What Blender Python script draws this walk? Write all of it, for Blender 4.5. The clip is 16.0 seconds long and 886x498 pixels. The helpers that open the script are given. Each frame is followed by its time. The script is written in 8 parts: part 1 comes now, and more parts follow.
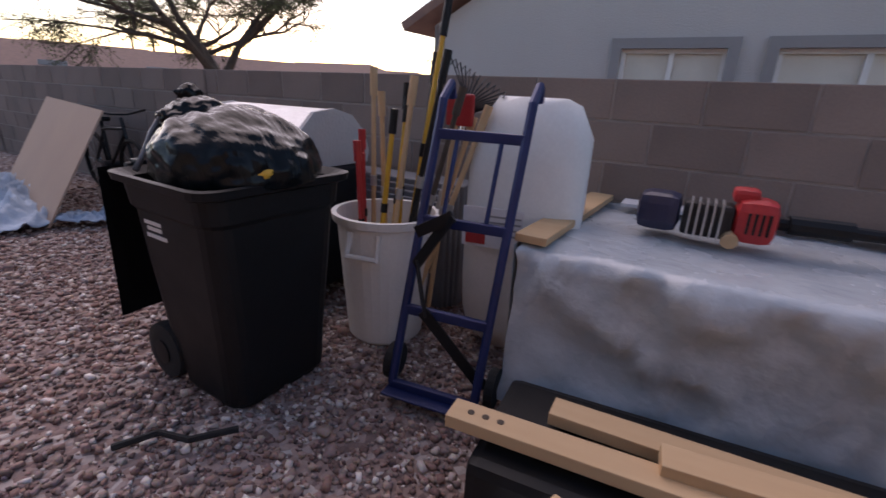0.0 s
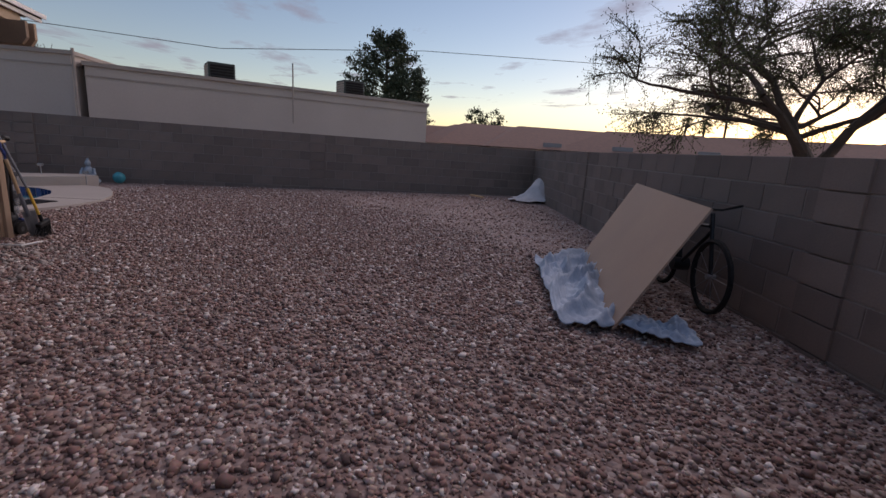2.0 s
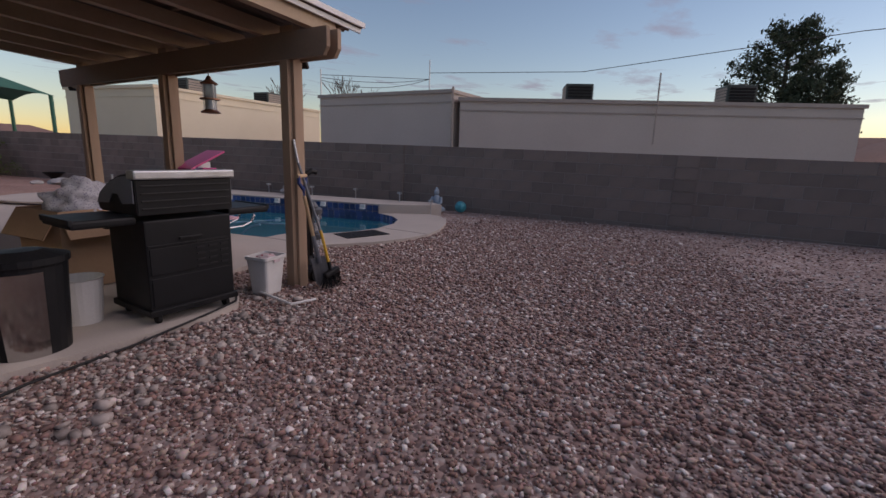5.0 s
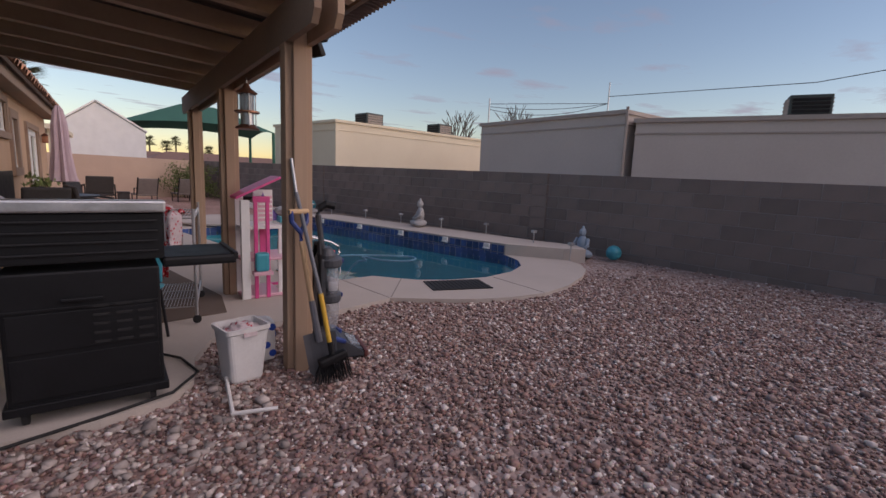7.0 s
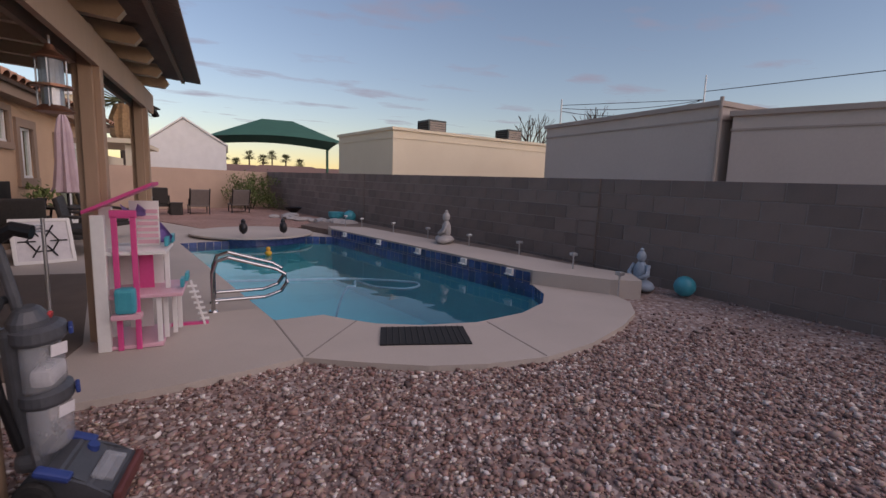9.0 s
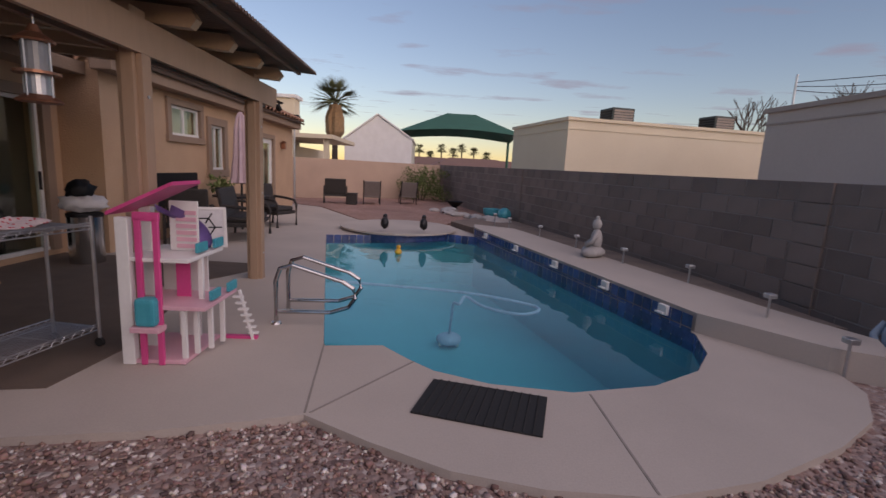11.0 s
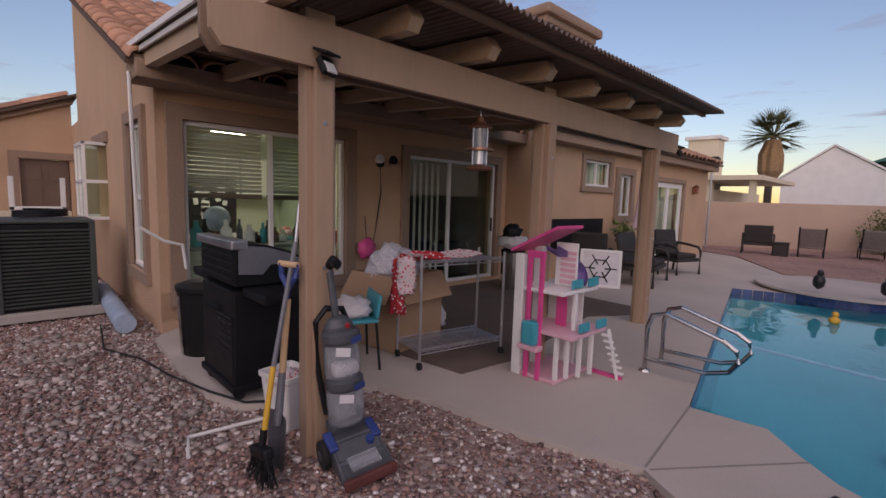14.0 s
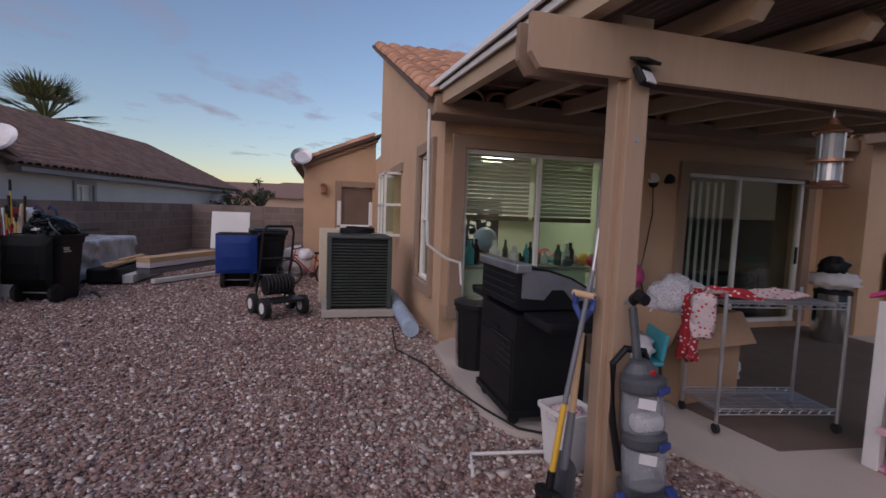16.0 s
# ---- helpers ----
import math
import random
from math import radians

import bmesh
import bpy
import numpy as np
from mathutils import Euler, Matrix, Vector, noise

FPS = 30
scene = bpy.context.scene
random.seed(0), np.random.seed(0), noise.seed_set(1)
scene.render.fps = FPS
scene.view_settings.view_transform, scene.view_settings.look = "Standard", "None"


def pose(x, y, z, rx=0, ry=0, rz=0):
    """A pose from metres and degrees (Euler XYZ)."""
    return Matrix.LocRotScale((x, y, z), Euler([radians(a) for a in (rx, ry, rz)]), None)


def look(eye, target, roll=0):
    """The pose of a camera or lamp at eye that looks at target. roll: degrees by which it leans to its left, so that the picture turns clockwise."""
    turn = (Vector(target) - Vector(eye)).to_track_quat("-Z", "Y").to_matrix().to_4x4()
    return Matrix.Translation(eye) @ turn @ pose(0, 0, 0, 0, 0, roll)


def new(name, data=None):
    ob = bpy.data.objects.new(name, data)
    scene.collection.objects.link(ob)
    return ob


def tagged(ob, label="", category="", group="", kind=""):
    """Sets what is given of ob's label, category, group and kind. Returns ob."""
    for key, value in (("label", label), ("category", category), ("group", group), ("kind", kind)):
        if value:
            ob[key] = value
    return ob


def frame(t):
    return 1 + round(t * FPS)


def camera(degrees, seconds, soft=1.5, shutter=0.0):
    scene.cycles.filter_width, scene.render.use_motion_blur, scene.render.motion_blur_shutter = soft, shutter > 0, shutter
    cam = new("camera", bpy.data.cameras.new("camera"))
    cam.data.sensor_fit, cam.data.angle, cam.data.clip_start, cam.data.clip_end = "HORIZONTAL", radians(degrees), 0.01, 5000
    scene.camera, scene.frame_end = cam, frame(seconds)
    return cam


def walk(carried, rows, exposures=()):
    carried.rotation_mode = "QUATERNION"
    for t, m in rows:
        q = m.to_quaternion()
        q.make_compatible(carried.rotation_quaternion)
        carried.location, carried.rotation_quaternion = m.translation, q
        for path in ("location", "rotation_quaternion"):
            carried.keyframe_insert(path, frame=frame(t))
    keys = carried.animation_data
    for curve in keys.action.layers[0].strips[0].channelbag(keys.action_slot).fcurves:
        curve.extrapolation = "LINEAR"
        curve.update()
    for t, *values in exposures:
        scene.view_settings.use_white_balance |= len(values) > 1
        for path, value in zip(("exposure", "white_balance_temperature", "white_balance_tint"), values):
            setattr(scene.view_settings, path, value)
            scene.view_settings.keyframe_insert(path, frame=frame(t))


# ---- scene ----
cam = camera(87.80, 16.0, shutter=0.12)
ROWS = [
    (0, pose(0.000, 0.000, 1.332, 71.41, -2.82, 23.09)),
    (0.5, pose(-0.198, 0.249, 1.345, 72.59, -4.46, 43.96)),
    (1, pose(-0.602, 0.407, 1.317, 73.19, -4.47, 56.46)),
    (1.5, pose(-1.058, 0.444, 1.312, 73.65, -3.58, 68.63)),
    (2, look((-1.592, 0.371, 1.356), (-3.519, 0.688, 0.925), 3.5)),
    (2.5, look((-2.117, 0.326, 1.373), (-4.051, 0.661, 0.992), 3.1)),
    (3, look((-2.64, 0.309, 1.35), (-4.586, 0.546, 0.952), 3.6)),
    (3.5, look((-3.123, 0.215, 1.353), (-5.08, 0.199, 0.94), 3.5)),
    (4, look((-3.609, 0.042, 1.38), (-5.542, -0.259, 0.964), 2.6)),
    (4.5, look((-4.137, -0.073, 1.382), (-5.97, -0.777, 1.004), 2.2)),
    (5, look((-4.609, -0.214, 1.361), (-6.267, -1.258, 0.96), 1.8)),
    (7.3, look((-7.027, -0.882, 1.367), (-8.109, -2.536, 1.064), 1.9)),
    (7.5, look((-7.229, -0.937, 1.352), (-8.256, -2.625, 1.043), 1.4)),
    (8, look((-7.729, -1.188, 1.36), (-8.666, -2.931, 1.069), 1.1)),
    (10.5, pose(-9.712, -2.425, 1.439, 80.93, -3.22, 167.30)),
    (11, pose(-9.864, -2.675, 1.488, 80.35, -2.94, 178.00)),
    (11.5, pose(-10.053, -2.758, 1.497, 81.48, -3.07, 192.66)),
    (12, pose(-10.188, -2.768, 1.501, 81.94, -2.41, 200.54)),
    (12.5, pose(-10.215, -2.747, 1.515, 82.68, -1.53, 208.74)),
    (13, pose(-10.213, -2.736, 1.510, 83.05, -1.21, 214.77)),
    (13.5, pose(-10.199, -2.719, 1.501, 83.65, -1.25, 220.68)),
    (14, pose(-10.169, -2.675, 1.504, 83.88, -1.70, 226.41)),
    (14.5, pose(-10.116, -2.635, 1.502, 83.92, -2.07, 232.09)),
    (15, pose(-10.065, -2.585, 1.498, 84.00, -2.36, 238.48)),
    (15.5, pose(-9.997, -2.561, 1.477, 84.90, -2.47, 246.74)),
    (16, pose(-9.815, -2.508, 1.514, 85.47, -2.11, 255.50)),
]
walk(cam, ROWS, [(0.0, 1.12, 7100, 34), (1.0, 0.56, 7100, 34), (2.0, 0.2, 7250, 34), (5.0, 0.28, 7100, 33), (7.5, 0.48, 7250, 34), (10.5, 0.28, 7350, 37), (12.5, 0.3, 7300, 38), (14.5, 0.3, 7000, 36), (16.0, 0.28, 6700, 32)])

# ---- world, sun, exposure ----
world = bpy.data.worlds.new("dusk_sky")
scene.world = world
world.use_nodes = True
wn = world.node_tree.nodes
sky = wn.new("ShaderNodeTexSky")
sky.sky_type = "NISHITA"
sky.sun_disc = False
SUN_YAW = 42.0                      # degrees from +y towards -x
sky.sun_elevation = radians(5.0)
sky.sun_rotation = radians(-SUN_YAW)
sky.altitude = 600
sky.air_density, sky.dust_density, sky.ozone_density = 1.0, 0.3, 2.0
wn["Background"].inputs[1].default_value = 0.2
world.node_tree.links.new(sky.outputs[0], wn["Background"].inputs[0])
sun_data = bpy.data.lights.new("sun", "SUN")
sun_data.energy, sun_data.angle, sun_data.color = 1.5, radians(90), (1.0, 0.92, 0.84)
sun = new("sun", sun_data)
sx, sy = -math.sin(radians(SUN_YAW)), math.cos(radians(SUN_YAW))
sun.matrix_world = look((sx * 50, sy * 50, 34), (0, 0, 0))


# ---- materials ----
def mat(name, a, b=None, rough=0.7, metal=0.0, scale=6.0, bump=0.2, fine=60.0, per="", vary=0.0, spec=0.5, stretch=None, alpha=1.0, depth=0.004):
    """Two-scale noise between colours a and b, fine relief, and an optional shift of value by object or by island."""
    m = bpy.data.materials.new(name)
    m.use_nodes = True
    nt = m.node_tree
    n, l = nt.nodes, nt.links
    p = n["Principled BSDF"]
    b = b or tuple(c * 0.75 for c in a)
    tc = n.new("ShaderNodeTexCoord")
    vec = tc.outputs["Object"]
    if stretch:
        mp = n.new("ShaderNodeMapping")
        mp.inputs["Scale"].default_value = stretch
        l.new(vec, mp.inputs[0])
        vec = mp.outputs[0]
    n1, n2 = n.new("ShaderNodeTexNoise"), n.new("ShaderNodeTexNoise")
    n1.inputs["Scale"].default_value, n1.inputs["Detail"].default_value = scale, 5
    n2.inputs["Scale"].default_value, n2.inputs["Detail"].default_value = fine, 3
    l.new(vec, n1.inputs["Vector"])
    l.new(vec, n2.inputs["Vector"])
    add = n.new("ShaderNodeMath")
    add.operation = "MULTIPLY_ADD"
    add.inputs[1].default_value = 0.45
    l.new(n2.outputs[0], add.inputs[0])
    l.new(n1.outputs[0], add.inputs[2])
    rmp = n.new("ShaderNodeMapRange")
    rmp.inputs[1].default_value, rmp.inputs[2].default_value = 0.5, 0.95
    l.new(add.outputs[0], rmp.inputs[0])
    mix = n.new("ShaderNodeMix")
    mix.data_type = "RGBA"
    mix.inputs["A"].default_value, mix.inputs["B"].default_value = (*b, 1), (*a, 1)
    l.new(rmp.outputs[0], mix.inputs["Factor"])
    col = mix.outputs["Result"]
    if per:
        if per == "object":
            rnd = n.new("ShaderNodeObjectInfo").outputs["Random"]
        else:
            rnd = n.new("ShaderNodeNewGeometry").outputs["Random Per Island"]
        mr = n.new("ShaderNodeMapRange")
        mr.inputs[3].default_value, mr.inputs[4].default_value = 1 - vary, 1 + vary
        l.new(rnd, mr.inputs[0])
        hsv = n.new("ShaderNodeHueSaturation")
        l.new(mr.outputs[0], hsv.inputs["Value"])
        l.new(col, hsv.inputs["Color"])
        col = hsv.outputs[0]
    l.new(col, p.inputs["Base Color"])
    rr = n.new("ShaderNodeMapRange")
    rr.inputs[3].default_value, rr.inputs[4].default_value = max(rough - 0.1, 0.03), min(rough + 0.1, 1)
    l.new(n1.outputs[0], rr.inputs[0])
    l.new(rr.outputs[0], p.inputs["Roughness"])
    p.inputs["Metallic"].default_value = metal
    p.inputs["Specular IOR Level"].default_value = spec
    if alpha < 1:
        p.inputs["Alpha"].default_value = alpha
    if bump:
        bp = n.new("ShaderNodeBump")
        bp.inputs["Strength"].default_value, bp.inputs["Distance"].default_value = bump, depth
        l.new(n2.outputs[0], bp.inputs["Height"])
        l.new(bp.outputs[0], p.inputs["Normal"])
    return m


def clear(name, tint, rough=0.02, ior=1.33, ripple=0.0, rscale=3.0):
    """A see-through sheet: tinted passage, mirrored by Fresnel."""
    m = bpy.data.materials.new(name)
    m.use_nodes = True
    n, l = m.node_tree.nodes, m.node_tree.links
    n.remove(n["Principled BSDF"])
    tr, gl, fr, mx = n.new("ShaderNodeBsdfTransparent"), n.new("ShaderNodeBsdfGlossy"), n.new("ShaderNodeLayerWeight"), n.new("ShaderNodeMixShader")
    pw, ma = n.new("ShaderNodeMath"), n.new("ShaderNodeMath")
    pw.operation, ma.operation = "POWER", "MULTIPLY_ADD"
    pw.inputs[1].default_value, ma.inputs[1].default_value, ma.inputs[2].default_value = 4.5, 0.85, ((ior - 1) / (ior + 1)) ** 2
    l.new(fr.outputs["Facing"], pw.inputs[0])
    l.new(pw.outputs[0], ma.inputs[0])
    tr.inputs[0].default_value = (*tint, 1)
    gl.inputs["Roughness"].default_value = rough
    fr.inputs["Blend"].default_value = 0.5
    if ripple:
        no, bp, tc = n.new("ShaderNodeTexNoise"), n.new("ShaderNodeBump"), n.new("ShaderNodeTexCoord")
        no.inputs["Scale"].default_value, no.inputs["Detail"].default_value = rscale, 2
        bp.inputs["Strength"].default_value, bp.inputs["Distance"].default_value = ripple, 0.02
        l.new(tc.outputs["Object"], no.inputs["Vector"])
        l.new(no.outputs[0], bp.inputs["Height"])
        l.new(bp.outputs[0], gl.inputs["Normal"])
        l.new(bp.outputs[0], fr.inputs["Normal"])
    l.new(ma.outputs[0], mx.inputs[0])
    l.new(tr.outputs[0], mx.inputs[1])
    l.new(gl.outputs[0], mx.inputs[2])
    l.new(mx.outputs[0], n["Material Output"].inputs[0])
    return m


def glow(name, color, strength):
    m = bpy.data.materials.new(name)
    m.use_nodes = True
    p = m.node_tree.nodes["Principled BSDF"]
    p.inputs["Base Color"].default_value = (*color, 1)
    p.inputs["Emission Color"].default_value = (*color, 1)
    p.inputs["Emission Strength"].default_value = strength
    return m


def gravel_material():
    """Mixed pink, grey, buff and white crushed rock, one tone a stone."""
    m = bpy.data.materials.new("gravel_stone")
    m.use_nodes = True
    n, l = m.node_tree.nodes, m.node_tree.links
    p = n["Principled BSDF"]
    g = n.new("ShaderNodeNewGeometry")
    ramp = n.new("ShaderNodeValToRGB")
    e = ramp.color_ramp.elements
    e[0].position, e[0].color = 0.0, (0.10, 0.065, 0.06, 1)
    e[1].position, e[1].color = 1.0, (0.80, 0.74, 0.70, 1)
    for at, c in ((0.25, (0.27, 0.155, 0.13)), (0.45, (0.36, 0.225, 0.185)), (0.62, (0.27, 0.20, 0.19)), (0.78, (0.42, 0.30, 0.245)), (0.9, (0.60, 0.52, 0.48))):
        e.new(at).color = (*c, 1)
    tc, no, mx = n.new("ShaderNodeTexCoord"), n.new("ShaderNodeTexNoise"), n.new("ShaderNodeMix")
    no.inputs["Scale"].default_value = 90
    mx.data_type, mx.blend_type = "RGBA", "OVERLAY"
    mx.inputs["Factor"].default_value = 0.35
    l.new(g.outputs["Random Per Island"], ramp.inputs[0])
    l.new(tc.outputs["Object"], no.inputs["Vector"])
    l.new(ramp.outputs[0], mx.inputs["A"])
    l.new(no.outputs["Color"], mx.inputs["B"])
    l.new(mx.outputs["Result"], p.inputs["Base Color"])
    p.inputs["Roughness"].default_value = 0.85
    return m


def ground_material(name, tones, cell):
    """The same rock as a far sheet: cells of varied tone with dark joints."""
    m = bpy.data.materials.new(name)
    m.use_nodes = True
    n, l = m.node_tree.nodes, m.node_tree.links
    p = n["Principled BSDF"]
    tc, vo, ve, ramp, big = n.new("ShaderNodeTexCoord"), n.new("ShaderNodeTexVoronoi"), n.new("ShaderNodeTexVoronoi"), n.new("ShaderNodeValToRGB"), n.new("ShaderNodeTexNoise")
    for v in (vo, ve):
        v.inputs["Scale"].default_value = cell
        l.new(tc.outputs["Object"], v.inputs["Vector"])
    sep = n.new("ShaderNodeSeparateColor")
    l.new(vo.outputs["Color"], sep.inputs[0])
    e = ramp.color_ramp.elements
    e[0].color, e[1].color = (*tones[0], 1), (*tones[-1], 1)
    for i, c in enumerate(tones[1:-1]):
        e.new((i + 1) / (len(tones) - 1)).color = (*c, 1)
    l.new(sep.outputs[0], ramp.inputs[0])
    big.inputs["Scale"].default_value, big.inputs["Detail"].default_value = 0.6, 4
    l.new(tc.outputs["Object"], big.inputs["Vector"])
    hsv, mr = n.new("ShaderNodeHueSaturation"), n.new("ShaderNodeMapRange")
    mr.inputs[1].default_value, mr.inputs[2].default_value, mr.inputs[3].default_value, mr.inputs[4].default_value = 0.3, 0.7, 0.8, 1.15
    l.new(big.outputs[0], mr.inputs[0])
    l.new(mr.outputs[0], hsv.inputs["Value"])
    l.new(ramp.outputs[0], hsv.inputs["Color"])
    l.new(hsv.outputs[0], p.inputs["Base Color"])
    bp = n.new("ShaderNodeBump")
    bp.invert = True
    bp.inputs["Strength"].default_value, bp.inputs["Distance"].default_value = 0.9, 0.02
    l.new(ve.outputs["Distance"], bp.inputs["Height"])
    l.new(bp.outputs[0], p.inputs["Normal"])
    p.inputs["Roughness"].default_value = 0.9
    return m


STONE = gravel_material()
PALESTONE = mat("pale_river_stone", (0.46, 0.40, 0.36), (0.30, 0.25, 0.225), 0.85, scale=8, fine=60, per="island", vary=0.35)
GROUND = ground_material("gravel_bed", ((0.17, 0.115, 0.105), (0.30, 0.20, 0.175), (0.36, 0.26, 0.225), (0.31, 0.235, 0.22), (0.55, 0.48, 0.44)), 26)
REDGRAVEL = ground_material("red_gravel", ((0.25, 0.13, 0.10), (0.38, 0.22, 0.17), (0.45, 0.30, 0.25)), 30)
DIRT = mat("dirt", (0.25, 0.19, 0.15), (0.16, 0.12, 0.10), 0.95, scale=3, fine=40, bump=0.6)
FARGROUND = mat("far_ground", (0.30, 0.24, 0.19), (0.18, 0.16, 0.12), 0.95, scale=0.05, fine=1)
DECK = mat("deck_concrete", (0.50, 0.44, 0.385), (0.41, 0.36, 0.315), 0.85, scale=0.8, fine=90, bump=0.35)
SLAB = mat("slab_concrete", (0.46, 0.42, 0.37), (0.36, 0.33, 0.29), 0.85, scale=1.2, fine=80, bump=0.3)
JOINT = mat("joint_filler", (0.30, 0.265, 0.235), rough=0.9)
BLOCK = mat("wall_block", (0.255, 0.195, 0.166), (0.185, 0.143, 0.124), 0.92, scale=2, fine=70, bump=0.5, per="object", vary=0.16)
BLOCKJ = mat("wall_block_far", (0.255, 0.195, 0.166), (0.185, 0.143, 0.124), 0.92, scale=2, fine=70, bump=0.5, per="island", vary=0.16)
MORTAR = mat("mortar", (0.34, 0.295, 0.265), (0.27, 0.235, 0.21), 0.95, scale=8)
STUCCO = mat("tan_stucco", (0.58, 0.385, 0.245), (0.51, 0.335, 0.212), 0.92, scale=1.5, fine=45, bump=0.9, depth=0.012)
STUCCOTRIM = mat("brown_stucco_trim", (0.33, 0.23, 0.165), (0.28, 0.195, 0.14), 0.92, scale=2, fine=45, bump=0.8, depth=0.01)
FARSTUCCO = mat("pink_tan_stucco_wall", (0.50, 0.36, 0.27), (0.43, 0.31, 0.235), 0.92, scale=1.0, fine=30, bump=0.4)
GREYSTUCCO = mat("grey_stucco", (0.52, 0.50, 0.48), (0.47, 0.45, 0.43), 0.92, scale=1.0, fine=45, bump=0.6, depth=0.01)
GREYTRIM = mat("grey_trim", (0.30, 0.29, 0.29), (0.26, 0.25, 0.25), 0.9, scale=2)
TILE = mat("clay_roof_tile", (0.46, 0.25, 0.16), (0.34, 0.18, 0.12), 0.85, scale=5, fine=60, per="object", vary=0.22)
TILEJ = mat("clay_roof_tile_rest", (0.46, 0.25, 0.16), (0.34, 0.18, 0.12), 0.85, scale=5, fine=60, per="island", vary=0.22)
TILEN = mat("brown_roof_tile", (0.27, 0.16, 0.125), (0.20, 0.12, 0.10), 0.88, scale=5, fine=60, per="island", vary=0.2)
UNDERLAY = mat("roof_underlay", (0.12, 0.08, 0.06), rough=0.95)
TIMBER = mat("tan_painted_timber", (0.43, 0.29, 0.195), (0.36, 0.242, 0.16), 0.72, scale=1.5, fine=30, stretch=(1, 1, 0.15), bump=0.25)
# TIMBER at about 0.6: shade under the patio cover put into the colour
TIMBERD = mat("darkened_brown_timber", (0.26, 0.175, 0.12), (0.205, 0.14, 0.10), 0.75, scale=1.5, fine=30, bump=0.25)
RAFTER = mat("cream_painted_rafter", (0.50, 0.37, 0.25), (0.43, 0.31, 0.21), 0.72, scale=2, fine=30, bump=0.25)
SHEET = mat("corrugated_brown_sheet", (0.175, 0.125, 0.10), (0.13, 0.095, 0.075), 0.55, scale=1.5, fine=20)
WHITE = mat("white_paint", (0.78, 0.77, 0.74), (0.70, 0.69, 0.66), 0.5, scale=2, fine=40, bump=0.1)
PVC = mat("white_plastic", (0.76, 0.75, 0.72), (0.66, 0.65, 0.62), 0.45, scale=4, bump=0.08)
CREAM = mat("cream_building", (0.72, 0.63, 0.47), (0.66, 0.57, 0.42), 0.9, scale=0.5, fine=20)
PALE = mat("pale_pink_building", (0.52, 0.455, 0.41), (0.46, 0.40, 0.36), 0.9, scale=0.4, fine=14)
PALETRIM = mat("pale_building_trim", (0.42, 0.36, 0.32), rough=0.9, scale=1)
METAL = mat("galvanised_metal", (0.55, 0.56, 0.57), (0.42, 0.43, 0.44), 0.4, 0.9, scale=8, bump=0.05)
CHROME = mat("polished_steel", (0.52, 0.51, 0.50), (0.44, 0.43, 0.42), 0.16, 1.0, scale=4, bump=0.0)
DARKMETAL = mat("dark_metal", (0.028, 0.028, 0.03), (0.018, 0.018, 0.02), 0.45, 0.4, scale=10, bump=0.1)
BLACK = mat("black_plastic", (0.009, 0.0095, 0.011), (0.006, 0.0065, 0.0075), 0.5, scale=8, bump=0.12, spec=0.3)
RUBBER = mat("black_rubber", (0.02, 0.02, 0.02), (0.012, 0.012, 0.012), 0.85, scale=20, bump=0.3)
POOLWALL = mat("pool_plaster", (0.06, 0.46, 0.53), (0.045, 0.40, 0.47), 0.7, scale=0.7, fine=15)
POOLTILE = mat("blue_mosaic_tile", (0.07, 0.12, 0.30), (0.035, 0.06, 0.17), 0.22, scale=14, fine=35, per="island", vary=0.4)
WATER = clear("pool_water", (0.52, 0.91, 0.95), 0.015, 1.33, 0.25, 1.6)
GLASS = clear("window_glass", (0.86, 0.93, 0.89), 0.01, 1.5)
ROOM = mat("room_wall", (0.60, 0.62, 0.50), (0.56, 0.58, 0.46), 0.9, scale=1)
# wall colour darkened to stand for rooms without a lamp
DARKROOM = mat("room_wall_dimmed", (0.20, 0.17, 0.14), (0.16, 0.14, 0.12), 0.9, scale=1)
BLIND = mat("slatted_blind", (0.70, 0.66, 0.58), (0.62, 0.58, 0.50), 0.7, scale=3)
BAG = mat("black_bin_bag", (0.007, 0.010, 0.012), (0.004, 0.006, 0.007), 0.2, scale=5, fine=9, bump=0.5, depth=0.02, stretch=(1, 3.2, 0.7), spec=0.2)
CARD = mat("cardboard", (0.42, 0.27, 0.165), (0.36, 0.225, 0.135), 0.88, scale=3, fine=40)
BOARD = mat("fibreboard", (0.47, 0.34, 0.255), (0.42, 0.30, 0.23), 0.85, scale=1.5, fine=60)
TARP = mat("pale_blue_tarp", (0.42, 0.53, 0.64), (0.26, 0.36, 0.48), 0.6, scale=5, fine=30)
FILM = mat("milky_plastic_film", (0.50, 0.54, 0.57), (0.40, 0.44, 0.47), 0.28, scale=2.5, fine=12, bump=0.5, depth=0.02)
PINE = mat("raw_pine", (0.62, 0.42, 0.24), (0.50, 0.32, 0.17), 0.7, scale=2, fine=14, stretch=(0.2, 1, 1))
WICKER = mat("dark_wicker", (0.04, 0.034, 0.03), (0.02, 0.018, 0.016), 0.6, scale=40, fine=120, bump=0.9, depth=0.01)
FABRIC = mat("grey_taupe_fabric", (0.24, 0.21, 0.19), (0.19, 0.165, 0.15), 0.95, scale=10, fine=150)
BLUEPAINT = mat("blue_painted_steel", (0.014, 0.028, 0.115), (0.01, 0.02, 0.085), 0.4, 0.2, scale=8)
BLUEPLASTIC = mat("royal_blue_plastic", (0.02, 0.085, 0.42), (0.015, 0.065, 0.34), 0.45, scale=5)
RED = mat("red_plastic", (0.50, 0.03, 0.03), (0.38, 0.02, 0.025), 0.4, scale=6)
YELLOW = mat("yellow_fibreglass", (0.72, 0.42, 0.04), (0.60, 0.33, 0.03), 0.45, scale=6)
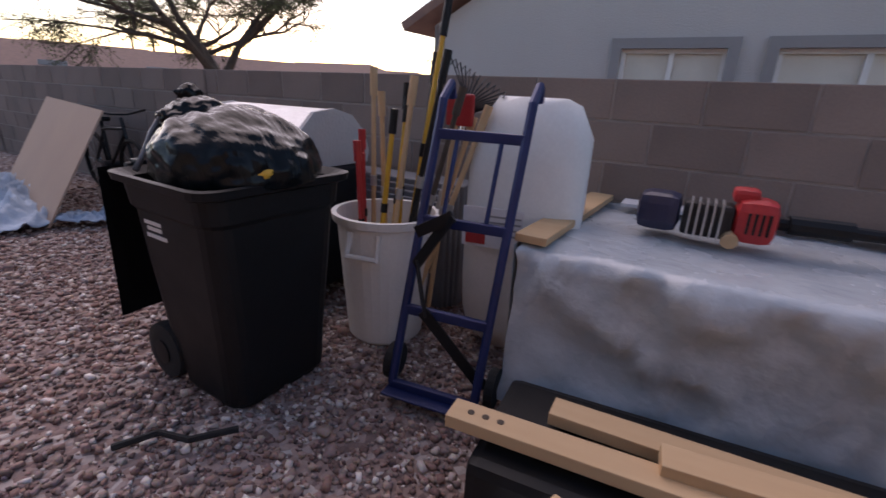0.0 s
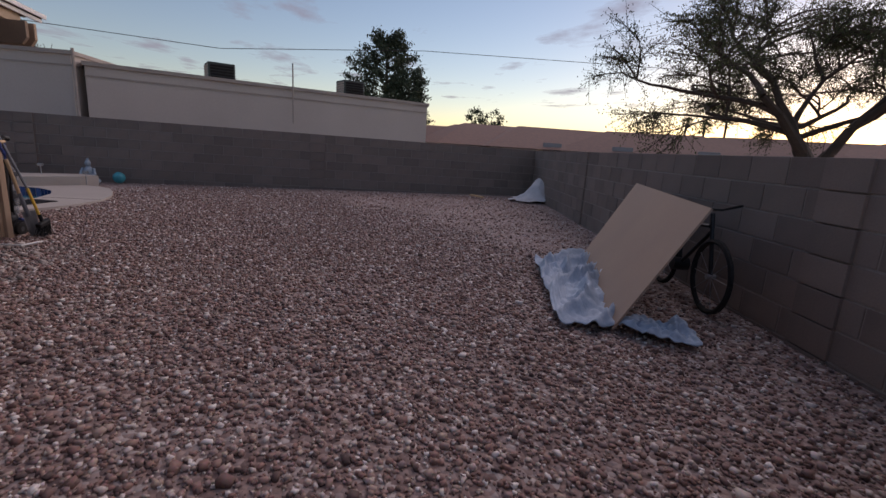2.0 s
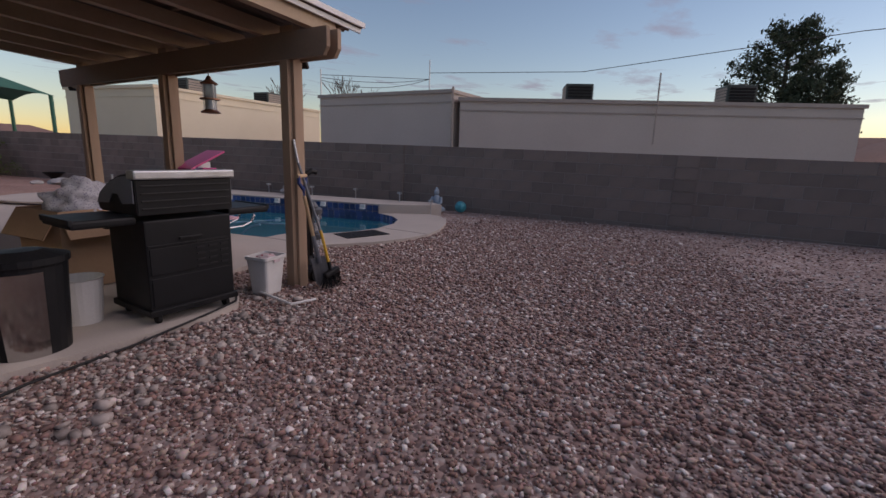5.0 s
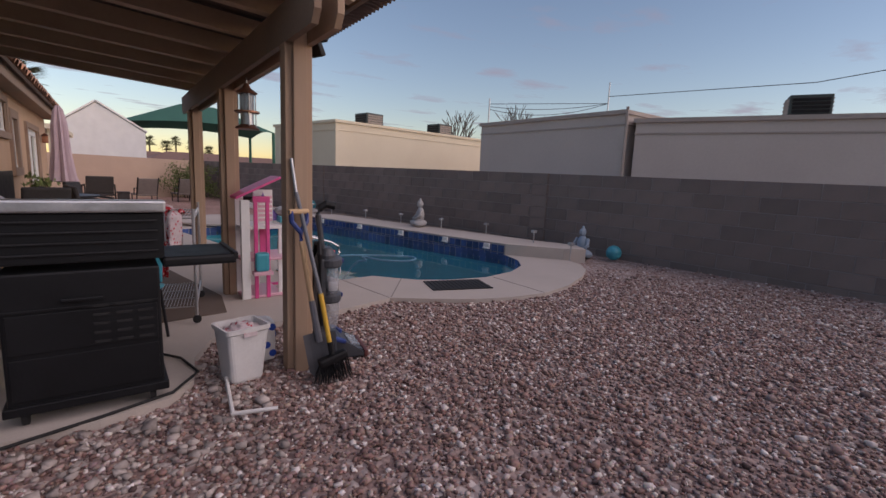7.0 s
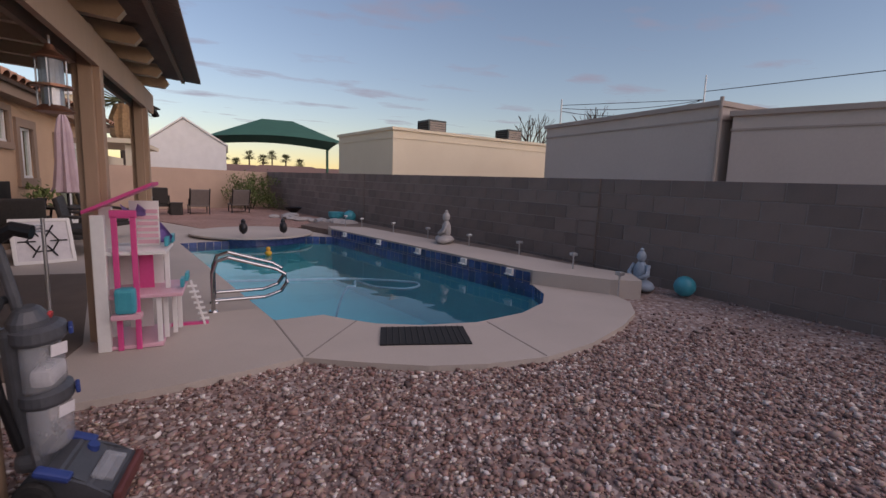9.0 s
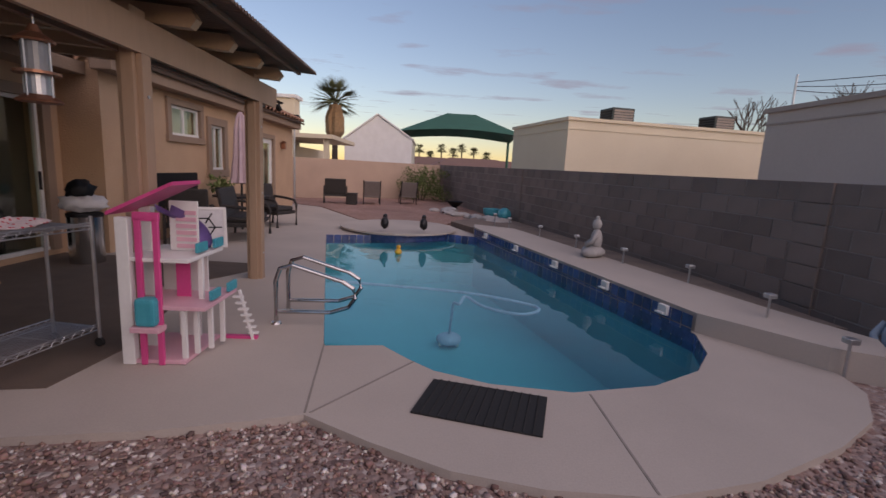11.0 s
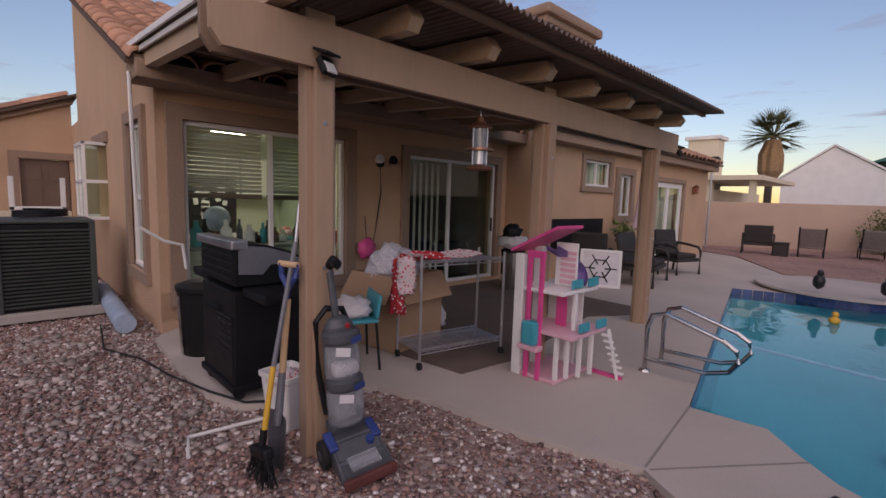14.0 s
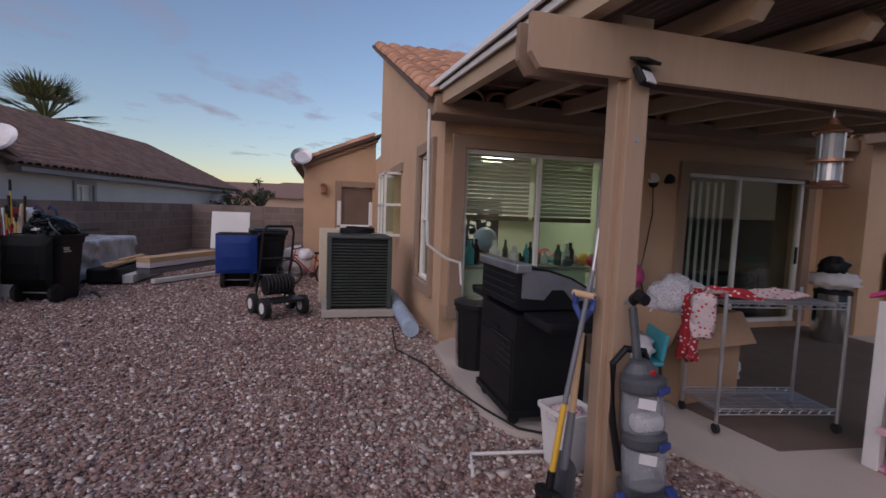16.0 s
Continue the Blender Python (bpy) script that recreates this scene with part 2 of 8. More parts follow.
PINK = mat("hot_pink_plastic", (0.74, 0.09, 0.28), (0.66, 0.07, 0.23), 0.4, scale=6, bump=0.05)
PINKP = mat("pale_pink_plastic", (0.72, 0.42, 0.48), (0.66, 0.37, 0.43), 0.45, scale=6, bump=0.05)
PURPLE = mat("lilac_plastic", (0.36, 0.24, 0.58), (0.30, 0.20, 0.50), 0.4, scale=6, bump=0.05)
TEAL = mat("teal_plastic", (0.03, 0.36, 0.43), (0.02, 0.29, 0.36), 0.4, scale=6, bump=0.05)
ACGREEN = mat("grey_green_enamel", (0.055, 0.068, 0.06), (0.04, 0.05, 0.045), 0.55, 0.0, scale=6)
CLOTHRED = mat("red_patterned_cloth", (0.48, 0.035, 0.04), (0.40, 0.025, 0.03), 0.9, scale=20, fine=90)
def flowered(name, ground, motif, cell, reach):
    """Woven cloth printed with small pale flowers."""
    m = mat(name, ground, None, 0.92, scale=20, fine=120)
    n, l = m.node_tree.nodes, m.node_tree.links
    p = n["Principled BSDF"]
    tc, vo, mr, mx = n.new("ShaderNodeTexCoord"), n.new("ShaderNodeTexVoronoi"), n.new("ShaderNodeMapRange"), n.new("ShaderNodeMix")
    vo.inputs["Scale"].default_value = cell
    l.new(tc.outputs["Object"], vo.inputs["Vector"])
    mr.inputs[1].default_value, mr.inputs[2].default_value, mr.inputs[3].default_value, mr.inputs[4].default_value = reach, reach + 0.06, 1, 0
    l.new(vo.outputs["Distance"], mr.inputs[0])
    mx.data_type = "RGBA"
    old = p.inputs["Base Color"].links[0].from_socket
    l.new(old, mx.inputs["A"])
    mx.inputs["B"].default_value = (*motif, 1)
    l.new(mr.outputs[0], mx.inputs["Factor"])
    l.new(mx.outputs["Result"], p.inputs["Base Color"])
    return m


CLOTHFLOWER = flowered("red_flowered_cloth", (0.52, 0.03, 0.04), (0.78, 0.70, 0.68), 30, 0.27)
CLOTHPINK = flowered("pale_flowered_cloth", (0.70, 0.58, 0.58), (0.55, 0.06, 0.08), 30, 0.26)
CLOTHSPECK = flowered("speckled_white_cloth", (0.70, 0.68, 0.70), (0.30, 0.28, 0.36), 60, 0.3)
CLOTHWHITE = mat("white_cloth", (0.70, 0.68, 0.68), (0.58, 0.56, 0.57), 0.92, scale=8, fine=90)
CARPET = mat("brown_outdoor_carpet", (0.155, 0.115, 0.09), (0.12, 0.09, 0.07), 0.98, scale=4, fine=200, bump=0.6)
STATUE = mat("grey_cast_stone", (0.46, 0.44, 0.42), (0.36, 0.345, 0.33), 0.85, scale=10, fine=60)
STATUEB = mat("blue_grey_cast_stone", (0.36, 0.44, 0.50), (0.28, 0.35, 0.42), 0.7, scale=10, fine=60)
COPPER = mat("copper", (0.42, 0.20, 0.12), (0.30, 0.14, 0.09), 0.4, 0.8, scale=10)
BARK = mat("bark", (0.10, 0.07, 0.05), (0.06, 0.045, 0.035), 0.95, scale=8, fine=40, bump=0.8)
LEAFD = mat("dark_foliage", (0.055, 0.075, 0.04), (0.03, 0.045, 0.025), 0.8, scale=3, fine=8, per="island", vary=0.4)
LEAFO = mat("olive_foliage", (0.11, 0.12, 0.05), (0.07, 0.08, 0.03), 0.8, scale=3, fine=8, per="island", vary=0.4)
LEAFG = mat("shrub_foliage", (0.13, 0.17, 0.05), (0.08, 0.11, 0.03), 0.8, scale=3, fine=8, per="island", vary=0.35)
PALMSKIRT = mat("dry_palm_skirt", (0.36, 0.22, 0.11), (0.24, 0.14, 0.07), 0.95, scale=6, fine=30)
CANOPY = mat("green_canopy_fabric", (0.035, 0.15, 0.105), (0.025, 0.115, 0.08), 0.8, scale=1, fine=20)
GREYPLASTIC = mat("grey_plastic", (0.16, 0.165, 0.18), (0.12, 0.125, 0.14), 0.4, scale=6)
SMOKE = mat("clear_smoky_plastic", (0.34, 0.36, 0.38), (0.26, 0.28, 0.30), 0.2, scale=6, alpha=0.75)
GRAPHITE = mat("graphite_plastic", (0.075, 0.08, 0.09), (0.05, 0.055, 0.06), 0.42, scale=6)
NAVY = mat("navy_plastic", (0.03, 0.06, 0.22), (0.02, 0.045, 0.17), 0.4, scale=6)
CLEARTANK = mat("scratched_clear_plastic", (0.50, 0.52, 0.54), (0.40, 0.42, 0.44), 0.18, scale=9, alpha=0.42)
LILAC = mat("faded_lilac_canvas", (0.52, 0.40, 0.42), (0.44, 0.33, 0.36), 0.95, scale=5, fine=80)
TAUPEDOOR = mat("brown_painted_door", (0.17, 0.11, 0.08), (0.14, 0.09, 0.065), 0.6, scale=3)


# ---- small building helpers ----
def box(bm, c, s, m=None, bev=0.0):
    """A box of size s about c, turned by m about its own centre."""
    g = bmesh.ops.create_cube(bm, size=1.0)["verts"]
    t = Matrix.Translation(c) @ (m or Matrix()) @ Matrix.Diagonal((*s, 1))
    bmesh.ops.transform(bm, matrix=t, verts=g)
    if bev:
        ed = list({e for v in g for e in v.link_edges})
        bmesh.ops.bevel(bm, geom=ed, offset=min(bev, min(s) * 0.45), segments=2, affect="EDGES", profile=0.6)


def span(bm, lo, hi, bev=0.0):
    box(bm, [(a + b) / 2 for a, b in zip(lo, hi)], [abs(b - a) for a, b in zip(lo, hi)], None, bev)


def rod(bm, a, b, r, r2=None, seg=10, caps=True):
    a, b = Vector(a), Vector(b)
    d = b - a
    m = Matrix.Translation((a + b) / 2) @ d.to_track_quat("Z", "Y").to_matrix().to_4x4()
    bmesh.ops.create_cone(bm, cap_ends=caps, segments=seg, radius1=r, radius2=r if r2 is None else r2, depth=d.length, matrix=m)


def tube(bm, pts, r, seg=8):
    """A bent round bar through pts."""
    pts = [Vector(p) for p in pts]
    rings = []
    for i, p in enumerate(pts):
        d = (pts[min(i + 1, len(pts) - 1)] - pts[max(i - 1, 0)]).normalized()
        q = d.to_track_quat("Z", "Y")
        rings.append([bm.verts.new(p + q @ Vector((r * math.cos(6.2832 * k / seg), r * math.sin(6.2832 * k / seg), 0))) for k in range(seg)])
    for a, b in zip(rings, rings[1:]):
        for k in range(seg):
            bm.faces.new((a[k], a[(k + 1) % seg], b[(k + 1) % seg], b[k]))
    bm.faces.new(rings[0][::-1])
    bm.faces.new(rings[-1])


def lathe(bm, prof, at=(0, 0, 0), seg=24, squash=1.0):
    """A turned shape from (radius, height) pairs."""
    rings = [[bm.verts.new((at[0] + r * math.cos(6.28319 * k / seg), at[1] + r * squash * math.sin(6.28319 * k / seg), at[2] + z)) for k in range(seg)] for r, z in prof]
    for a, b in zip(rings, rings[1:]):
        for k in range(seg):
            bm.faces.new((a[k], a[(k + 1) % seg], b[(k + 1) % seg], b[k]))
    bm.faces.new(rings[0][::-1])
    bm.faces.new(rings[-1])


def blob(bm, c, s, rough=0.1, freq=3.0, sub=3, seed=0.0):
    g = bmesh.ops.create_icosphere(bm, subdivisions=sub, radius=1.0)["verts"]
    for v in g:
        k = 1 + rough * noise.fractal(v.co * freq + Vector((seed, seed * 2, 3)), 0.7, 2.0, 3)
        v.co = Vector((v.co.x * s[0] * k + c[0], v.co.y * s[1] * k + c[1], v.co.z * s[2] * k + c[2]))


def prism(bm, poly, z0, z1):
    """A slab with the outline poly (x, y)."""
    a = [bm.verts.new((x, y, z0)) for x, y in poly]
    b = [bm.verts.new((x, y, z1)) for x, y in poly]
    bm.faces.new(a[::-1])
    bm.faces.new(b)
    for i in range(len(poly)):
        j = (i + 1) % len(poly)
        bm.faces.new((a[i], a[j], b[j], b[i]))


def finish(bm, name, material, smooth=False):
    me = bpy.data.meshes.new(name)
    bmesh.ops.recalc_face_normals(bm, faces=bm.faces)
    bm.to_mesh(me)
    bm.free()
    me.materials.append(material)
    if smooth:
        for p in me.polygons:
            p.use_smooth = True
    return me


def part(name, bm, material, parent, label="", smooth=False):
    ob = new(name, finish(bm, name, material, smooth))
    ob.parent = parent
    return tagged(ob, label)


def thing(name, label, category, at=(0, 0, 0), turn=0.0, group="", kind=""):
    ob = new(name)
    ob.empty_display_size = 0.1
    ob.matrix_basis = pose(*at, 0, 0, turn)
    return tagged(ob, label, category, group, kind)


def solid(name, bm, material, label, category, at=(0, 0, 0), turn=0.0, kind="", smooth=False, group=""):
    ob = new(name, finish(bm, name, material, smooth))
    ob.matrix_basis = pose(*at, 0, 0, turn)
    return tagged(ob, label, category, group, kind)


def B():
    return bmesh.new()


def made(fn, *a, **k):
    bm = bmesh.new()
    fn(bm, *a, **k)
    return bm

# ---- ground, deck, pool ----
DECK_EDGE = [(-4.9, -3.72), (-5.9, -3.68), (-6.6, -3.7), (-6.93, -3.8), (-7.08, -4.0), (-7.14, -4.4), (-7.3, -4.75), (-7.73, -4.92), (-8.43, -5.02), (-8.86, -5.13), (-9.2, -5.23),
             (-9.62, -4.97), (-10.05, -4.74), (-10.5, -4.62), (-11.04, -4.58), (-11.64, -4.72), (-12.37, -5.05), (-12.86, -5.36), (-13.2, -5.75), (-13.3, -6.1),
             (-12.62, -7.0), (-11.1, -13.4), (-10.5, -15.3), (-8.0, -15.6), (-6.2, -19.0), (-4.4, -20.2), (-4.4, -4.2)]
POOL = [(-9.08, -6.31), (-9.56, -6.36), (-9.78, -6.1), (-9.98, -5.9), (-10.38, -5.71), (-10.95, -5.62), (-11.61, -5.77), (-12.1, -6.06), (-12.41, -6.44), (-12.6, -6.95),
        (-11.05, -13.2), (-10.3, -13.5), (-9.3, -12.95), (-8.4, -12.7), (-7.78, -12.5)]


def inside(x, y, poly):
    c = False
    for (x0, y0), (x1, y1) in zip(poly, poly[1:] + poly[:1]):
        if (y0 > y) != (y1 > y) and x < (x1 - x0) * (y - y0) / (y1 - y0) + x0:
            c = not c
    return c


def holed(bm, outer, hole, z, depth):
    """A flat slab with a hole; its rims go down by depth."""
    edges = []
    for ring in (outer, hole):
        top = [bm.verts.new((x, y, z)) for x, y in ring]
        low = [bm.verts.new((x, y, z - depth)) for x, y in ring]
        for i in range(len(ring)):
            j = (i + 1) % len(ring)
            edges.append(bm.edges.new((top[i], top[j])))
            bm.faces.new((top[i], top[j], low[j], low[i]))
    bmesh.ops.triangle_fill(bm, use_beauty=True, edges=edges)


BIG = [(-90, -90), (90, -90), (90, 90), (-90, 90)]
bm = B()
holed(bm, BIG, [(x, y) for x, y in POOL], -0.03, 0.02)
ground = solid("ground", bm, GROUND, "pink and grey crushed-rock gravel yard", "ground", kind="structure")
bm = B()
ring_in = [bm.verts.new((x, y, -0.25)) for x, y in ((-88, -88), (88, -88), (88, 88), (-88, 88))]
ring_out = [bm.verts.new((2500 * a, 2500 * b, -0.3)) for a, b in ((-1, -1), (1, -1), (1, 1), (-1, 1))]
for i in range(4):
    bm.faces.new((ring_in[i], ring_in[(i + 1) % 4], ring_out[(i + 1) % 4], ring_out[i]))
solid("ground_far", bm, FARGROUND, "dry desert ground reaching the horizon", "ground", kind="structure")

bm = B()
holed(bm, DECK_EDGE, POOL, 0.02, 0.12)
deck = solid("pool_deck", bm, DECK, "pale tan textured concrete pool deck and patio", "pool deck", kind="structure")
for a, b in (((-9.08, -6.33), (-9.2, -5.25)), ((-9.83, -6.05), (-9.23, -5.25)), ((-11.06, -5.6), (-11.04, -4.6))):
    d = Vector((b[0] - a[0], b[1] - a[1]))
    bm = B()
    box(bm, ((a[0] + b[0]) / 2, (a[1] + b[1]) / 2, 0.0205), (d.length, 0.014, 0.005), Matrix.Rotation(math.atan2(d.y, d.x), 4, "Z"))
    part("deck_joint", bm, JOINT, deck)

bm = B()
lo = [bm.verts.new((x, y, -1.15)) for x, y in POOL]
hi = [bm.verts.new((x, y, -0.16)) for x, y in POOL]
for i in range(len(POOL)):
    j = (i + 1) % len(POOL)
    bm.faces.new((lo[i], lo[j], hi[j], hi[i]))
bm.faces.new(lo)
pool = solid("swimming_pool", bm, POOLWALL, "freeform swimming pool with aqua plaster shell", "swimming pool", kind="structure")
bm = B()
for i in range(len(POOL)):
    a, b = Vector((*POOL[i], 0)), Vector((*POOL[(i + 1) % len(POOL)], 0))
    n = max(1, round((b - a).length / 0.15))
    inw = Vector((-10.4, -8.5, 0))
    for k in range(n):
        p, q = a.lerp(b, (k + 0.03) / n), a.lerp(b, (k + 0.97) / n)
        nrm = Vector((q.y - p.y, p.x - q.x, 0)).normalized()
        if nrm.dot(inw - p) < 0:
            nrm = -nrm
        f = nrm * 0.006
        bm.faces.new([bm.verts.new(v + f) for v in (p + Vector((0, 0, -0.17)), q + Vector((0, 0, -0.17)), q + Vector((0, 0, 0.015)), p + Vector((0, 0, 0.015)))])
part("waterline_tile", bm, POOLTILE, pool, "dark blue mosaic waterline tile")
bm = B()
bm.faces.new([bm.verts.new((x, y, -0.09)) for x, y in POOL])
water = solid("water", bm, WATER, "calm clear turquoise pool water", "water", kind="structure")
water.visible_shadow = False

# raised ledge along the back of the pool, tiled on its pool side
bm = B()
LEDGE = [(-12.62, -7.0), (-13.25, -6.15), (-13.6, -5.95), (-13.9, -6.4), (-13.6, -7.2), (-12.0, -13.5), (-11.1, -14.0), (-11.05, -13.3)]
prism(bm, LEDGE, -0.1, 0.22)
ledge = solid("raised_pool_ledge", bm, DECK, "raised tan concrete ledge behind the pool", "pool ledge", kind="structure")
a, b = Vector((-12.6, -7.0, 0)), Vector((-11.05, -13.3, 0))
nrm = Vector((b.y - a.y, a.x - b.x, 0)).normalized()
if nrm.x < 0:
    nrm = -nrm
bm = B()
for k in range(44):
    for r in range(2):
        p, q = a.lerp(b, (k + 0.04) / 44), a.lerp(b, (k + 0.96) / 44)
        z0, z1 = -0.08 + r * 0.14, 0.05 + r * 0.14
        bm.faces.new([bm.verts.new(v + nrm * 0.014) for v in (p + Vector((0, 0, z0)), q + Vector((0, 0, z0)), q + Vector((0, 0, z1)), p + Vector((0, 0, z1)))])
part("ledge_tile", bm, POOLTILE, ledge, "dark blue mosaic tile facing")
for k, u in enumerate((0.06, 0.22, 0.42, 0.64, 0.88)):
    bm = B()
    c = a.lerp(b, u)
    box(bm, (c.x + nrm.x * 0.03, c.y + nrm.y * 0.03, 0.14), (0.05, 0.13, 0.11), Matrix.Rotation(math.atan2(nrm.y, nrm.x), 4, "Z"), 0.01)
    box(bm, (c.x + nrm.x * 0.07, c.y + nrm.y * 0.07, 0.11), (0.06, 0.11, 0.02), Matrix.Rotation(math.atan2(nrm.y, nrm.x), 4, "Z"), 0.004)
    part("spillway", bm, PVC, ledge, "white plastic spillway spout")
# spa at the far end
bm = B()
lathe(bm, [(1.05, -0.1), (1.25, -0.1), (1.25, 0.07), (1.0, 0.07), (1.0, -0.05)], (-9.25, -13.9, 0), 36)
spa = solid("spa_rim", bm, POOLTILE, "round spa rim faced in cobalt blue tile", "spa", kind="structure")
bm = B()
bmesh.ops.create_circle(bm, cap_ends=True, segments=36, radius=1.01, matrix=Matrix.Translation((-9.25, -13.9, 0.03)))
solid("spa_water", bm, WATER, "still spa water", "water", kind="structure").visible_shadow = False
bm = B()
lathe(bm, [(1.0, 0.06), (1.4, 0.06), (1.4, 0.1), (1.0, 0.1)], (-9.25, -13.9, 0), 36)
part("spa_coping", bm, DECK, spa, "tan concrete coping")
# planting strip and far beds
bm = B()
prism(bm, [(-14.2, -7.0), (-13.55, -7.3), (-11.95, -13.6), (-11.1, -14.1), (-10.6, -15.4), (-12.2, -18.0), (-14.0, -9.2)], -0.02, 0.12)
solid("planting_strip", bm, DIRT, "bare brown dirt strip along the block wall", "planting bed", kind="structure")
bm = B()
prism(bm, [(-10.45, -15.35), (-8.0, -15.65), (-6.3, -19.0), (-4.5, -20.3), (-4.2, -22.7), (-10.5, -26.6), (-12.0, -19.0)], -0.02, 0.03)
solid("far_gravel_bed", bm, REDGRAVEL, "red-brown gravel bed at the far end", "gravel", kind="structure")


# ---- block walls ----
COURSE, LONG, THICK = 0.243, 0.486, 0.2


def block_mesh(name, w, material):
    bm = B()
    box(bm, (0, 0, 0), (w - 0.014, THICK, COURSE - 0.015), None, 0.005)
    return finish(bm, name, material)


WHOLE, HALF = block_mesh("block", LONG, BLOCK), block_mesh("half_block", LONG / 2, BLOCK)


def block_wall(name, label, p, q, zp, zq, single, pillars=()):
    """Coursed block wall from p to q, tops zp and zq. single: the stretch (0 to 1) whose blocks are separate parts."""
    p, q = Vector(p), Vector(q)
    d = q - p
    size, turn = d.length, math.atan2(d.y, d.x)
    rise = math.atan2(zq - zp, size)
    m0 = Matrix.Translation((p.x, p.y, zp)) @ Matrix.Rotation(turn, 4, "Z") @ Matrix.Rotation(-rise, 4, "Y")
    bm = B()
    span(bm, (0, -THICK / 2 + 0.007, -2.0), (size, THICK / 2 - 0.007, -0.006))
    root = solid(name, bm, MORTAR, label, "wall", kind="structure")
    root.matrix_basis = m0
    rest = B()
    for c in range(8):
        z = -COURSE * (c + 0.5)
        u = 0.0
        first = c % 2 == 1
        while u < size - 0.03:
            w = LONG / 2 if first else LONG
            first = False
            w2 = min(w, size - u)
            near = single[0] <= (u + w2 / 2) / size <= single[1] and c < 7 and abs(w2 - w) < 1e-4
            push = random.uniform(-0.002, 0.002)
            if near:
                ob = new("block", WHOLE if w == LONG else HALF)
                ob.parent = root
                ob.matrix_basis = Matrix.Translation((u + w / 2, push, z))
            else:
                box(rest, (u + w2 / 2, push, z), (w2 - 0.014, THICK, COURSE - 0.015))
            u += w
    part("block_rest", rest, BLOCKJ, root)["kind"] = "stuff"
    for u in pillars:
        for c in range(7):
            ob = new("pilaster_block", PIL)
            ob.parent = root
            ob.matrix_basis = Matrix.Translation((u * size, 0, -COURSE * (c + 0.5)))
    return root


bm = B()
box(bm, (0, 0, 0), (0.4, THICK + 0.05, COURSE - 0.01), None, 0.006)
PIL = finish(bm, "pilaster_block", BLOCK)
NW, BEND, SW = (-16.03, 5.62), (-14.48, -7.88), (-10.62, -26.94)


# ---- house ----
def panel(bm, axis, plane, thick, u0, u1, z0, z1, holes=()):
    """A wall across axis 'x' or 'y' at plane, thickness towards +thick, with holes (u0, u1, z0, z1)."""
    us = sorted({u0, u1, *[h[0] for h in holes], *[h[1] for h in holes]})
    zs = sorted({z0, z1, *[h[2] for h in holes], *[h[3] for h in holes]})
    for a, b in zip(us, us[1:]):
        for c, d in zip(zs, zs[1:]):
            mu, mz = (a + b) / 2, (c + d) / 2
            if any(h[0] < mu < h[1] and h[2] < mz < h[3] for h in holes):
                continue
            if axis == "x":
                span(bm, (plane, a, c), (plane + thick, b, d))
            else:
                span(bm, (a, plane, c), (b, plane + thick, d))
    bmesh.ops.remove_doubles(bm, verts=bm.verts, dist=0.0005)


def window(name, label, axis, plane, out, u0, u1, z0, z1, bars=(), cross=(), trim=0.12, frame_mat=None, bar=0.05, category="window", trim_mat=None):
    """A glazed opening: surround proud of the wall on side out, white frame, mullions and panes."""
    frame_mat = frame_mat or WHITE
    root = thing(name, label, category, kind="structure")

    def slab(bm, a, b, c, d, o0, o1):
        lo, hi = plane + out * o0, plane + out * o1
        if axis == "x":
            span(bm, (lo, a, c), (hi, b, d), 0.006)
        else:
            span(bm, (a, lo, c), (b, hi, d), 0.006)
    if trim:
        bm = B()
        slab(bm, u0 - trim, u1 + trim, z1, z1 + trim, -0.02, 0.05)
        slab(bm, u0 - trim, u0, z0, z1, -0.02, 0.05)
        slab(bm, u1, u1 + trim, z0, z1, -0.02, 0.05)
        if z0 > 0.2:
            slab(bm, u0 - trim - 0.02, u1 + trim + 0.02, z0 - trim, z0, -0.02, 0.06)
        part("surround", bm, trim_mat or STUCCOTRIM, root, "raised stucco surround")
    bm = B()
    slab(bm, u0, u1, z1 - bar, z1, -0.09, -0.02)
    slab(bm, u0, u1, z0, z0 + bar, -0.09, -0.01)
    slab(bm, u0, u0 + bar, z0 + bar, z1 - bar, -0.09, -0.02)
    slab(bm, u1 - bar, u1, z0 + bar, z1 - bar, -0.09, -0.02)
    fr = part("window_frame", bm, frame_mat, root)
    for u in bars:
        part("mullion", made(slab, u - bar / 2, u + bar / 2, z0 + bar, z1 - bar, -0.085, -0.025), frame_mat, root)
    for z in cross:
        part("rail", made(slab, u0 + bar, u1 - bar, z - bar / 2, z + bar / 2, -0.082, -0.028), frame_mat, root)
    us = [u0, *bars, u1]
    for a, b in zip(us, us[1:]):
        bm = B()
        slab(bm, a + 0.02, b - 0.02, z0 + 0.02, z1 - 0.02, -0.058, -0.054)
        pane = part("pane", bm, GLASS, root)
        pane.visible_shadow = False
    return root


WX, BX, NY = -4.6, -5.2, -3.85
BUMP_Y, HOUSE_END = -9.62, -18.9
bm = B()
panel(bm, "x", WX, 0.2, BUMP_Y, NY, -0.1, 2.85, [(-6.1, -4.1, 0.42, 2.27), (-9.3, -7.22, 0.1, 2.17)])
solid("wall_west", bm, STUCCO, "tan rough stucco house wall under the patio cover", "wall", kind="structure")
bm = B()
panel(bm, "y", BUMP_Y - 0.2, 0.2, BX, WX, -0.1, 2.85)
panel(bm, "x", BX, 0.2, HOUSE_END, BUMP_Y - 0.2, -0.1, 2.85, [(-12.5, -11.4, 1.88, 2.42), (-13.6, -12.95, 1.25, 2.2), (-17.0, -15.0, 0.06, 2.15)])
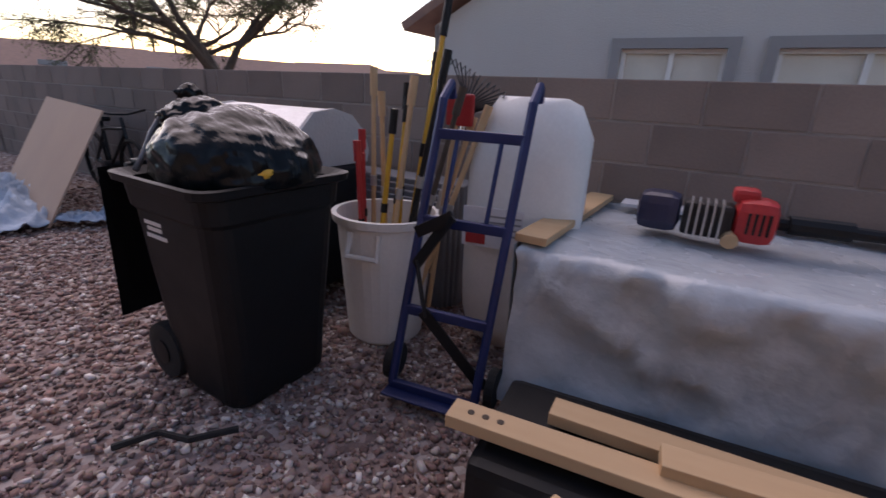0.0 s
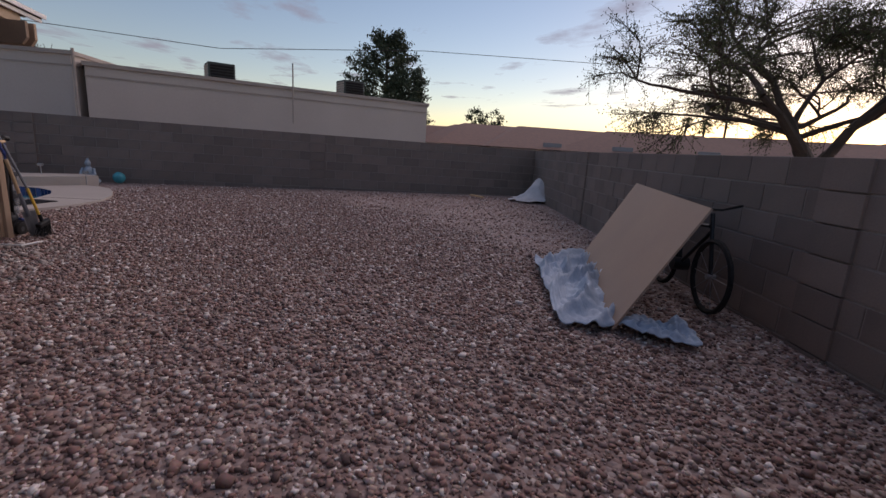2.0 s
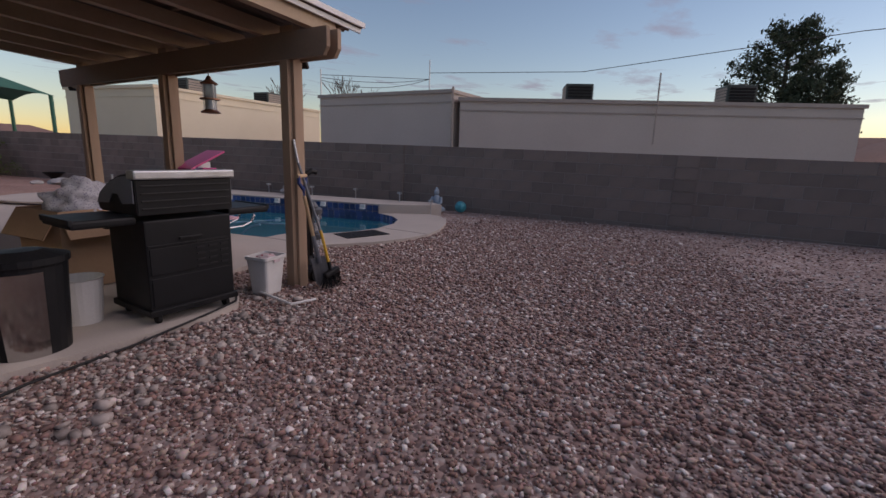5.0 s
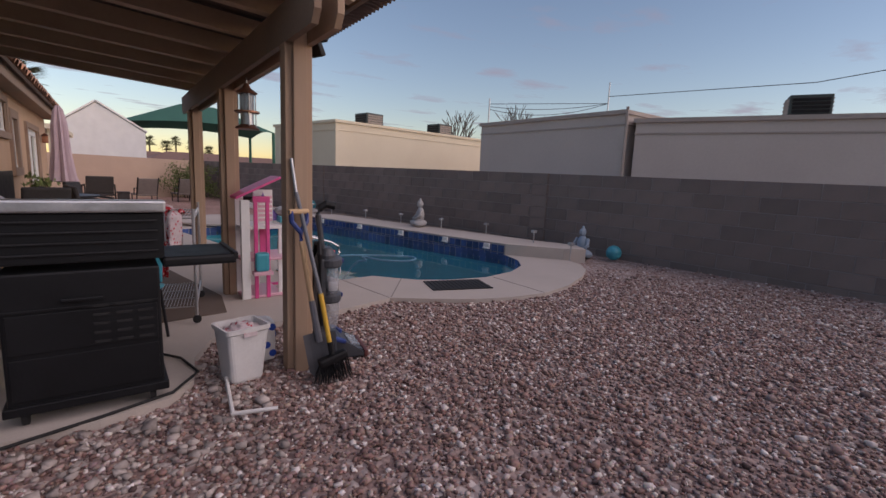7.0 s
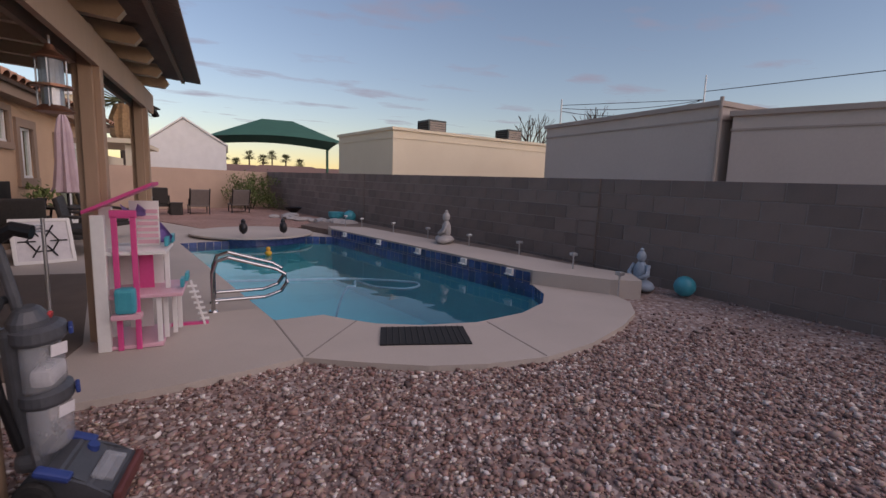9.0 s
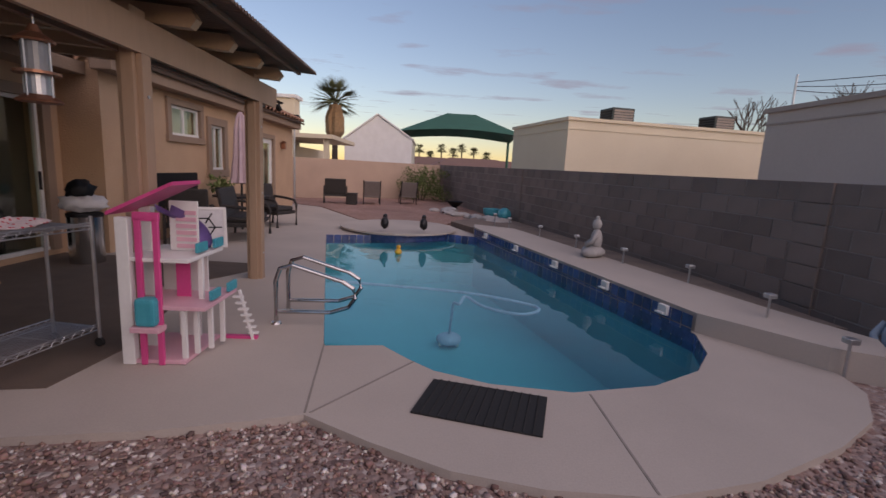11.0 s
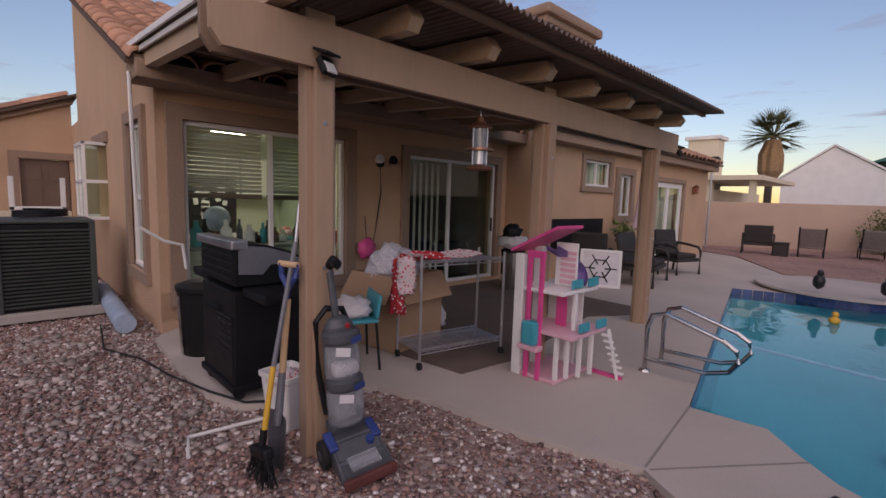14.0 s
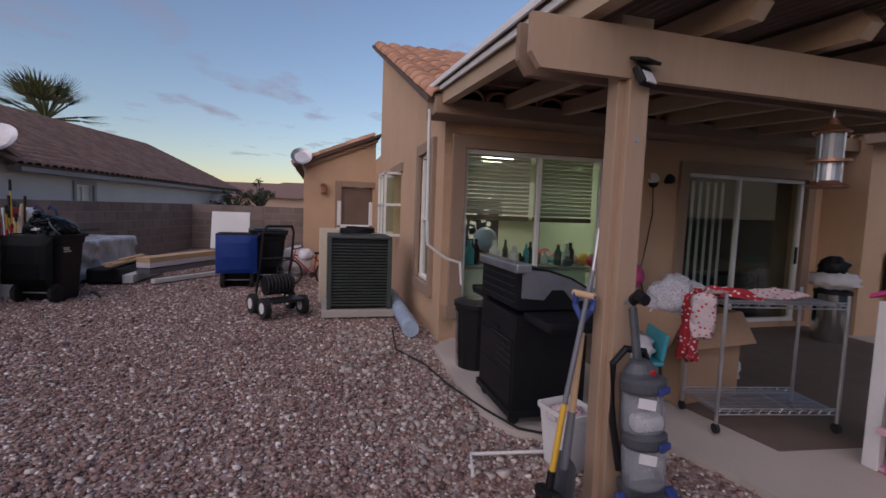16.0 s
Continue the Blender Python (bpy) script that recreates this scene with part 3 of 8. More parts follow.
panel(bm, "y", HOUSE_END - 0.2, 0.2, BX, 2.0, -0.1, 2.85)
solid("wall_bay", bm, STUCCO, "tan stucco house wall beside the pool", "wall", kind="structure")
bm = B()
panel(bm, "y", NY - 0.2, 0.2, WX, 3.0, -0.1, 2.85, [(-4.08, -3.3, 0.58, 2.3), (-1.55, -0.65, 1.05, 2.2)])
g0, g1, apex = (-4.75, 2.8), (1.7, 2.8), (1.68, 5.4)
v = [bm.verts.new((x, y, z)) for y in (NY, NY - 0.2) for x, z in (g0, g1, apex)]
for f in ((0, 1, 2), (5, 4, 3), (0, 3, 4, 1), (1, 4, 5, 2), (2, 5, 3, 0)):
    bm.faces.new([v[i] for i in f])
solid("wall_north", bm, STUCCO, "tan stucco gable wall of the house", "wall", kind="structure")
bm = B()
panel(bm, "x", 2.8, 0.2, NY + 0.0, -2.0, -0.1, 2.6, [(-3.78, -2.95, 0.05, 2.1)])
vv = [bm.verts.new((x, y, z)) for x in (2.8, 3.0) for y, z in ((NY, 2.6), (-2.0, 2.6), (NY, 3.4))]
for f in ((0, 1, 2), (5, 4, 3), (0, 3, 4, 1), (1, 4, 5, 2), (2, 5, 3, 0)):
    bm.faces.new([vv[i] for i in f])
panel(bm, "y", -2.2, 0.2, 3.0, 9.0, -0.1, 2.6)
solid("wall_wing", bm, STUCCO, "tan stucco wall of the side wing", "wall", kind="structure")

window("window_1", "large white-framed kitchen window half covered by blinds", "x", WX, -1, -6.1, -4.1, 0.42, 2.27, (-5.08, -5.95), (), 0.16)
door = window("door_1", "white-framed sliding glass patio door", "x", WX, -1, -9.3, -7.22, 0.1, 2.17, (-8.15,), (), 0.14, category="door")
part("door_handle", made(span, (WX + 0.0, -9.22, 0.95), (WX - 0.03, -9.19, 1.2), 0.008), DARKMETAL, door, "dark pull handle")
window("window_2", "small white-framed sliding window", "x", BX, -1, -12.5, -11.4, 1.88, 2.42, (-11.95,), (), 0.12)
window("window_3", "tall narrow white-framed window", "x", BX, -1, -13.6, -12.95, 1.25, 2.2, (-13.25,), (), 0.16)
window("door_2", "white french door with glass", "x", BX, -1, -17.0, -15.0, 0.06, 2.15, (-16.0,), (), 0.12, category="door", bar=0.14)
window("window_4", "tall white-framed sash window", "y", NY, 1, -4.08, -3.3, 0.58, 2.3, (), (1.42,), 0.14)
# garden window that stands out from the gable wall
gw = thing("window_5", "white-framed garden window standing out from the wall", "window", kind="structure")
bm = B()
for x in (-1.55, -1.1, -0.65):
    span(bm, (x - 0.02, NY + 0.26, 1.05), (x + 0.02, NY + 0.3, 2.2))
for z in (1.05, 1.6, 2.16):
    span(bm, (-1.57, NY + 0.26, z), (-0.63, NY + 0.3, z + 0.045))
    for x in (-1.57, -0.67):
        span(bm, (x, NY, z), (x + 0.04, NY + 0.26, z + 0.045))
part("window_frame", bm, WHITE, gw)
bm = B()
span(bm, (-1.55, NY + 0.275, 1.08), (-0.65, NY + 0.279, 2.18))
span(bm, (-1.552, NY, 1.08), (-1.548, NY + 0.27, 2.18))
span(bm, (-0.652, NY, 1.08), (-0.648, NY + 0.27, 2.18))
part("pane", bm, GLASS, gw).visible_shadow = False
part("surround", made(span, (-1.75, NY, 2.2), (-0.45, NY + 0.05, 2.36), 0.01), STUCCOTRIM, gw)
# side door of the wing
dr = thing("door_3", "brown six-panel side door in a stucco surround", "door", kind="structure")
part("leaf", made(span, (2.86, -3.76, 0.06), (2.9, -2.97, 2.09)), TAUPEDOOR, dr)
for y in (-3.56, -3.18):
    for z0, z1 in ((0.25, 0.85), (0.98, 1.55), (1.66, 1.95)):
        part("door_panel", made(span, (2.845, y - 0.13, z0), (2.862, y + 0.13, z1), 0.006), TAUPEDOOR, dr)
bm = B()
span(bm, (2.75, -2.95, 0.0), (2.83, -2.8, 2.25), 0.01)
span(bm, (2.75, -3.85, 2.1), (2.83, -2.95, 2.25), 0.01)
part("surround", bm, STUCCOTRIM, dr)

# rooms behind the glass
bm = B()
span(bm, (WX + 0.2, -7.0, -0.05), (-0.5, -3.96, 0.02))
span(bm, (-0.6, -7.0, 0.0), (-0.5, -4.06, 2.6))
span(bm, (WX + 0.2, -7.05, 0.0), (-0.5, -6.95, 2.6))
solid("kitchen_wall", bm, ROOM, "pale green-cream kitchen walls and floor", "wall", kind="structure")
bm = B()
span(bm, (WX + 0.2, -7.0, 2.55), (-0.5, -4.06, 2.62))
solid("ceiling", bm, WHITE, "white kitchen ceiling", "ceiling", kind="structure")
# living room and bedroom walls, their dimness put into the colour
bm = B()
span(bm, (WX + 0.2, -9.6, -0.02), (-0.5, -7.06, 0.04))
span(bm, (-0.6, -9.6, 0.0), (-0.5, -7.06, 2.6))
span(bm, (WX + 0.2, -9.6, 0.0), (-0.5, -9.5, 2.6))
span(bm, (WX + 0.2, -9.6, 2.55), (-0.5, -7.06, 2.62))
solid("living_room_wall", bm, DARKROOM, "living room walls coloured dark to read as unlit behind the sliding door", "wall", kind="structure")
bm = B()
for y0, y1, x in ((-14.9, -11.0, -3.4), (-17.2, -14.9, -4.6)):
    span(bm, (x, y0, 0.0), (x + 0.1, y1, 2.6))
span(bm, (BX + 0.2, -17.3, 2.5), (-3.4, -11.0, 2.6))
solid("bedroom_wall", bm, DARKROOM, "bedroom wall coloured dim behind curtains", "wall", kind="structure")


# ---- roofs ----
def tile_mesh(name, material, wide=0.3, long=0.44):
    """One barrel tile along +x, its crown up."""
    bm = B()
    n = 6
    rows = []
    for x, s in ((0, 1.0), (long, 0.86)):
        rows.append([(x, -math.cos(math.pi * k / n) * wide * 0.5 * s, math.sin(math.pi * k / n) * wide * 0.36 * s) for k in range(n + 1)])
    up = [[bm.verts.new(c) for c in r] for r in rows]
    dn = [[bm.verts.new((c[0], c[1] * 0.86, c[2] * 0.86 - 0.012)) for c in r] for r in rows]
    for k in range(n):
        bm.faces.new((up[0][k], up[1][k], up[1][k + 1], up[0][k + 1]))
        bm.faces.new((up[0][k], up[0][k + 1], dn[0][k + 1], dn[0][k]))
    return finish(bm, name, material, True)


TILE_ONE = tile_mesh("tile", TILE)
TILE_SRC = tile_mesh("tile_rest", TILEJ)
TILE_FAR = tile_mesh("tile_far", TILEN)


def tiled_roof(name, label, m, size_u, size_v, single, src, max_v=99.0):
    """Rows of barrel tiles: v runs up the slope from the eave, u along it. Tiles with u under single and v under max_v are parts."""
    bm = B()
    span(bm, (0, 0, -0.06), (size_v, size_u, -0.005))
    root = solid(name, bm, UNDERLAY, label, "roof", kind="structure")
    root.matrix_basis = m
    base = np.empty(len(src.vertices) * 3)
    src.vertices.foreach_get("co", base)
    base = base.reshape(-1, 3)
    fac = [tuple(p.vertices) for p in src.polygons]
    vs, fs = [], []
    for j in range(int(size_v / 0.37)):
        for i in range(int(size_u / 0.31)):
            u, v = (i + 0.5) * 0.31, j * 0.37 - 0.03
            jit = (random.uniform(-0.008, 0.008), random.uniform(-0.008, 0.008), 0.012 + random.uniform(0, 0.006))
            if u < single and v < max_v:
                ob = new("tile", TILE_ONE)
                ob.parent = root
                ob.matrix_basis = Matrix.Translation((v + jit[0], u + jit[1], jit[2])) @ Matrix.Rotation(radians(2.2), 4, "Y")
            else:
                k = len(vs)
                vs += [(c[0] + v + jit[0], c[1] + u + jit[1], c[2] + jit[2]) for c in base]
                fs += [tuple(q + k for q in f) for f in fac]
    if vs:
        me = bpy.data.meshes.new("tile_rest")
        me.from_pydata(vs, [], fs)
        me.materials.append(src.materials[0])
        for p in me.polygons:
            p.use_smooth = True
        ob = new("tile_rest", me)
        ob.parent = root
        tagged(ob, "rows of barrel roof tiles", kind="stuff")
    return root


def slope(x, y, z, turn, pitch):
    return Matrix.Translation((x, y, z)) @ Matrix.Rotation(radians(turn), 4, "Z") @ Matrix.Rotation(radians(-pitch), 4, "Y")


PITCH = 22.5
ROOF = slope(-5.0, -3.55, 2.72, 0, PITCH) @ Matrix.Diagonal((1, -1, 1, 1))


def eave(name, label, lo, hi, material):
    solid(name, made(span, lo, hi, 0.015), material, label, "trim", kind="structure")


eave("trim_eave", "brown stucco eave band", (-5.05, -9.6, 2.55), (-4.6, -3.62, 2.72), STUCCOTRIM)
eave("trim_bay_eave", "brown stucco eave band", (-5.5, -19.1, 2.62), (-5.2, -9.45, 2.82), STUCCOTRIM)
bm = B()
box(bm, (-1.75, -3.72, 4.02), (7.0, 0.22, 0.16), Matrix.Rotation(radians(-PITCH), 4, "Y"), 0.01)
solid("trim_rake", bm, STUCCOTRIM, "brown stucco rake band under the tiles", "trim", kind="structure")
bm = B()
box(bm, (2.86, -2.9, 2.98), (0.3, 2.1, 0.14), Matrix.Rotation(radians(-23), 4, "X"), 0.01)
solid("trim_wing", bm, STUCCOTRIM, "brown rake band of the side wing", "trim", kind="structure")

# chimney
ch = thing("chimney", "tan stucco chimney with a moulded cap", "chimney", (-3.85, -11.75, 2.7))
part("stack", made(box, (0, 0, 1.2), (1.25, 1.85, 2.5), None, 0.01), STUCCO, ch)
bm = B()
box(bm, (0, 0, 2.5), (1.4, 2.0, 0.16), None, 0.05)
box(bm, (0, 0, 2.66), (1.6, 2.2, 0.2), None, 0.06)
part("cap", bm, STUCCOTRIM, ch, "moulded brown stucco cap")

# ---- patio cover ----
PX = -7.75
cover = thing("patio_cover", "tan timber patio cover with a corrugated brown roof", "patio cover")
for y in (-3.98, -6.2, -8.5):
    bm = B()
    span(bm, (PX - 0.045, y - 0.09, -0.03), (PX + 0.045, y + 0.09, 2.5), 0.006)
    post = part("post", bm, TIMBER, cover, "painted timber post")
    for s in (-1, 1):
        bm = B()
        span(bm, (PX + s * 0.045, y - 0.055, -0.03), (PX + s * 0.09, y + 0.055, 2.19), 0.005)
        part("cheek", bm, TIMBER, post)
    for z in (0.35, 1.1, 1.9):
        part("bolt", made(rod, (PX - 0.096, y, z), (PX - 0.088, y, z), 0.012), METAL, post)


def beam_side(bm, x0, x1):
    ys, zs = (-3.4, -9.1), (2.19, 2.43)
    prof = [(ys[0] - 0.05, zs[0]), (ys[0], zs[0] + 0.07), (ys[0], zs[1]), (ys[1], zs[1]), (ys[1], zs[0] + 0.07), (ys[1] + 0.05, zs[0])]
    a = [bm.verts.new((x0, y, z)) for y, z in prof]
    b = [bm.verts.new((x1, y, z)) for y, z in prof]
    bm.faces.new(a)
    bm.faces.new(b[::-1])
    for i in range(6):
        bm.faces.new((a[i], a[(i + 1) % 6], b[(i + 1) % 6], b[i]))


part("beam", made(beam_side, PX - 0.088, PX - 0.047), TIMBER, cover, "long painted timber beam")
# roof-side board of the beam, shade painted in by the darker tone
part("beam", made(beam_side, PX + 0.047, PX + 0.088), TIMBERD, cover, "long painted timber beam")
for k in range(8):
    y = -3.74 - k * 0.69
    bm = B()
    prof = [(-4.62, 2.68), (-4.62, 2.82), (-8.03, 2.595), (-8.08, 2.52), (-8.03, 2.455)]
    a = [bm.verts.new((x, y - 0.045, z)) for x, z in prof]
    b = [bm.verts.new((x, y + 0.045, z)) for x, z in prof]
    bm.faces.new(a)
    bm.faces.new(b[::-1])
    for i in range(5):
        bm.faces.new((a[i], a[(i + 1) % 5], b[(i + 1) % 5], b[i]))
    part("rafter", bm, RAFTER, cover, "cream painted rafter with a cut end")
# battens under the sheet, also in the shade-darkened tone
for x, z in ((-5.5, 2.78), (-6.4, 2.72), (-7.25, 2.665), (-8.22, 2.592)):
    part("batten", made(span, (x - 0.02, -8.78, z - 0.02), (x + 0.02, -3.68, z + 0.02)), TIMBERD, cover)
bm = B()
rows = []
N = 420
for x, z in ((-4.62, 2.885), (-8.42, 2.61)):
    rows.append([bm.verts.new((x, -3.64 - 5.2 * i / N, z + 0.016 * math.sin(6.28319 * i / 5.0))) for i in range(N + 1)])
for i in range(N):
    bm.faces.new((rows[0][i], rows[0][i + 1], rows[1][i + 1], rows[1][i]))
r = bmesh.ops.extrude_face_region(bm, geom=list(bm.faces))
for v in r["geom"]:
    if isinstance(v, bmesh.types.BMVert):
        v.co.z += 0.006
part("corrugated_sheet", bm, SHEET, cover, "dark brown corrugated roof sheet")
bm = B()
m = Matrix.Rotation(-math.atan2(0.285, 3.93), 4, "Y")
box(bm, (-6.5, -3.62, 2.75), (3.8, 0.02, 0.05), m, 0.004)
box(bm, (-6.5, -3.66, 2.695), (3.75, 0.02, 0.045), m, 0.004)
part("edge_flashing", bm, WHITE, cover, "white metal edge flashing")

# ---- buildings behind the walls ----


def prism_house(name, label, pts, z, material, trim_mat, roof_units=()):
    root = thing(name, label, "building")
    part("wall", made(prism, pts, -0.3, z), material, root)
    n = len(pts)
    for i in range(n):
        a, b = Vector((*pts[i], 0)), Vector((*pts[(i + 1) % n], 0))
        d = b - a
        mm = Matrix.Rotation(math.atan2(d.y, d.x), 4, "Z")
        c = (a + b) / 2
        part("parapet", made(box, (c.x, c.y, z), (d.length + 0.16 - 0.003 * i, 0.16, 0.14 - 0.002 * i), mm), trim_mat, root, "parapet band")
        part("string_course", made(box, (c.x, c.y, z - 0.42), (d.length + 0.06, 0.06, 0.05 - 0.001 * i), mm), trim_mat, root)
    return root


def roof_unit(at, turn, s=1.0):
    t = thing("rooftop_cooler", "dark louvred rooftop air cooler on a flat roof, two sides coloured sunlit pale", "air conditioner", at, turn, group="rooftop coolers")
    part("housing", made(box, (0, 0, 0.45 * s), (1.1 * s, 1.1 * s, 0.75 * s), None, 0.03), ACGREEN, t)
    for q in (-1, 1):
        for k in range(5):
            part("louvre", made(box, (q * 0.56 * s, 0, (0.2 + 0.12 * k) * s), (0.03, 0.95 * s, 0.1 * s), Matrix.Rotation(q * 0.5, 4, "Y")), DARKMETAL, t)
            # paler louvres on the y sides: sunlight put into the colour
            part("louvre", made(box, (0, q * 0.555 * s, (0.2 + 0.12 * k) * s), (0.95 * s, 0.03, 0.1 * s), Matrix.Rotation(-q * 0.5, 4, "X")), PALETRIM, t)
    part("stand", made(box, (0, 0, 0.04), (0.9 * s, 0.9 * s, 0.08)), DARKMETAL, t)


prism_house("long_flat_building", "long pale pink flat-roofed building behind the wall", [(-27.6, 3.3), (-21.1, -10.0), (-29.0, -14.0), (-36.0, 0.0)], 3.55, PALE, PALETRIM)
prism_house("flat_building", "pale flat-roofed building with a raised parapet", [(-20.9, -10.3), (-20.5, -17.3), (-30.0, -18.2), (-29.0, -10.5)], 3.85, PALE, PALETRIM)
prism_house("cream_flat_building", "cream flat-roofed building behind the wall", [(-15.9, -23.0), (-14.6, -28.8), (-26.4, -31.0), (-27.6, -25.0)], 4.0, CREAM, CREAM)
for at, s, tn in (((-24.6, -6.4, 3.55), 0.98, 26), ((-27.0, -0.8, 3.55), 0.98, 26), ((-24.5, -14.8, 3.8), 0.8, 0), ((-19.0, -25.6, 4.0), 1.05, 10), ((-24.5, -26.4, 4.0), 1.05, 10)):
    roof_unit(at, tn, s)
solid("vent_pipe", made(tube, [(-24.2, -3.2, 4.6), (-24.25, -3.2, 2.0)], 0.03, 6), PALETRIM, "thin metal vent pipe on a pale building", "pipe")
solid("drain_pipe", made(tube, [(-20.85, -10.2, 4.0), (-20.85, -10.2, 0.0)], 0.05, 6), PALETRIM, "thin metal drain pipe on a pale building", "pipe")

# white gable house, canopy, palm beyond the far wall
wh = thing("white_gable_house", "white gable-end house beyond the far wall", "house", (-6.2, -37.0, 0))
bm = B()
pts = [(-2.5, 0), (2.35, 0), (2.35, 3.4), (0.0, 5.15), (-2.5, 3.55)]
a = [bm.verts.new((x, 0, z)) for x, z in pts]
b = [bm.verts.new((x, -9, z)) for x, z in pts]
bm.faces.new(a)
bm.faces.new(b[::-1])
for i in range(5):
    bm.faces.new((a[i], a[(i + 1) % 5], b[(i + 1) % 5], b[i]))
part("wall", bm, WHITE, wh)
bm = B()
box(bm, (-1.3, -4.5, 4.42), (3.1, 9.2, 0.1), Matrix.Rotation(-0.57, 4, "Y"))
box(bm, (1.25, -4.5, 4.32), (3.1, 9.2, 0.1), Matrix.Rotation(0.64, 4, "Y"))
part("roof", bm, WHITE, wh)

cn = thing("shade_canopy", "dark green fabric hip shade canopy on posts", "canopy", (-12.6, -43.0, 0))
bm = B()
top = [bm.verts.new(c) for c in ((-1.2, 0, 6.3), (1.2, 0, 6.3))]
rim = []
for i in range(32):
    t = i / 32 * 4
    s, f = int(t), t - int(t)
    cs = [(-5, -4), (5, -4), (5, 4), (-5, 4), (-5, -4)]
    x, y = [cs[s][k] * (1 - f) + cs[s + 1][k] * f for k in (0, 1)]
    sag = 0.35 * math.sin(math.pi * f)
    rim.append(bm.verts.new((x, y, 4.35 + sag)))
for i in range(32):
    a, b = rim[i], rim[(i + 1) % 32]
    ta, tb = (top[0] if a.co.x < 0 else top[1]), (top[0] if b.co.x < 0 else top[1])
    if ta is tb:
        bm.faces.new((a, b, ta))
    else:
        bm.faces.new((a, b, tb, ta))
part("canopy", bm, CANOPY, cn)
for x in (-4.8, 4.8):
    for y in (-3.8, 3.8):
        part("post", made(rod, (x, y, -0.2), (x, y, 4.4), 0.12), CANOPY, cn)


def neighbour():
    """Grey stucco neighbour house behind the north wall, with its brown tiled roof."""
    h = thing("neighbour_house", "grey stucco neighbour house with a brown tiled roof", "house", (-3.3, 7.3, 0), -9)
    bm = B()
    panel(bm, "y", 0, 0.2, 0, 26, -0.1, 2.35, [(2.9, 4.1, 1.3, 2.0), (4.6, 6.2, 1.25, 2.0), (11.6, 12.5, 1.3, 2.0)])
    part("wall", bm, GREYSTUCCO, h)
    bm = B()
    v = [bm.verts.new((x, y, z)) for x in (0, 0.2) for y, z in ((0, -0.1), (9, -0.1), (9, 2.35), (4.5, 2.36), (0, 2.35))]
    bm.faces.new(v[:5])
    bm.faces.new(v[:4:-1])
    for i in range(5):
        bm.faces.new((v[i], v[(i + 1) % 5], v[5 + (i + 1) % 5], v[5 + i]))
    part("gable_wall", bm, GREYSTUCCO, h)
    for x0, x1, z0 in ((2.9, 4.1, 1.3), (4.6, 6.2, 1.25), (11.6, 12.5, 1.3)):
        bm = B()
        span(bm, (x0 - 0.12, -0.06, 2.0), (x1 + 0.12, 0.02, 2.12))
        span(bm, (x0 - 0.12, -0.06, z0), (x0, 0.02, 2.0))
        span(bm, (x1, -0.06, z0), (x1 + 0.12, 0.02, 2.0))
        w = part("window", bm, GREYTRIM, h, "window with a grey surround")
        bm = B()
        for a, b in ((x0, x0 + 0.05), ((x0 + x1) / 2 - 0.03, (x0 + x1) / 2 + 0.03), (x1 - 0.05, x1)):
            span(bm, (a, 0.04, z0), (b, 0.09, 1.97))
        span(bm, (x0, 0.045, 1.95), (x1, 0.085, 2.0))
        part("frame", bm, WHITE, w)
        part("blind", made(span, (x0, 0.1, z0), (x1, 0.12, 2.0)), BLIND, w)
    part("fascia", made(span, (8.9, -0.4, 2.22), (26.3, -0.02, 2.4), 0.02), GREYTRIM, h)
    bm = B()
    v = [bm.verts.new((x, y, z)) for y in (0.0, 0.2) for x, z in ((0, 2.35), (9.2, 2.35), (4.6, 4.75))]
    for f in ((0, 1, 2), (5, 4, 3), (0, 3, 4, 1), (1, 4, 5, 2), (2, 5, 3, 0)):
        bm.faces.new([v[i] for i in f])
    part("front_gable", bm, GREYSTUCCO, h)
    for s in (-1, 1):
        part("gable_roof", made(box, (4.6 + s * 2.5, 4.4, 3.62), (5.7, 9.4, 0.14), Matrix.Rotation(s * radians(27.5), 4, "Y"), 0.02), TILEN, h, "brown tiled gable roof")
    return h


neighbour()
nb = pose(-3.3, 7.3, 0, 0, 0, -9)
tiled_roof("neighbour_roof", "brown concrete-tiled neighbour roof", nb @ Matrix.Translation((8.6, -0.45, 2.42)) @ Matrix.Rotation(radians(90), 4, "Z") @ Matrix.Rotation(radians(-25), 4, "Y") @ Matrix.Diagonal((1, -1, 1, 1)), 17.8, 6.6, 0, TILE_FAR)

tiled_roof("roof", "red-brown barrel-tiled house roof", ROOF, 14.0, 6.9, 8.2, TILE_SRC, 4.0)
tiled_roof("roof_bay", "red-brown barrel-tiled roof over the bay", slope(-5.6, -9.3, 2.84, 0, PITCH) @ Matrix.Diagonal((1, -1, 1, 1)), 9.9, 3.6, 0, TILE_SRC)
tiled_roof("roof_wing", "red-brown barrel-tiled roof of the side wing", slope(2.6, -1.75, 2.6, -90, 23), 7.0, 2.4, 0, TILE_SRC)
bm = B()
span(bm, (1.2, -19.0, -0.1), (9.0, -4.05, 2.7))
solid("house_core", bm, STUCCO, "plain stucco walls closing the house", "wall", kind="structure")
bm = B()
box(bm, (4.8, -12.0, 4.0), (6.6, 13.8, 0.1), Matrix.Rotation(radians(PITCH), 4, "Y"))
solid("roof_back", bm, TILEJ, "far slope of the house roof", "roof", kind="structure")

# ---- trees and far distance ----


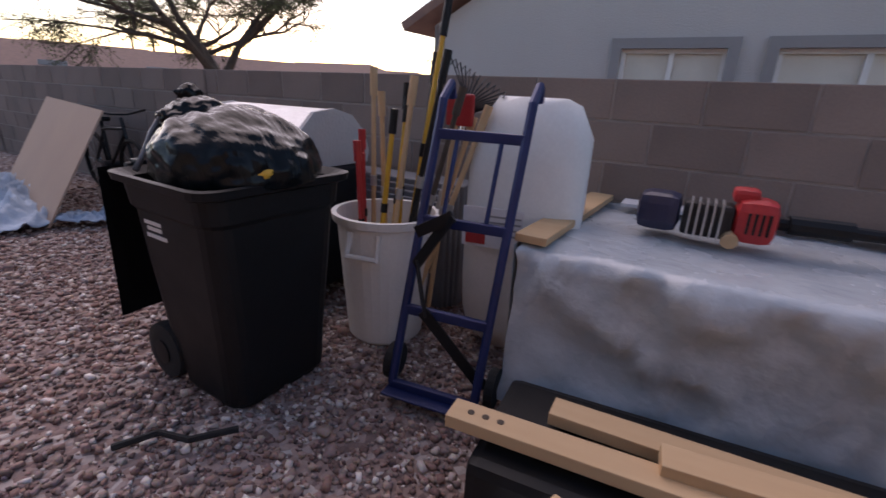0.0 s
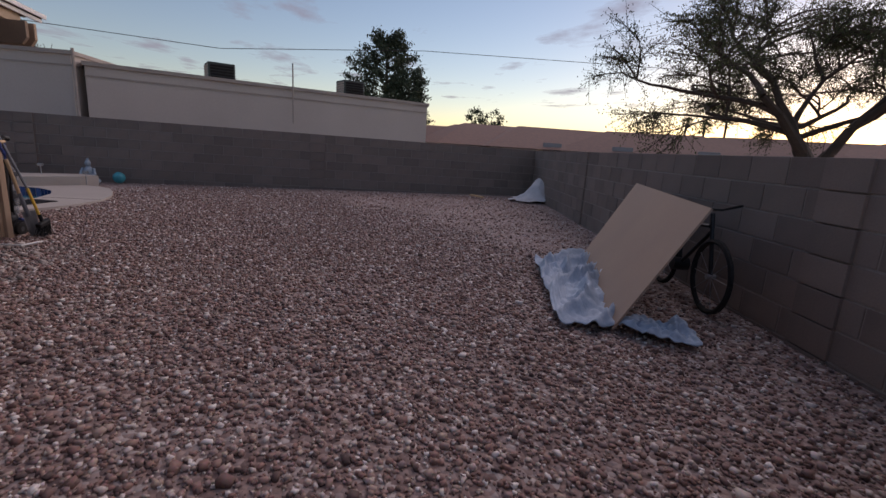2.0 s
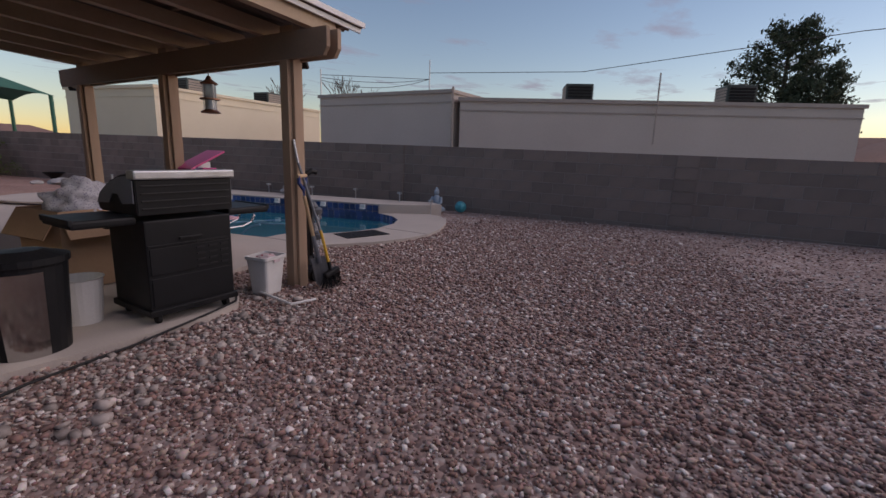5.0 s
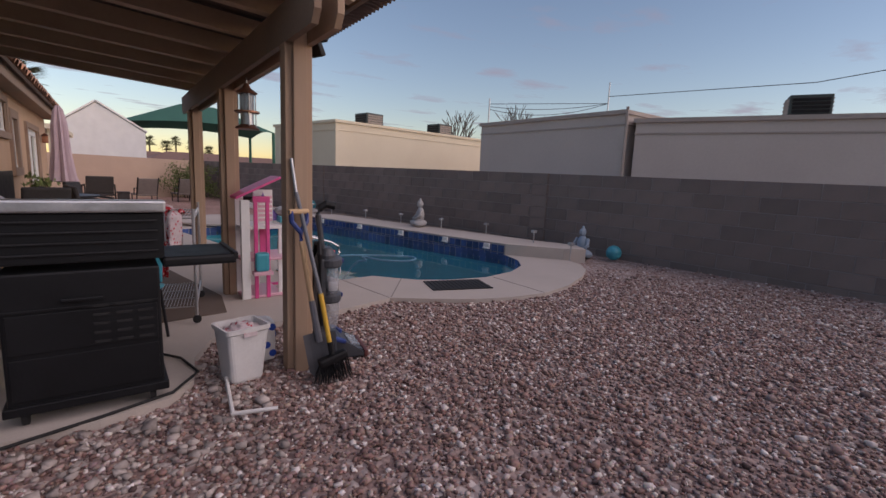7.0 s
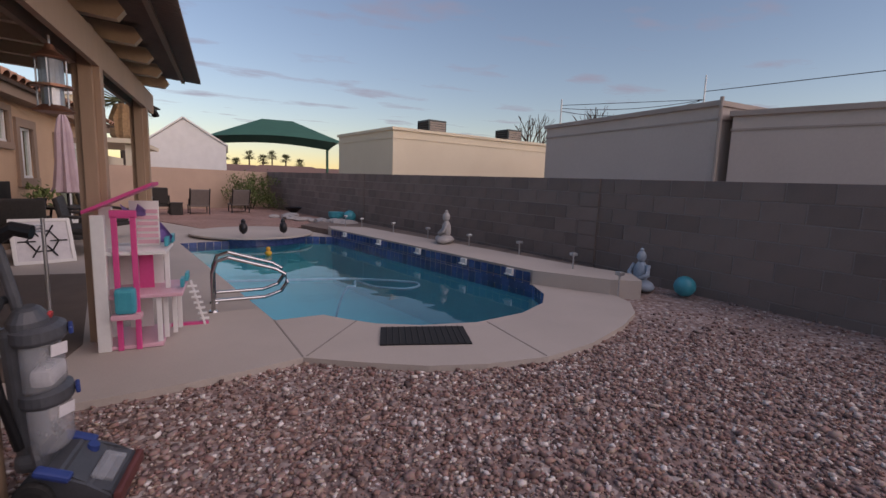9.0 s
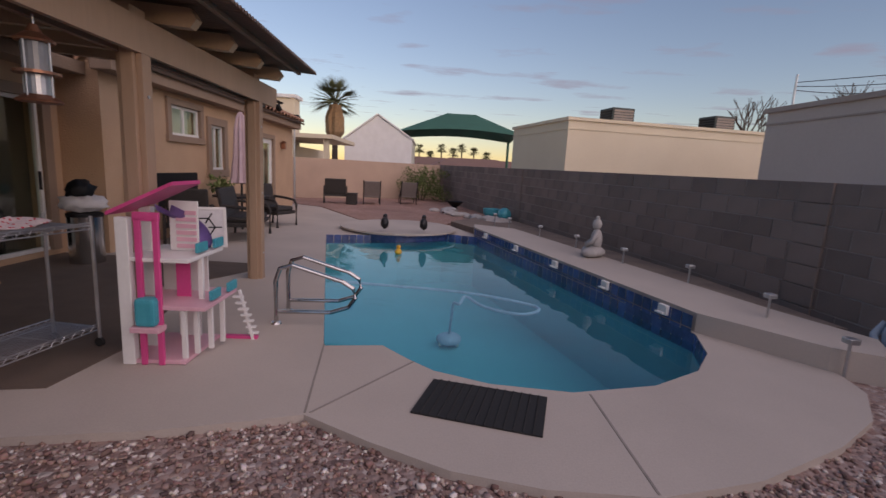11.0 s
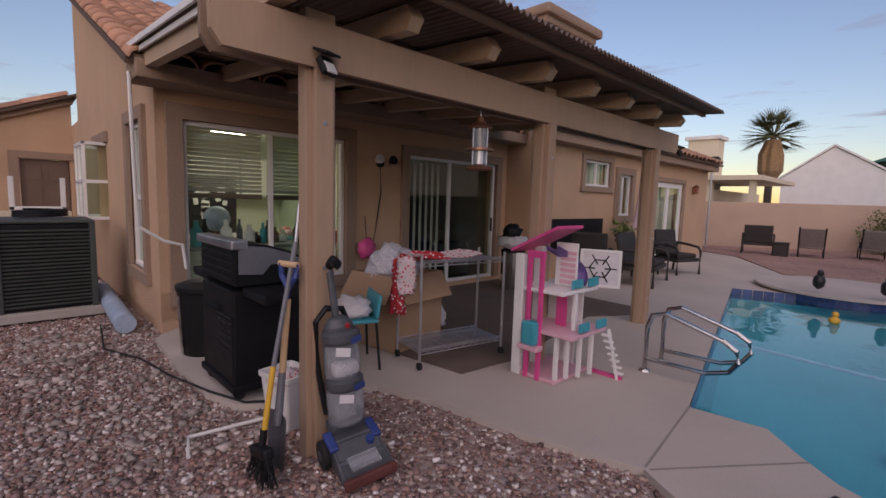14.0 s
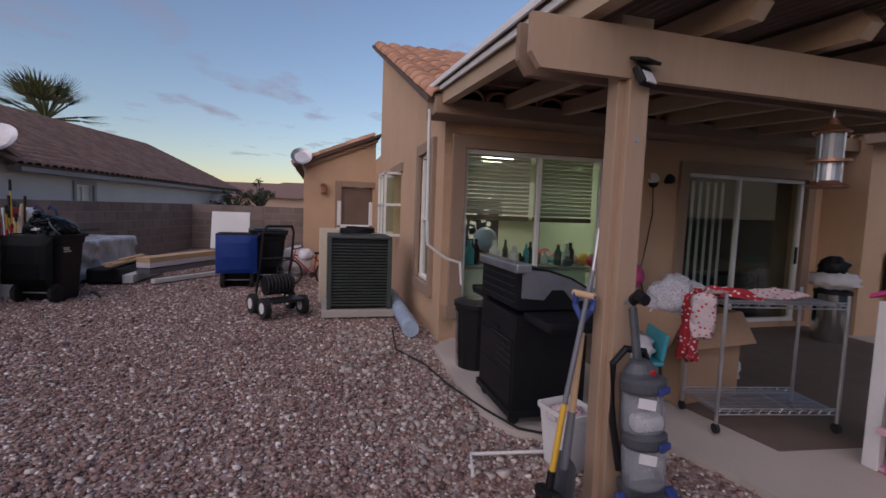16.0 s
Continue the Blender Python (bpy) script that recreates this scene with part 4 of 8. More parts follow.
def leaf_cloud(bm, centre, spread, count, size, rng):
    """Many small leaf blades about a centre, thinning outwards."""
    for _ in range(count):
        p = Vector((rng.gauss(0, 0.45) * spread[0], rng.gauss(0, 0.45) * spread[1], rng.gauss(0, 0.45) * spread[2])) + Vector(centre)
        m = Euler((rng.uniform(0, 6.3), rng.uniform(0, 6.3), rng.uniform(0, 6.3))).to_matrix()
        s = size * rng.uniform(0.5, 1.4)
        bm.faces.new([bm.verts.new(p + m @ Vector(c)) for c in ((-s, -s * 0.3, 0), (s * 0.2, -s * 0.45, 0), (s, 0, 0.1 * s), (0, s * 0.4, 0))])


def grow(bm, tips, p, d, length, r, level, rng, spread, lift):
    q = p + d * length * 0.5 + Vector((rng.uniform(-1, 1), rng.uniform(-1, 1), 0)) * length * 0.06
    e = p + d * length
    rod(bm, p, q, r, r * 0.85, 7 if level > 1 else 5, False)
    rod(bm, q, e, r * 0.85, r * 0.66, 7 if level > 1 else 5, False)
    if level == 0:
        tips.append((e, r))
        return
    if level < 2:
        tips.append((e, r))
    for k in range(3 if level > 1 else rng.choice((2, 3))):
        a = rng.uniform(0, 6.283)
        nd = (d + Vector((math.cos(a), math.sin(a), 0)) * spread + Vector((0, 0, lift))).normalized()
        grow(bm, tips, e, nd, length * rng.uniform(0.62, 0.86), r * 0.6, level - 1, rng, spread, lift)


def tree(name, label, at, seed, length, r, level, spread, lift, leaf, leaf_n, leaf_s, fuzz, stems=1):
    rng = random.Random(seed)
    t = thing(name, label, "tree", at)
    bm, tips = B(), []
    for s in range(stems):
        a = 6.283 * s / stems + 0.4
        d = Vector((math.cos(a) * 0.45, math.sin(a) * 0.45, 1)).normalized() if stems > 1 else Vector((0.05, 0, 1)).normalized()
        grow(bm, tips, Vector((0, 0, -0.2)), d, length, r, level, rng, spread, lift)
    part("trunk", bm, BARK, t, "dark branching trunk and limbs")
    if leaf:
        bm = B()
        for p, _ in tips:
            leaf_cloud(bm, p, fuzz, leaf_n, leaf_s, rng)
        part("crown", bm, leaf, t, "fine sparse foliage")["kind"] = "stuff"
    return t


def mesquite(at, seed):
    """A low-forked spreading tree: bent limbs that droop into fine twigs set with tiny leaflets."""
    rng = random.Random(seed)
    t = thing("mesquite_tree", "spreading mesquite tree with fine sparse dark foliage behind the wall", "tree", at)
    limbs, twigs, leaves = B(), B(), B()

    def limb(p, d, length, r, level):
        pts = [p]
        for k in range(4):
            d = (d + Vector((rng.gauss(0, 0.16), rng.gauss(0, 0.16), rng.gauss(0, 0.1) - (0.05 if level < 2 else 0)))).normalized()
            pts.append(pts[-1] + d * length / 4)
        for k in range(4):
            rod(limbs if level > 1 else twigs, pts[k], pts[k + 1], r * (1 - 0.12 * k), r * (1 - 0.12 * (k + 1)), 7 if level > 2 else 4, False)
        if level <= 1:
            for k in range(7):
                q = pts[1 + k % 4].lerp(pts[k % 4], rng.random())
                e = q + (d * 0.5 + Vector((rng.gauss(0, 0.5), rng.gauss(0, 0.5), rng.gauss(-0.1, 0.35)))).normalized() * rng.uniform(0.25, 0.55)
                rod(twigs, q, e, 0.006, 0.003, 3, False)
                for j in range(3):
                    leaf_cloud(leaves, q.lerp(e, 0.4 + 0.3 * j), (0.1, 0.1, 0.07), 5, 0.022, rng)
            for k in range(10):
                q = pts[1 + k % 4].lerp(pts[k % 4], rng.random())
                leaf_cloud(leaves, q + Vector((0, 0, -0.03)), (0.22, 0.22, 0.14), 4, 0.022, rng)
        if level == 0:
            return
        for k in range(3 if level > 1 else 4):
            a = rng.uniform(0, 6.283)
            nd = (d * 0.75 + Vector((math.cos(a), math.sin(a), rng.uniform(-0.25, 0.45))) * (0.75 if level > 2 else 0.62)).normalized()
            limb(pts[rng.choice((2, 3, 4, 4))], nd, length * rng.uniform(0.62, 0.82), r * 0.58, level - 1)

    rod(limbs, (0, 0, -0.3), (0.05, 0.0, 1.35), 0.2, 0.17, 9, False)
    for k in range(4):
        a = 6.283 * k / 4 + 0.5
        limb(Vector((0.05, 0, 1.3)), Vector((math.cos(a) * 0.85, math.sin(a) * 0.85, 0.85)).normalized(), 1.75, 0.1, 4)
    part("trunk", limbs, BARK, t, "dark forked trunk and limbs")
    part("twig_spray", twigs, BARK, t)["kind"] = "stuff"
    part("crown", leaves, LEAFO, t, "fine sparse foliage")["kind"] = "stuff"


mesquite((-8.75, 7.9, 0), 11)


def conifer(at, height, seed):
    rng = random.Random(seed)
    t = thing("pine_tree", "tall dark green pine tree beyond the flat building", "tree", at)
    part("trunk", made(rod, (0, 0, -0.3), (0, 0, height * 0.9), height * 0.025, height * 0.006), BARK, t)
    bm = B()
    for k in range(46):
        u = 0.36 + 0.62 * (k + rng.random()) / 46
        a = k * 2.4 + rng.uniform(-0.5, 0.5)
        reach = height * 0.30 * (math.sin(math.pi * min(1.0, (u - 0.18) / 0.86)) ** 0.7) * rng.uniform(0.55, 1.1)
        tip = Vector((math.cos(a) * reach, math.sin(a) * reach, height * u))
        root = Vector((0, 0, height * (u - 0.1)))
        rod(bm, root, tip, height * 0.006, height * 0.002, 5, False)
        for j in range(4):
            q = root.lerp(tip, 0.45 + 0.18 * j)
            leaf_cloud(bm, q, (height * 0.055, height * 0.055, height * 0.035), 70, height * 0.012, rng)
    part("crown", bm, LEAFD, t)["kind"] = "stuff"


conifer((-48.0, 1.6, 0), 11.8, 3)
conifer((-45.5, 3.6, 0), 8.0, 8)


def round_tree(at, h, w, seed, leaf):
    rng = random.Random(seed)
    t = thing("round_tree", "small round dark tree on the horizon", "tree", at)
    part("trunk", made(rod, (0, 0, -0.3), (0, 0, h * 0.6), 0.14, 0.08), BARK, t)
    bm = B()
    for k in range(26):
        a, u = rng.uniform(0, 6.283), rng.uniform(0.2, 1)
        tip = Vector((math.cos(a) * w * u * 0.85, math.sin(a) * w * u * 0.85, h * (0.5 + 0.45 * rng.random() * (1.1 - 0.5 * u))))
        rod(bm, (0, 0, h * 0.42), tip, 0.05, 0.015, 4, False)
        leaf_cloud(bm, tip, (w * 0.2, w * 0.2, h * 0.06), 60, h * 0.02, rng)
    part("crown", bm, leaf, t)["kind"] = "stuff"


round_tree((-41.0, 9.6, 0), 5.3, 1.9, 5, LEAFD)
round_tree((-42.0, 11.6, 0), 3.0, 2.0, 6, LEAFD)
round_tree((-36.0, 23.0, 0), 3.2, 2.4, 7, LEAFO)
round_tree((-9.5, 26.0, 0), 4.2, 2.6, 9, LEAFO)
for at, s in (((-28.5, -29.5, 0), 21), ((-33.0, -26.5, 0), 22), ((-38.5, -22.0, 0), 23)):
    tree("bare_tree", "bare leafless grey tree beyond the buildings", at, s, 2.3, 0.16, 4, 0.55, 0.35, None, 0, 0, (1, 1, 1))


def palm(name, label, at, height, seed, skirt=True, size=1.6):
    rng = random.Random(seed)
    t = thing(name, label, "palm tree", at)
    part("trunk", made(rod, (0, 0, -0.3), (0, 0, height), 0.22 * size / 1.6, 0.16 * size / 1.6, 9), BARK, t)
    if skirt:
        bm = B()
        lathe(bm, [(0.3, height * 0.5), (0.75, height * 0.62), (0.85, height * 0.8), (0.45, height * 0.96)], (0, 0, 0), 18)
        for v in bm.verts:
            v.co.x *= 1 + rng.uniform(-0.2, 0.2)
            v.co.y *= 1 + rng.uniform(-0.2, 0.2)
        part("skirt", bm, PALMSKIRT, t, "shaggy dry brown frond skirt")
    bm = B()
    for k in range(46):
        a, e = rng.uniform(0, 6.283), rng.uniform(-0.5, 1.3)
        d = Vector((math.cos(a) * math.cos(e), math.sin(a) * math.cos(e), math.sin(e)))
        base = Vector((0, 0, height))
        p = base + d * size * 0.55
        for j in range(11):
            s = (j - 5) / 5
            side = d.cross(Vector((0, 0, 1))).normalized()
            tip = p + (d * (1 - 0.45 * abs(s)) + side * s * 0.75).normalized() * size * 0.6 + Vector((0, 0, -0.12 * abs(s) - 0.12))
            w = side * 0.035 * size
            bm.faces.new([bm.verts.new(c) for c in (p - w, p + w, tip)])
        tube(bm, [base, base + d * size * 0.3, p], 0.02 * size, 4)
    part("fronds", bm, LEAFO, t, "fan of green fronds")["kind"] = "stuff"


palm("fan_palm", "fan palm with a shaggy brown skirt beyond the far wall", (-1.3, -46.5, 0), 7.2, 2, True, 2.2)
for at, h in (((-60, 42, 0), 6.2), ((-57, 42.5, 0), 5.6), ((-54.5, 43.5, 0), 6.4), ((-50, 44.5, 0), 4.8), ((-13, 31, 0), 5.6), ((-11.7, 31.5, 0), 6.2)):
    palm("distant_palm", "slim distant palm silhouetted at dusk", at, h, int(-at[0]), False, 1.3)
for k in range(7):
    palm("distant_palm", "slim distant palm beyond the playground", (-22.0 + k * 2.3, -98 - (k % 3) * 4, 0), 4.6 + (k * 37 % 5) * 0.45, 40 + k, False, 1.3)
palm("date_palm", "green date palm rising behind the neighbour roof", (20.0, 12.0, 0), 5.7, 77, False, 2.6)


def far_house(at, turn, w, h, wall_mat):
    t = thing("distant_house", "distant low house with a hipped tile roof", "house", at, turn)
    part("wall", made(span, (-w, -4, -0.3), (w, 4, h)), wall_mat, t)
    bm = B()
    v = [bm.verts.new(c) for c in ((-w - 0.5, -4.5, h), (w + 0.5, -4.5, h), (w + 0.5, 4.5, h), (-w - 0.5, 4.5, h), (-w + 3, 0, h + 1.5), (w - 3, 0, h + 1.5))]
    for f in ((0, 1, 5, 4), (1, 2, 5), (2, 3, 4, 5), (3, 0, 4)):
        bm.faces.new([v[i] for i in f])
    part("roof", bm, TILEN, t)
    for k in (-0.5, 0.3):
        part("window", made(span, (k * w, -4.03, 1.0), (k * w + 1.2, -3.98, 1.9)), GREYTRIM, t)


rng = random.Random(12)
for k in range(13):
    a = radians(30 + k * 4.6)
    d = 34 + rng.uniform(0, 22)
    far_house((-math.sin(a) * d - 1, math.cos(a) * d, 0.1), math.degrees(a) + rng.uniform(-30, 30), rng.uniform(5, 8), 1.5, PALE)
for at in ((-17.5, -80, 0), (-9, -84, 0), (-26, -86, 0)):
    far_house(at, 5, 7, 2.2, FARSTUCCO)
for at in ((34, -2, 0), (38, 4, 0), (44, -8, 0)):
    far_house(at, 80, 6, 2.2, FARSTUCCO)
round_tree((20, 1.2, 0), 3.2, 1.0, 31, LEAFD)
round_tree((19, 2.6, 0), 2.6, 1.2, 32, LEAFD)
# horizon hills, with distance haze put into their blue-grey colour
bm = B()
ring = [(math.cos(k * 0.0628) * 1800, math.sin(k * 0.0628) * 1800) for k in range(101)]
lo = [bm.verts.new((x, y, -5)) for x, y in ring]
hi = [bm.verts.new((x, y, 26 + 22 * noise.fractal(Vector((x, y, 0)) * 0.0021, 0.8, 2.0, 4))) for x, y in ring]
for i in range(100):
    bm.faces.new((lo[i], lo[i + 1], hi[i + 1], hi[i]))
solid("backdrop_hills", bm, mat("haze_tinted_hills", (0.20, 0.20, 0.26), (0.16, 0.16, 0.21), 0.95, scale=0.002, fine=0.01, bump=0), "desert hills on the horizon, tinted blue-grey for haze", "hills", kind="structure")

# clouds: a thin broken layer high over the place
cm = bpy.data.materials.new("cloud")
cm.use_nodes = True
n, l = cm.node_tree.nodes, cm.node_tree.links
n.remove(n["Principled BSDF"])
tc, mp, no, ramp = n.new("ShaderNodeTexCoord"), n.new("ShaderNodeMapping"), n.new("ShaderNodeTexNoise"), n.new("ShaderNodeMapRange")
mp.inputs["Scale"].default_value = (0.0021, 0.0032, 1)
mp.inputs["Location"].default_value = (3.1, 0.7, 0)
no.inputs["Scale"].default_value, no.inputs["Detail"].default_value, no.inputs["Roughness"].default_value = 1.6, 6, 0.55
ramp.inputs[1].default_value, ramp.inputs[2].default_value = 0.56, 0.72
ramp.inputs[4].default_value = 0.8
tr, em, mx = n.new("ShaderNodeBsdfTransparent"), n.new("ShaderNodeEmission"), n.new("ShaderNodeMixShader")
em.inputs[0].default_value, em.inputs[1].default_value = (0.38, 0.40, 0.50, 1), 0.55
l.new(tc.outputs["Object"], mp.inputs[0])
l.new(mp.outputs[0], no.inputs["Vector"])
l.new(no.outputs[0], ramp.inputs[0])
l.new(ramp.outputs[0], mx.inputs[0])
l.new(tr.outputs[0], mx.inputs[1])
l.new(em.outputs[0], mx.inputs[2])
l.new(mx.outputs[0], n["Material Output"].inputs[0])
bm = B()
bmesh.ops.create_grid(bm, x_segments=1, y_segments=1, size=2600, matrix=Matrix.Translation((0, 0, 260)))
solid("backdrop_clouds", bm, cm, "scattered thin lilac-grey evening clouds", "clouds", kind="structure").visible_shadow = False

# utility poles and wires
up = thing("utility_mast", "thin metal utility mast with sagging wires", "utility mast", (-24.5, -21.5, 0))
part("pole", made(rod, (0, 0, -0.2), (0, 0, 6.0), 0.05, 0.04), METAL, up)
part("pole", made(rod, (-6.5, 3.2, -0.2), (-6.5, 3.2, 7.4), 0.05, 0.04), METAL, up)
for k in range(3):
    bm = B()
    tube(bm, [Vector((0, 0, 5.9 - k * 0.15)).lerp(Vector((-6.5, 3.2, 6.4)), t / 8) + Vector((0, 0, -1.2 * k * 0.4 * (t / 8) * (1 - t / 8) * 2 - 0.2)) for t in range(9)], 0.015, 4)
    part("wire", bm, DARKMETAL, up)
part("wire", made(tube, [(-6.5, 3.2, 6.6), (-7.5, 13, 6.2), (-8, 25, 7.2), (-8, 45, 7.6)], 0.018, 4), DARKMETAL, up)

# ---- things by the north wall ----


def cart(name, label, at, turn, body_mat, lid_open, lid_mat):
    """Wheeled bin: tapered body with rounded corners, rolled rim, wheel wells, axle, bar and hinged lid."""
    t = thing(name, label, "wheeled bin", at, turn)
    bm = B()
    prof = [(0.0, 0.235, 0.245, 0.0), (0.03, 0.25, 0.26, 0.0), (0.3, 0.265, 0.275, 0.0), (0.62, 0.285, 0.3, 0.0), (0.84, 0.295, 0.315, 0.0), (0.86, 0.31, 0.33, 0.0), (0.95, 0.315, 0.34, 0.0), (0.965, 0.345, 0.37, 0.0), (0.995, 0.35, 0.375, 0.0), (1.0, 0.335, 0.36, 0.0), (0.97, 0.30, 0.325, 0.0), (0.55, 0.265, 0.285, 0.0)]
    rings = []
    for z, a, b, _ in prof:
        ring = []
        c = 0.085
        for qx, qy, a0 in ((1, 1, 0), (-1, 1, 90), (-1, -1, 180), (1, -1, 270)):
            for k in range(5):
                an = radians(a0 + 22.5 * k)
                x, y = qx * (a - c) + c * math.cos(an), qy * (b - c) + c * math.sin(an)
                if z < 0.32 and x < 0:
                    x *= 0.62 + 0.38 * z / 0.32
                ring.append(bm.verts.new((x, y, z)))
        rings.append(ring)
    m = len(rings[0])
    for p, q in zip(rings, rings[1:]):
        for k in range(m):
            bm.faces.new((p[k], p[(k + 1) % m], q[(k + 1) % m], q[k]))
    bm.faces.new(rings[0])
    bm.faces.new(rings[-1])
    part("body", bm, body_mat, t)
    for y in (-0.25, 0.25):
        bm = B()
        lathe(bm, [(0.10, -0.035), (0.135, -0.03), (0.14, 0.0), (0.135, 0.03), (0.10, 0.035)], (0, 0, 0), 22)
        bmesh.ops.transform(bm, matrix=Matrix.Translation((-0.27, y, 0.14)) @ Matrix.Rotation(1.5708, 4, "X"), verts=bm.verts)
        w = part("wheel", bm, RUBBER, t)
        part("hub", made(rod, (-0.27, y - 0.042, 0.14), (-0.27, y + 0.042, 0.14), 0.06, None, 14), BLACK, w)
    part("axle", made(rod, (-0.27, -0.24, 0.14), (-0.27, 0.24, 0.14), 0.012), METAL, t)
    part("handle_bar", made(tube, [(-0.34, -0.27, 0.93), (-0.41, -0.25, 0.99), (-0.41, 0.25, 0.99), (-0.34, 0.27, 0.93)], 0.017), body_mat, t)
    for y in (-0.2, 0.0, 0.2):
        part("hinge", made(span, (-0.43, y - 0.03, 0.96), (-0.36, y + 0.03, 1.02), 0.012), body_mat, t)
    bm = B()
    if lid_open:
        lid = [(0.0, 0.02), (0.14, 0.06), (0.4, 0.075), (0.62, 0.06), (0.7, 0.02)]
        g = [[bm.verts.new((-0.44 - bulge * (1 - (2 * v - 1) ** 4) - 0.03 * u, (v - 0.5) * 0.70, 0.99 - u)) for v in [k / 10 for k in range(11)]] for u, bulge in lid]
        for p, q in zip(g, g[1:]):
            for k in range(10):
                bm.faces.new((p[k], p[k + 1], q[k + 1], q[k]))
        bmesh.ops.solidify(bm, geom=list(bm.faces), thickness=0.018)
    else:
        box(bm, (0, 0, 1.03), (0.7, 0.74, 0.05), None, 0.02)
        box(bm, (0.02, 0, 1.06), (0.5, 0.55, 0.03), None, 0.012)
    part("lid", bm, lid_mat, t)
    return t


def bars(parent, at, rotm, material):
    """Unreadable lettering: small pale bars."""
    for k, (w, z) in enumerate(((0.10, 0.03), (0.13, 0.0), (0.11, -0.025), (0.15, -0.055))):
        bm = B()
        box(bm, (0, 0, 0), (w, 0.003, 0.016))
        ob = part("lettering", bm, material, parent, "pale printed lettering")
        ob.matrix_basis = Matrix.Translation(at) @ rotm @ Matrix.Translation((0.02 * k * 0.5, 0, z))


c1 = cart("wheeled_bin", "black wheeled bin overflowing with a black rubbish bag", (-1.59, 1.49, -0.02), -10, BLACK, True, BLACK)
bars(c1, (-0.13, -0.312, 0.80), Matrix.Rotation(0.0, 4, "Z"), WHITE)
bm = B()
blob(bm, (0.04, 0.0, 1.03), (0.325, 0.325, 0.20), 0.07, 1.5, 6, 1.0)
for v in bm.verts:
    v.co.z += 0.09 * max(0.0, 0.25 - v.co.x) * (1 if v.co.z > 1 else 0)
    if v.co.z < 0.97:
        v.co.x, v.co.y = v.co.x * 0.86, v.co.y * 0.86
blob(bm, (-0.18, -0.04, 1.19), (0.15, 0.15, 0.1), 0.15, 2.0, 5, 5.0)
knot = Vector((-0.24, -0.06, 1.28))
for v in bm.verts:
    r = v.co - knot
    a = math.atan2(r.y, r.x) + 0.5 * noise.noise(r * 3)
    f = abs(math.sin(a * 7 + 2.2 * noise.noise(v.co * 4))) ** 1.5 * 0.017 * min(1.0, r.length * 3)
    w = noise.multi_fractal(Vector((v.co.x * 7, v.co.y * 4, v.co.z * 5)), 0.9, 2.1, 3) * 0.003
    v.co += (v.co - Vector((0, 0, 0.8))).normalized() * (f - w)
sack = solid("rubbish_bag", bm, BAG, "shiny black plastic rubbish bag stuffed in the bin", "rubbish bag", (-1.59, 1.49, -0.02), -10, smooth=True)
bm = B()
tube(bm, [(-0.23, -0.14, 1.24), (-0.26, -0.2, 1.14), (-0.24, -0.25, 1.06), (-0.22, -0.3, 1.0)], 0.012, 6)
part("tie", bm, GREYPLASTIC, sack, "grey drawstring tie", True)
bm = B()
blob(bm, (-0.26, -0.02, 1.29), (0.05, 0.05, 0.05), 0.4, 4, 3, 2)
part("knot", bm, BAG, sack, "gathered knot", True)
bm = B()
blob(bm, (0, 0, 0.03), (0.09, 0.07, 0.04), 0.4, 3, 3, 2.0)
solid("paper_waste", bm, CLOTHWHITE, "crumpled white paper waste on the bin", "paper", (-1.81, 1.53, 1.02), 20, smooth=True)
bm = B()
blob(bm, (0, 0, 0.03), (0.06, 0.04, 0.03), 0.3, 3, 3, 4.0)
solid("yellow_scrap", bm, YELLOW, "small yellow scrap at the rim of the bin", "scrap", (-1.31, 1.33, 0.985), 20, smooth=True)

br = thing("round_bin", "grey-white round plastic bin full of garden tools", "bin", (-1.23, 2.17, -0.02))
bm = B()
lathe(bm, [(0.2, 0.0), (0.215, 0.02), (0.27, 0.68), (0.295, 0.69), (0.3, 0.73), (0.272, 0.73), (0.25, 0.5), (0.2, 0.05)], (0, 0, 0), 32)
part("body", bm, PVC, br, smooth=False)
for a in (-1.5, 1.7):
    bm = B()
    tube(bm, [(0.27 * math.cos(a - 0.3), 0.27 * math.sin(a - 0.3), 0.66), (0.305 * math.cos(a - 0.28), 0.305 * math.sin(a - 0.28), 0.54), (0.305 * math.cos(a + 0.28), 0.305 * math.sin(a + 0.28), 0.54), (0.27 * math.cos(a + 0.3), 0.27 * math.sin(a + 0.3), 0.66)], 0.018)
    part("handle", bm, PVC, br)
TOOLS = [("broom", PINE, -0.15, 0.05, 1.42, -0.03, 0.05), ("shovel", YELLOW, 0.02, 0.1, 1.35, 0.05, 0.02), ("fence_tool", YELLOW, 0.0, -0.04, 1.28, 0.08, 0.1), ("pole_saw", YELLOW, 0.08, 0.0, 1.75, 0.2, 0.14), ("hoe", DARKMETAL, 0.12, 0.05, 1.5, 0.12, 0.1), ("spade", PINE, 0.17, 0.0, 1.2, 0.3, 0.16), ("garden_fork", RED, -0.12, -0.1, 1.05, -0.06, 0.0), ("grabber", RED, -0.2, 0.03, 1.1, -0.05, 0.03), ("pruner", METAL, 0.1, 0.14, 1.3, 0.28, 0.2), ("mop", PINE, -0.05, 0.12, 1.3, -0.1, 0.08), ("edger", PINE, 0.05, -0.16, 1.38, 0.14, 0.06), ("cultivator", YELLOW, -0.06, -0.12, 1.22, 0.1, 0.05), ("dandelion_fork", BARK, 0.14, -0.1, 1.34, 0.3, 0.1), ("weed_puller", PINE, 0.2, -0.06, 1.26, 0.38, 0.12), ("tamper", RED, -0.18, -0.06, 0.98, -0.02, 0.02), ("scraper", BLACK, 0.1, -0.14, 1.5, 0.26, 0.08)]
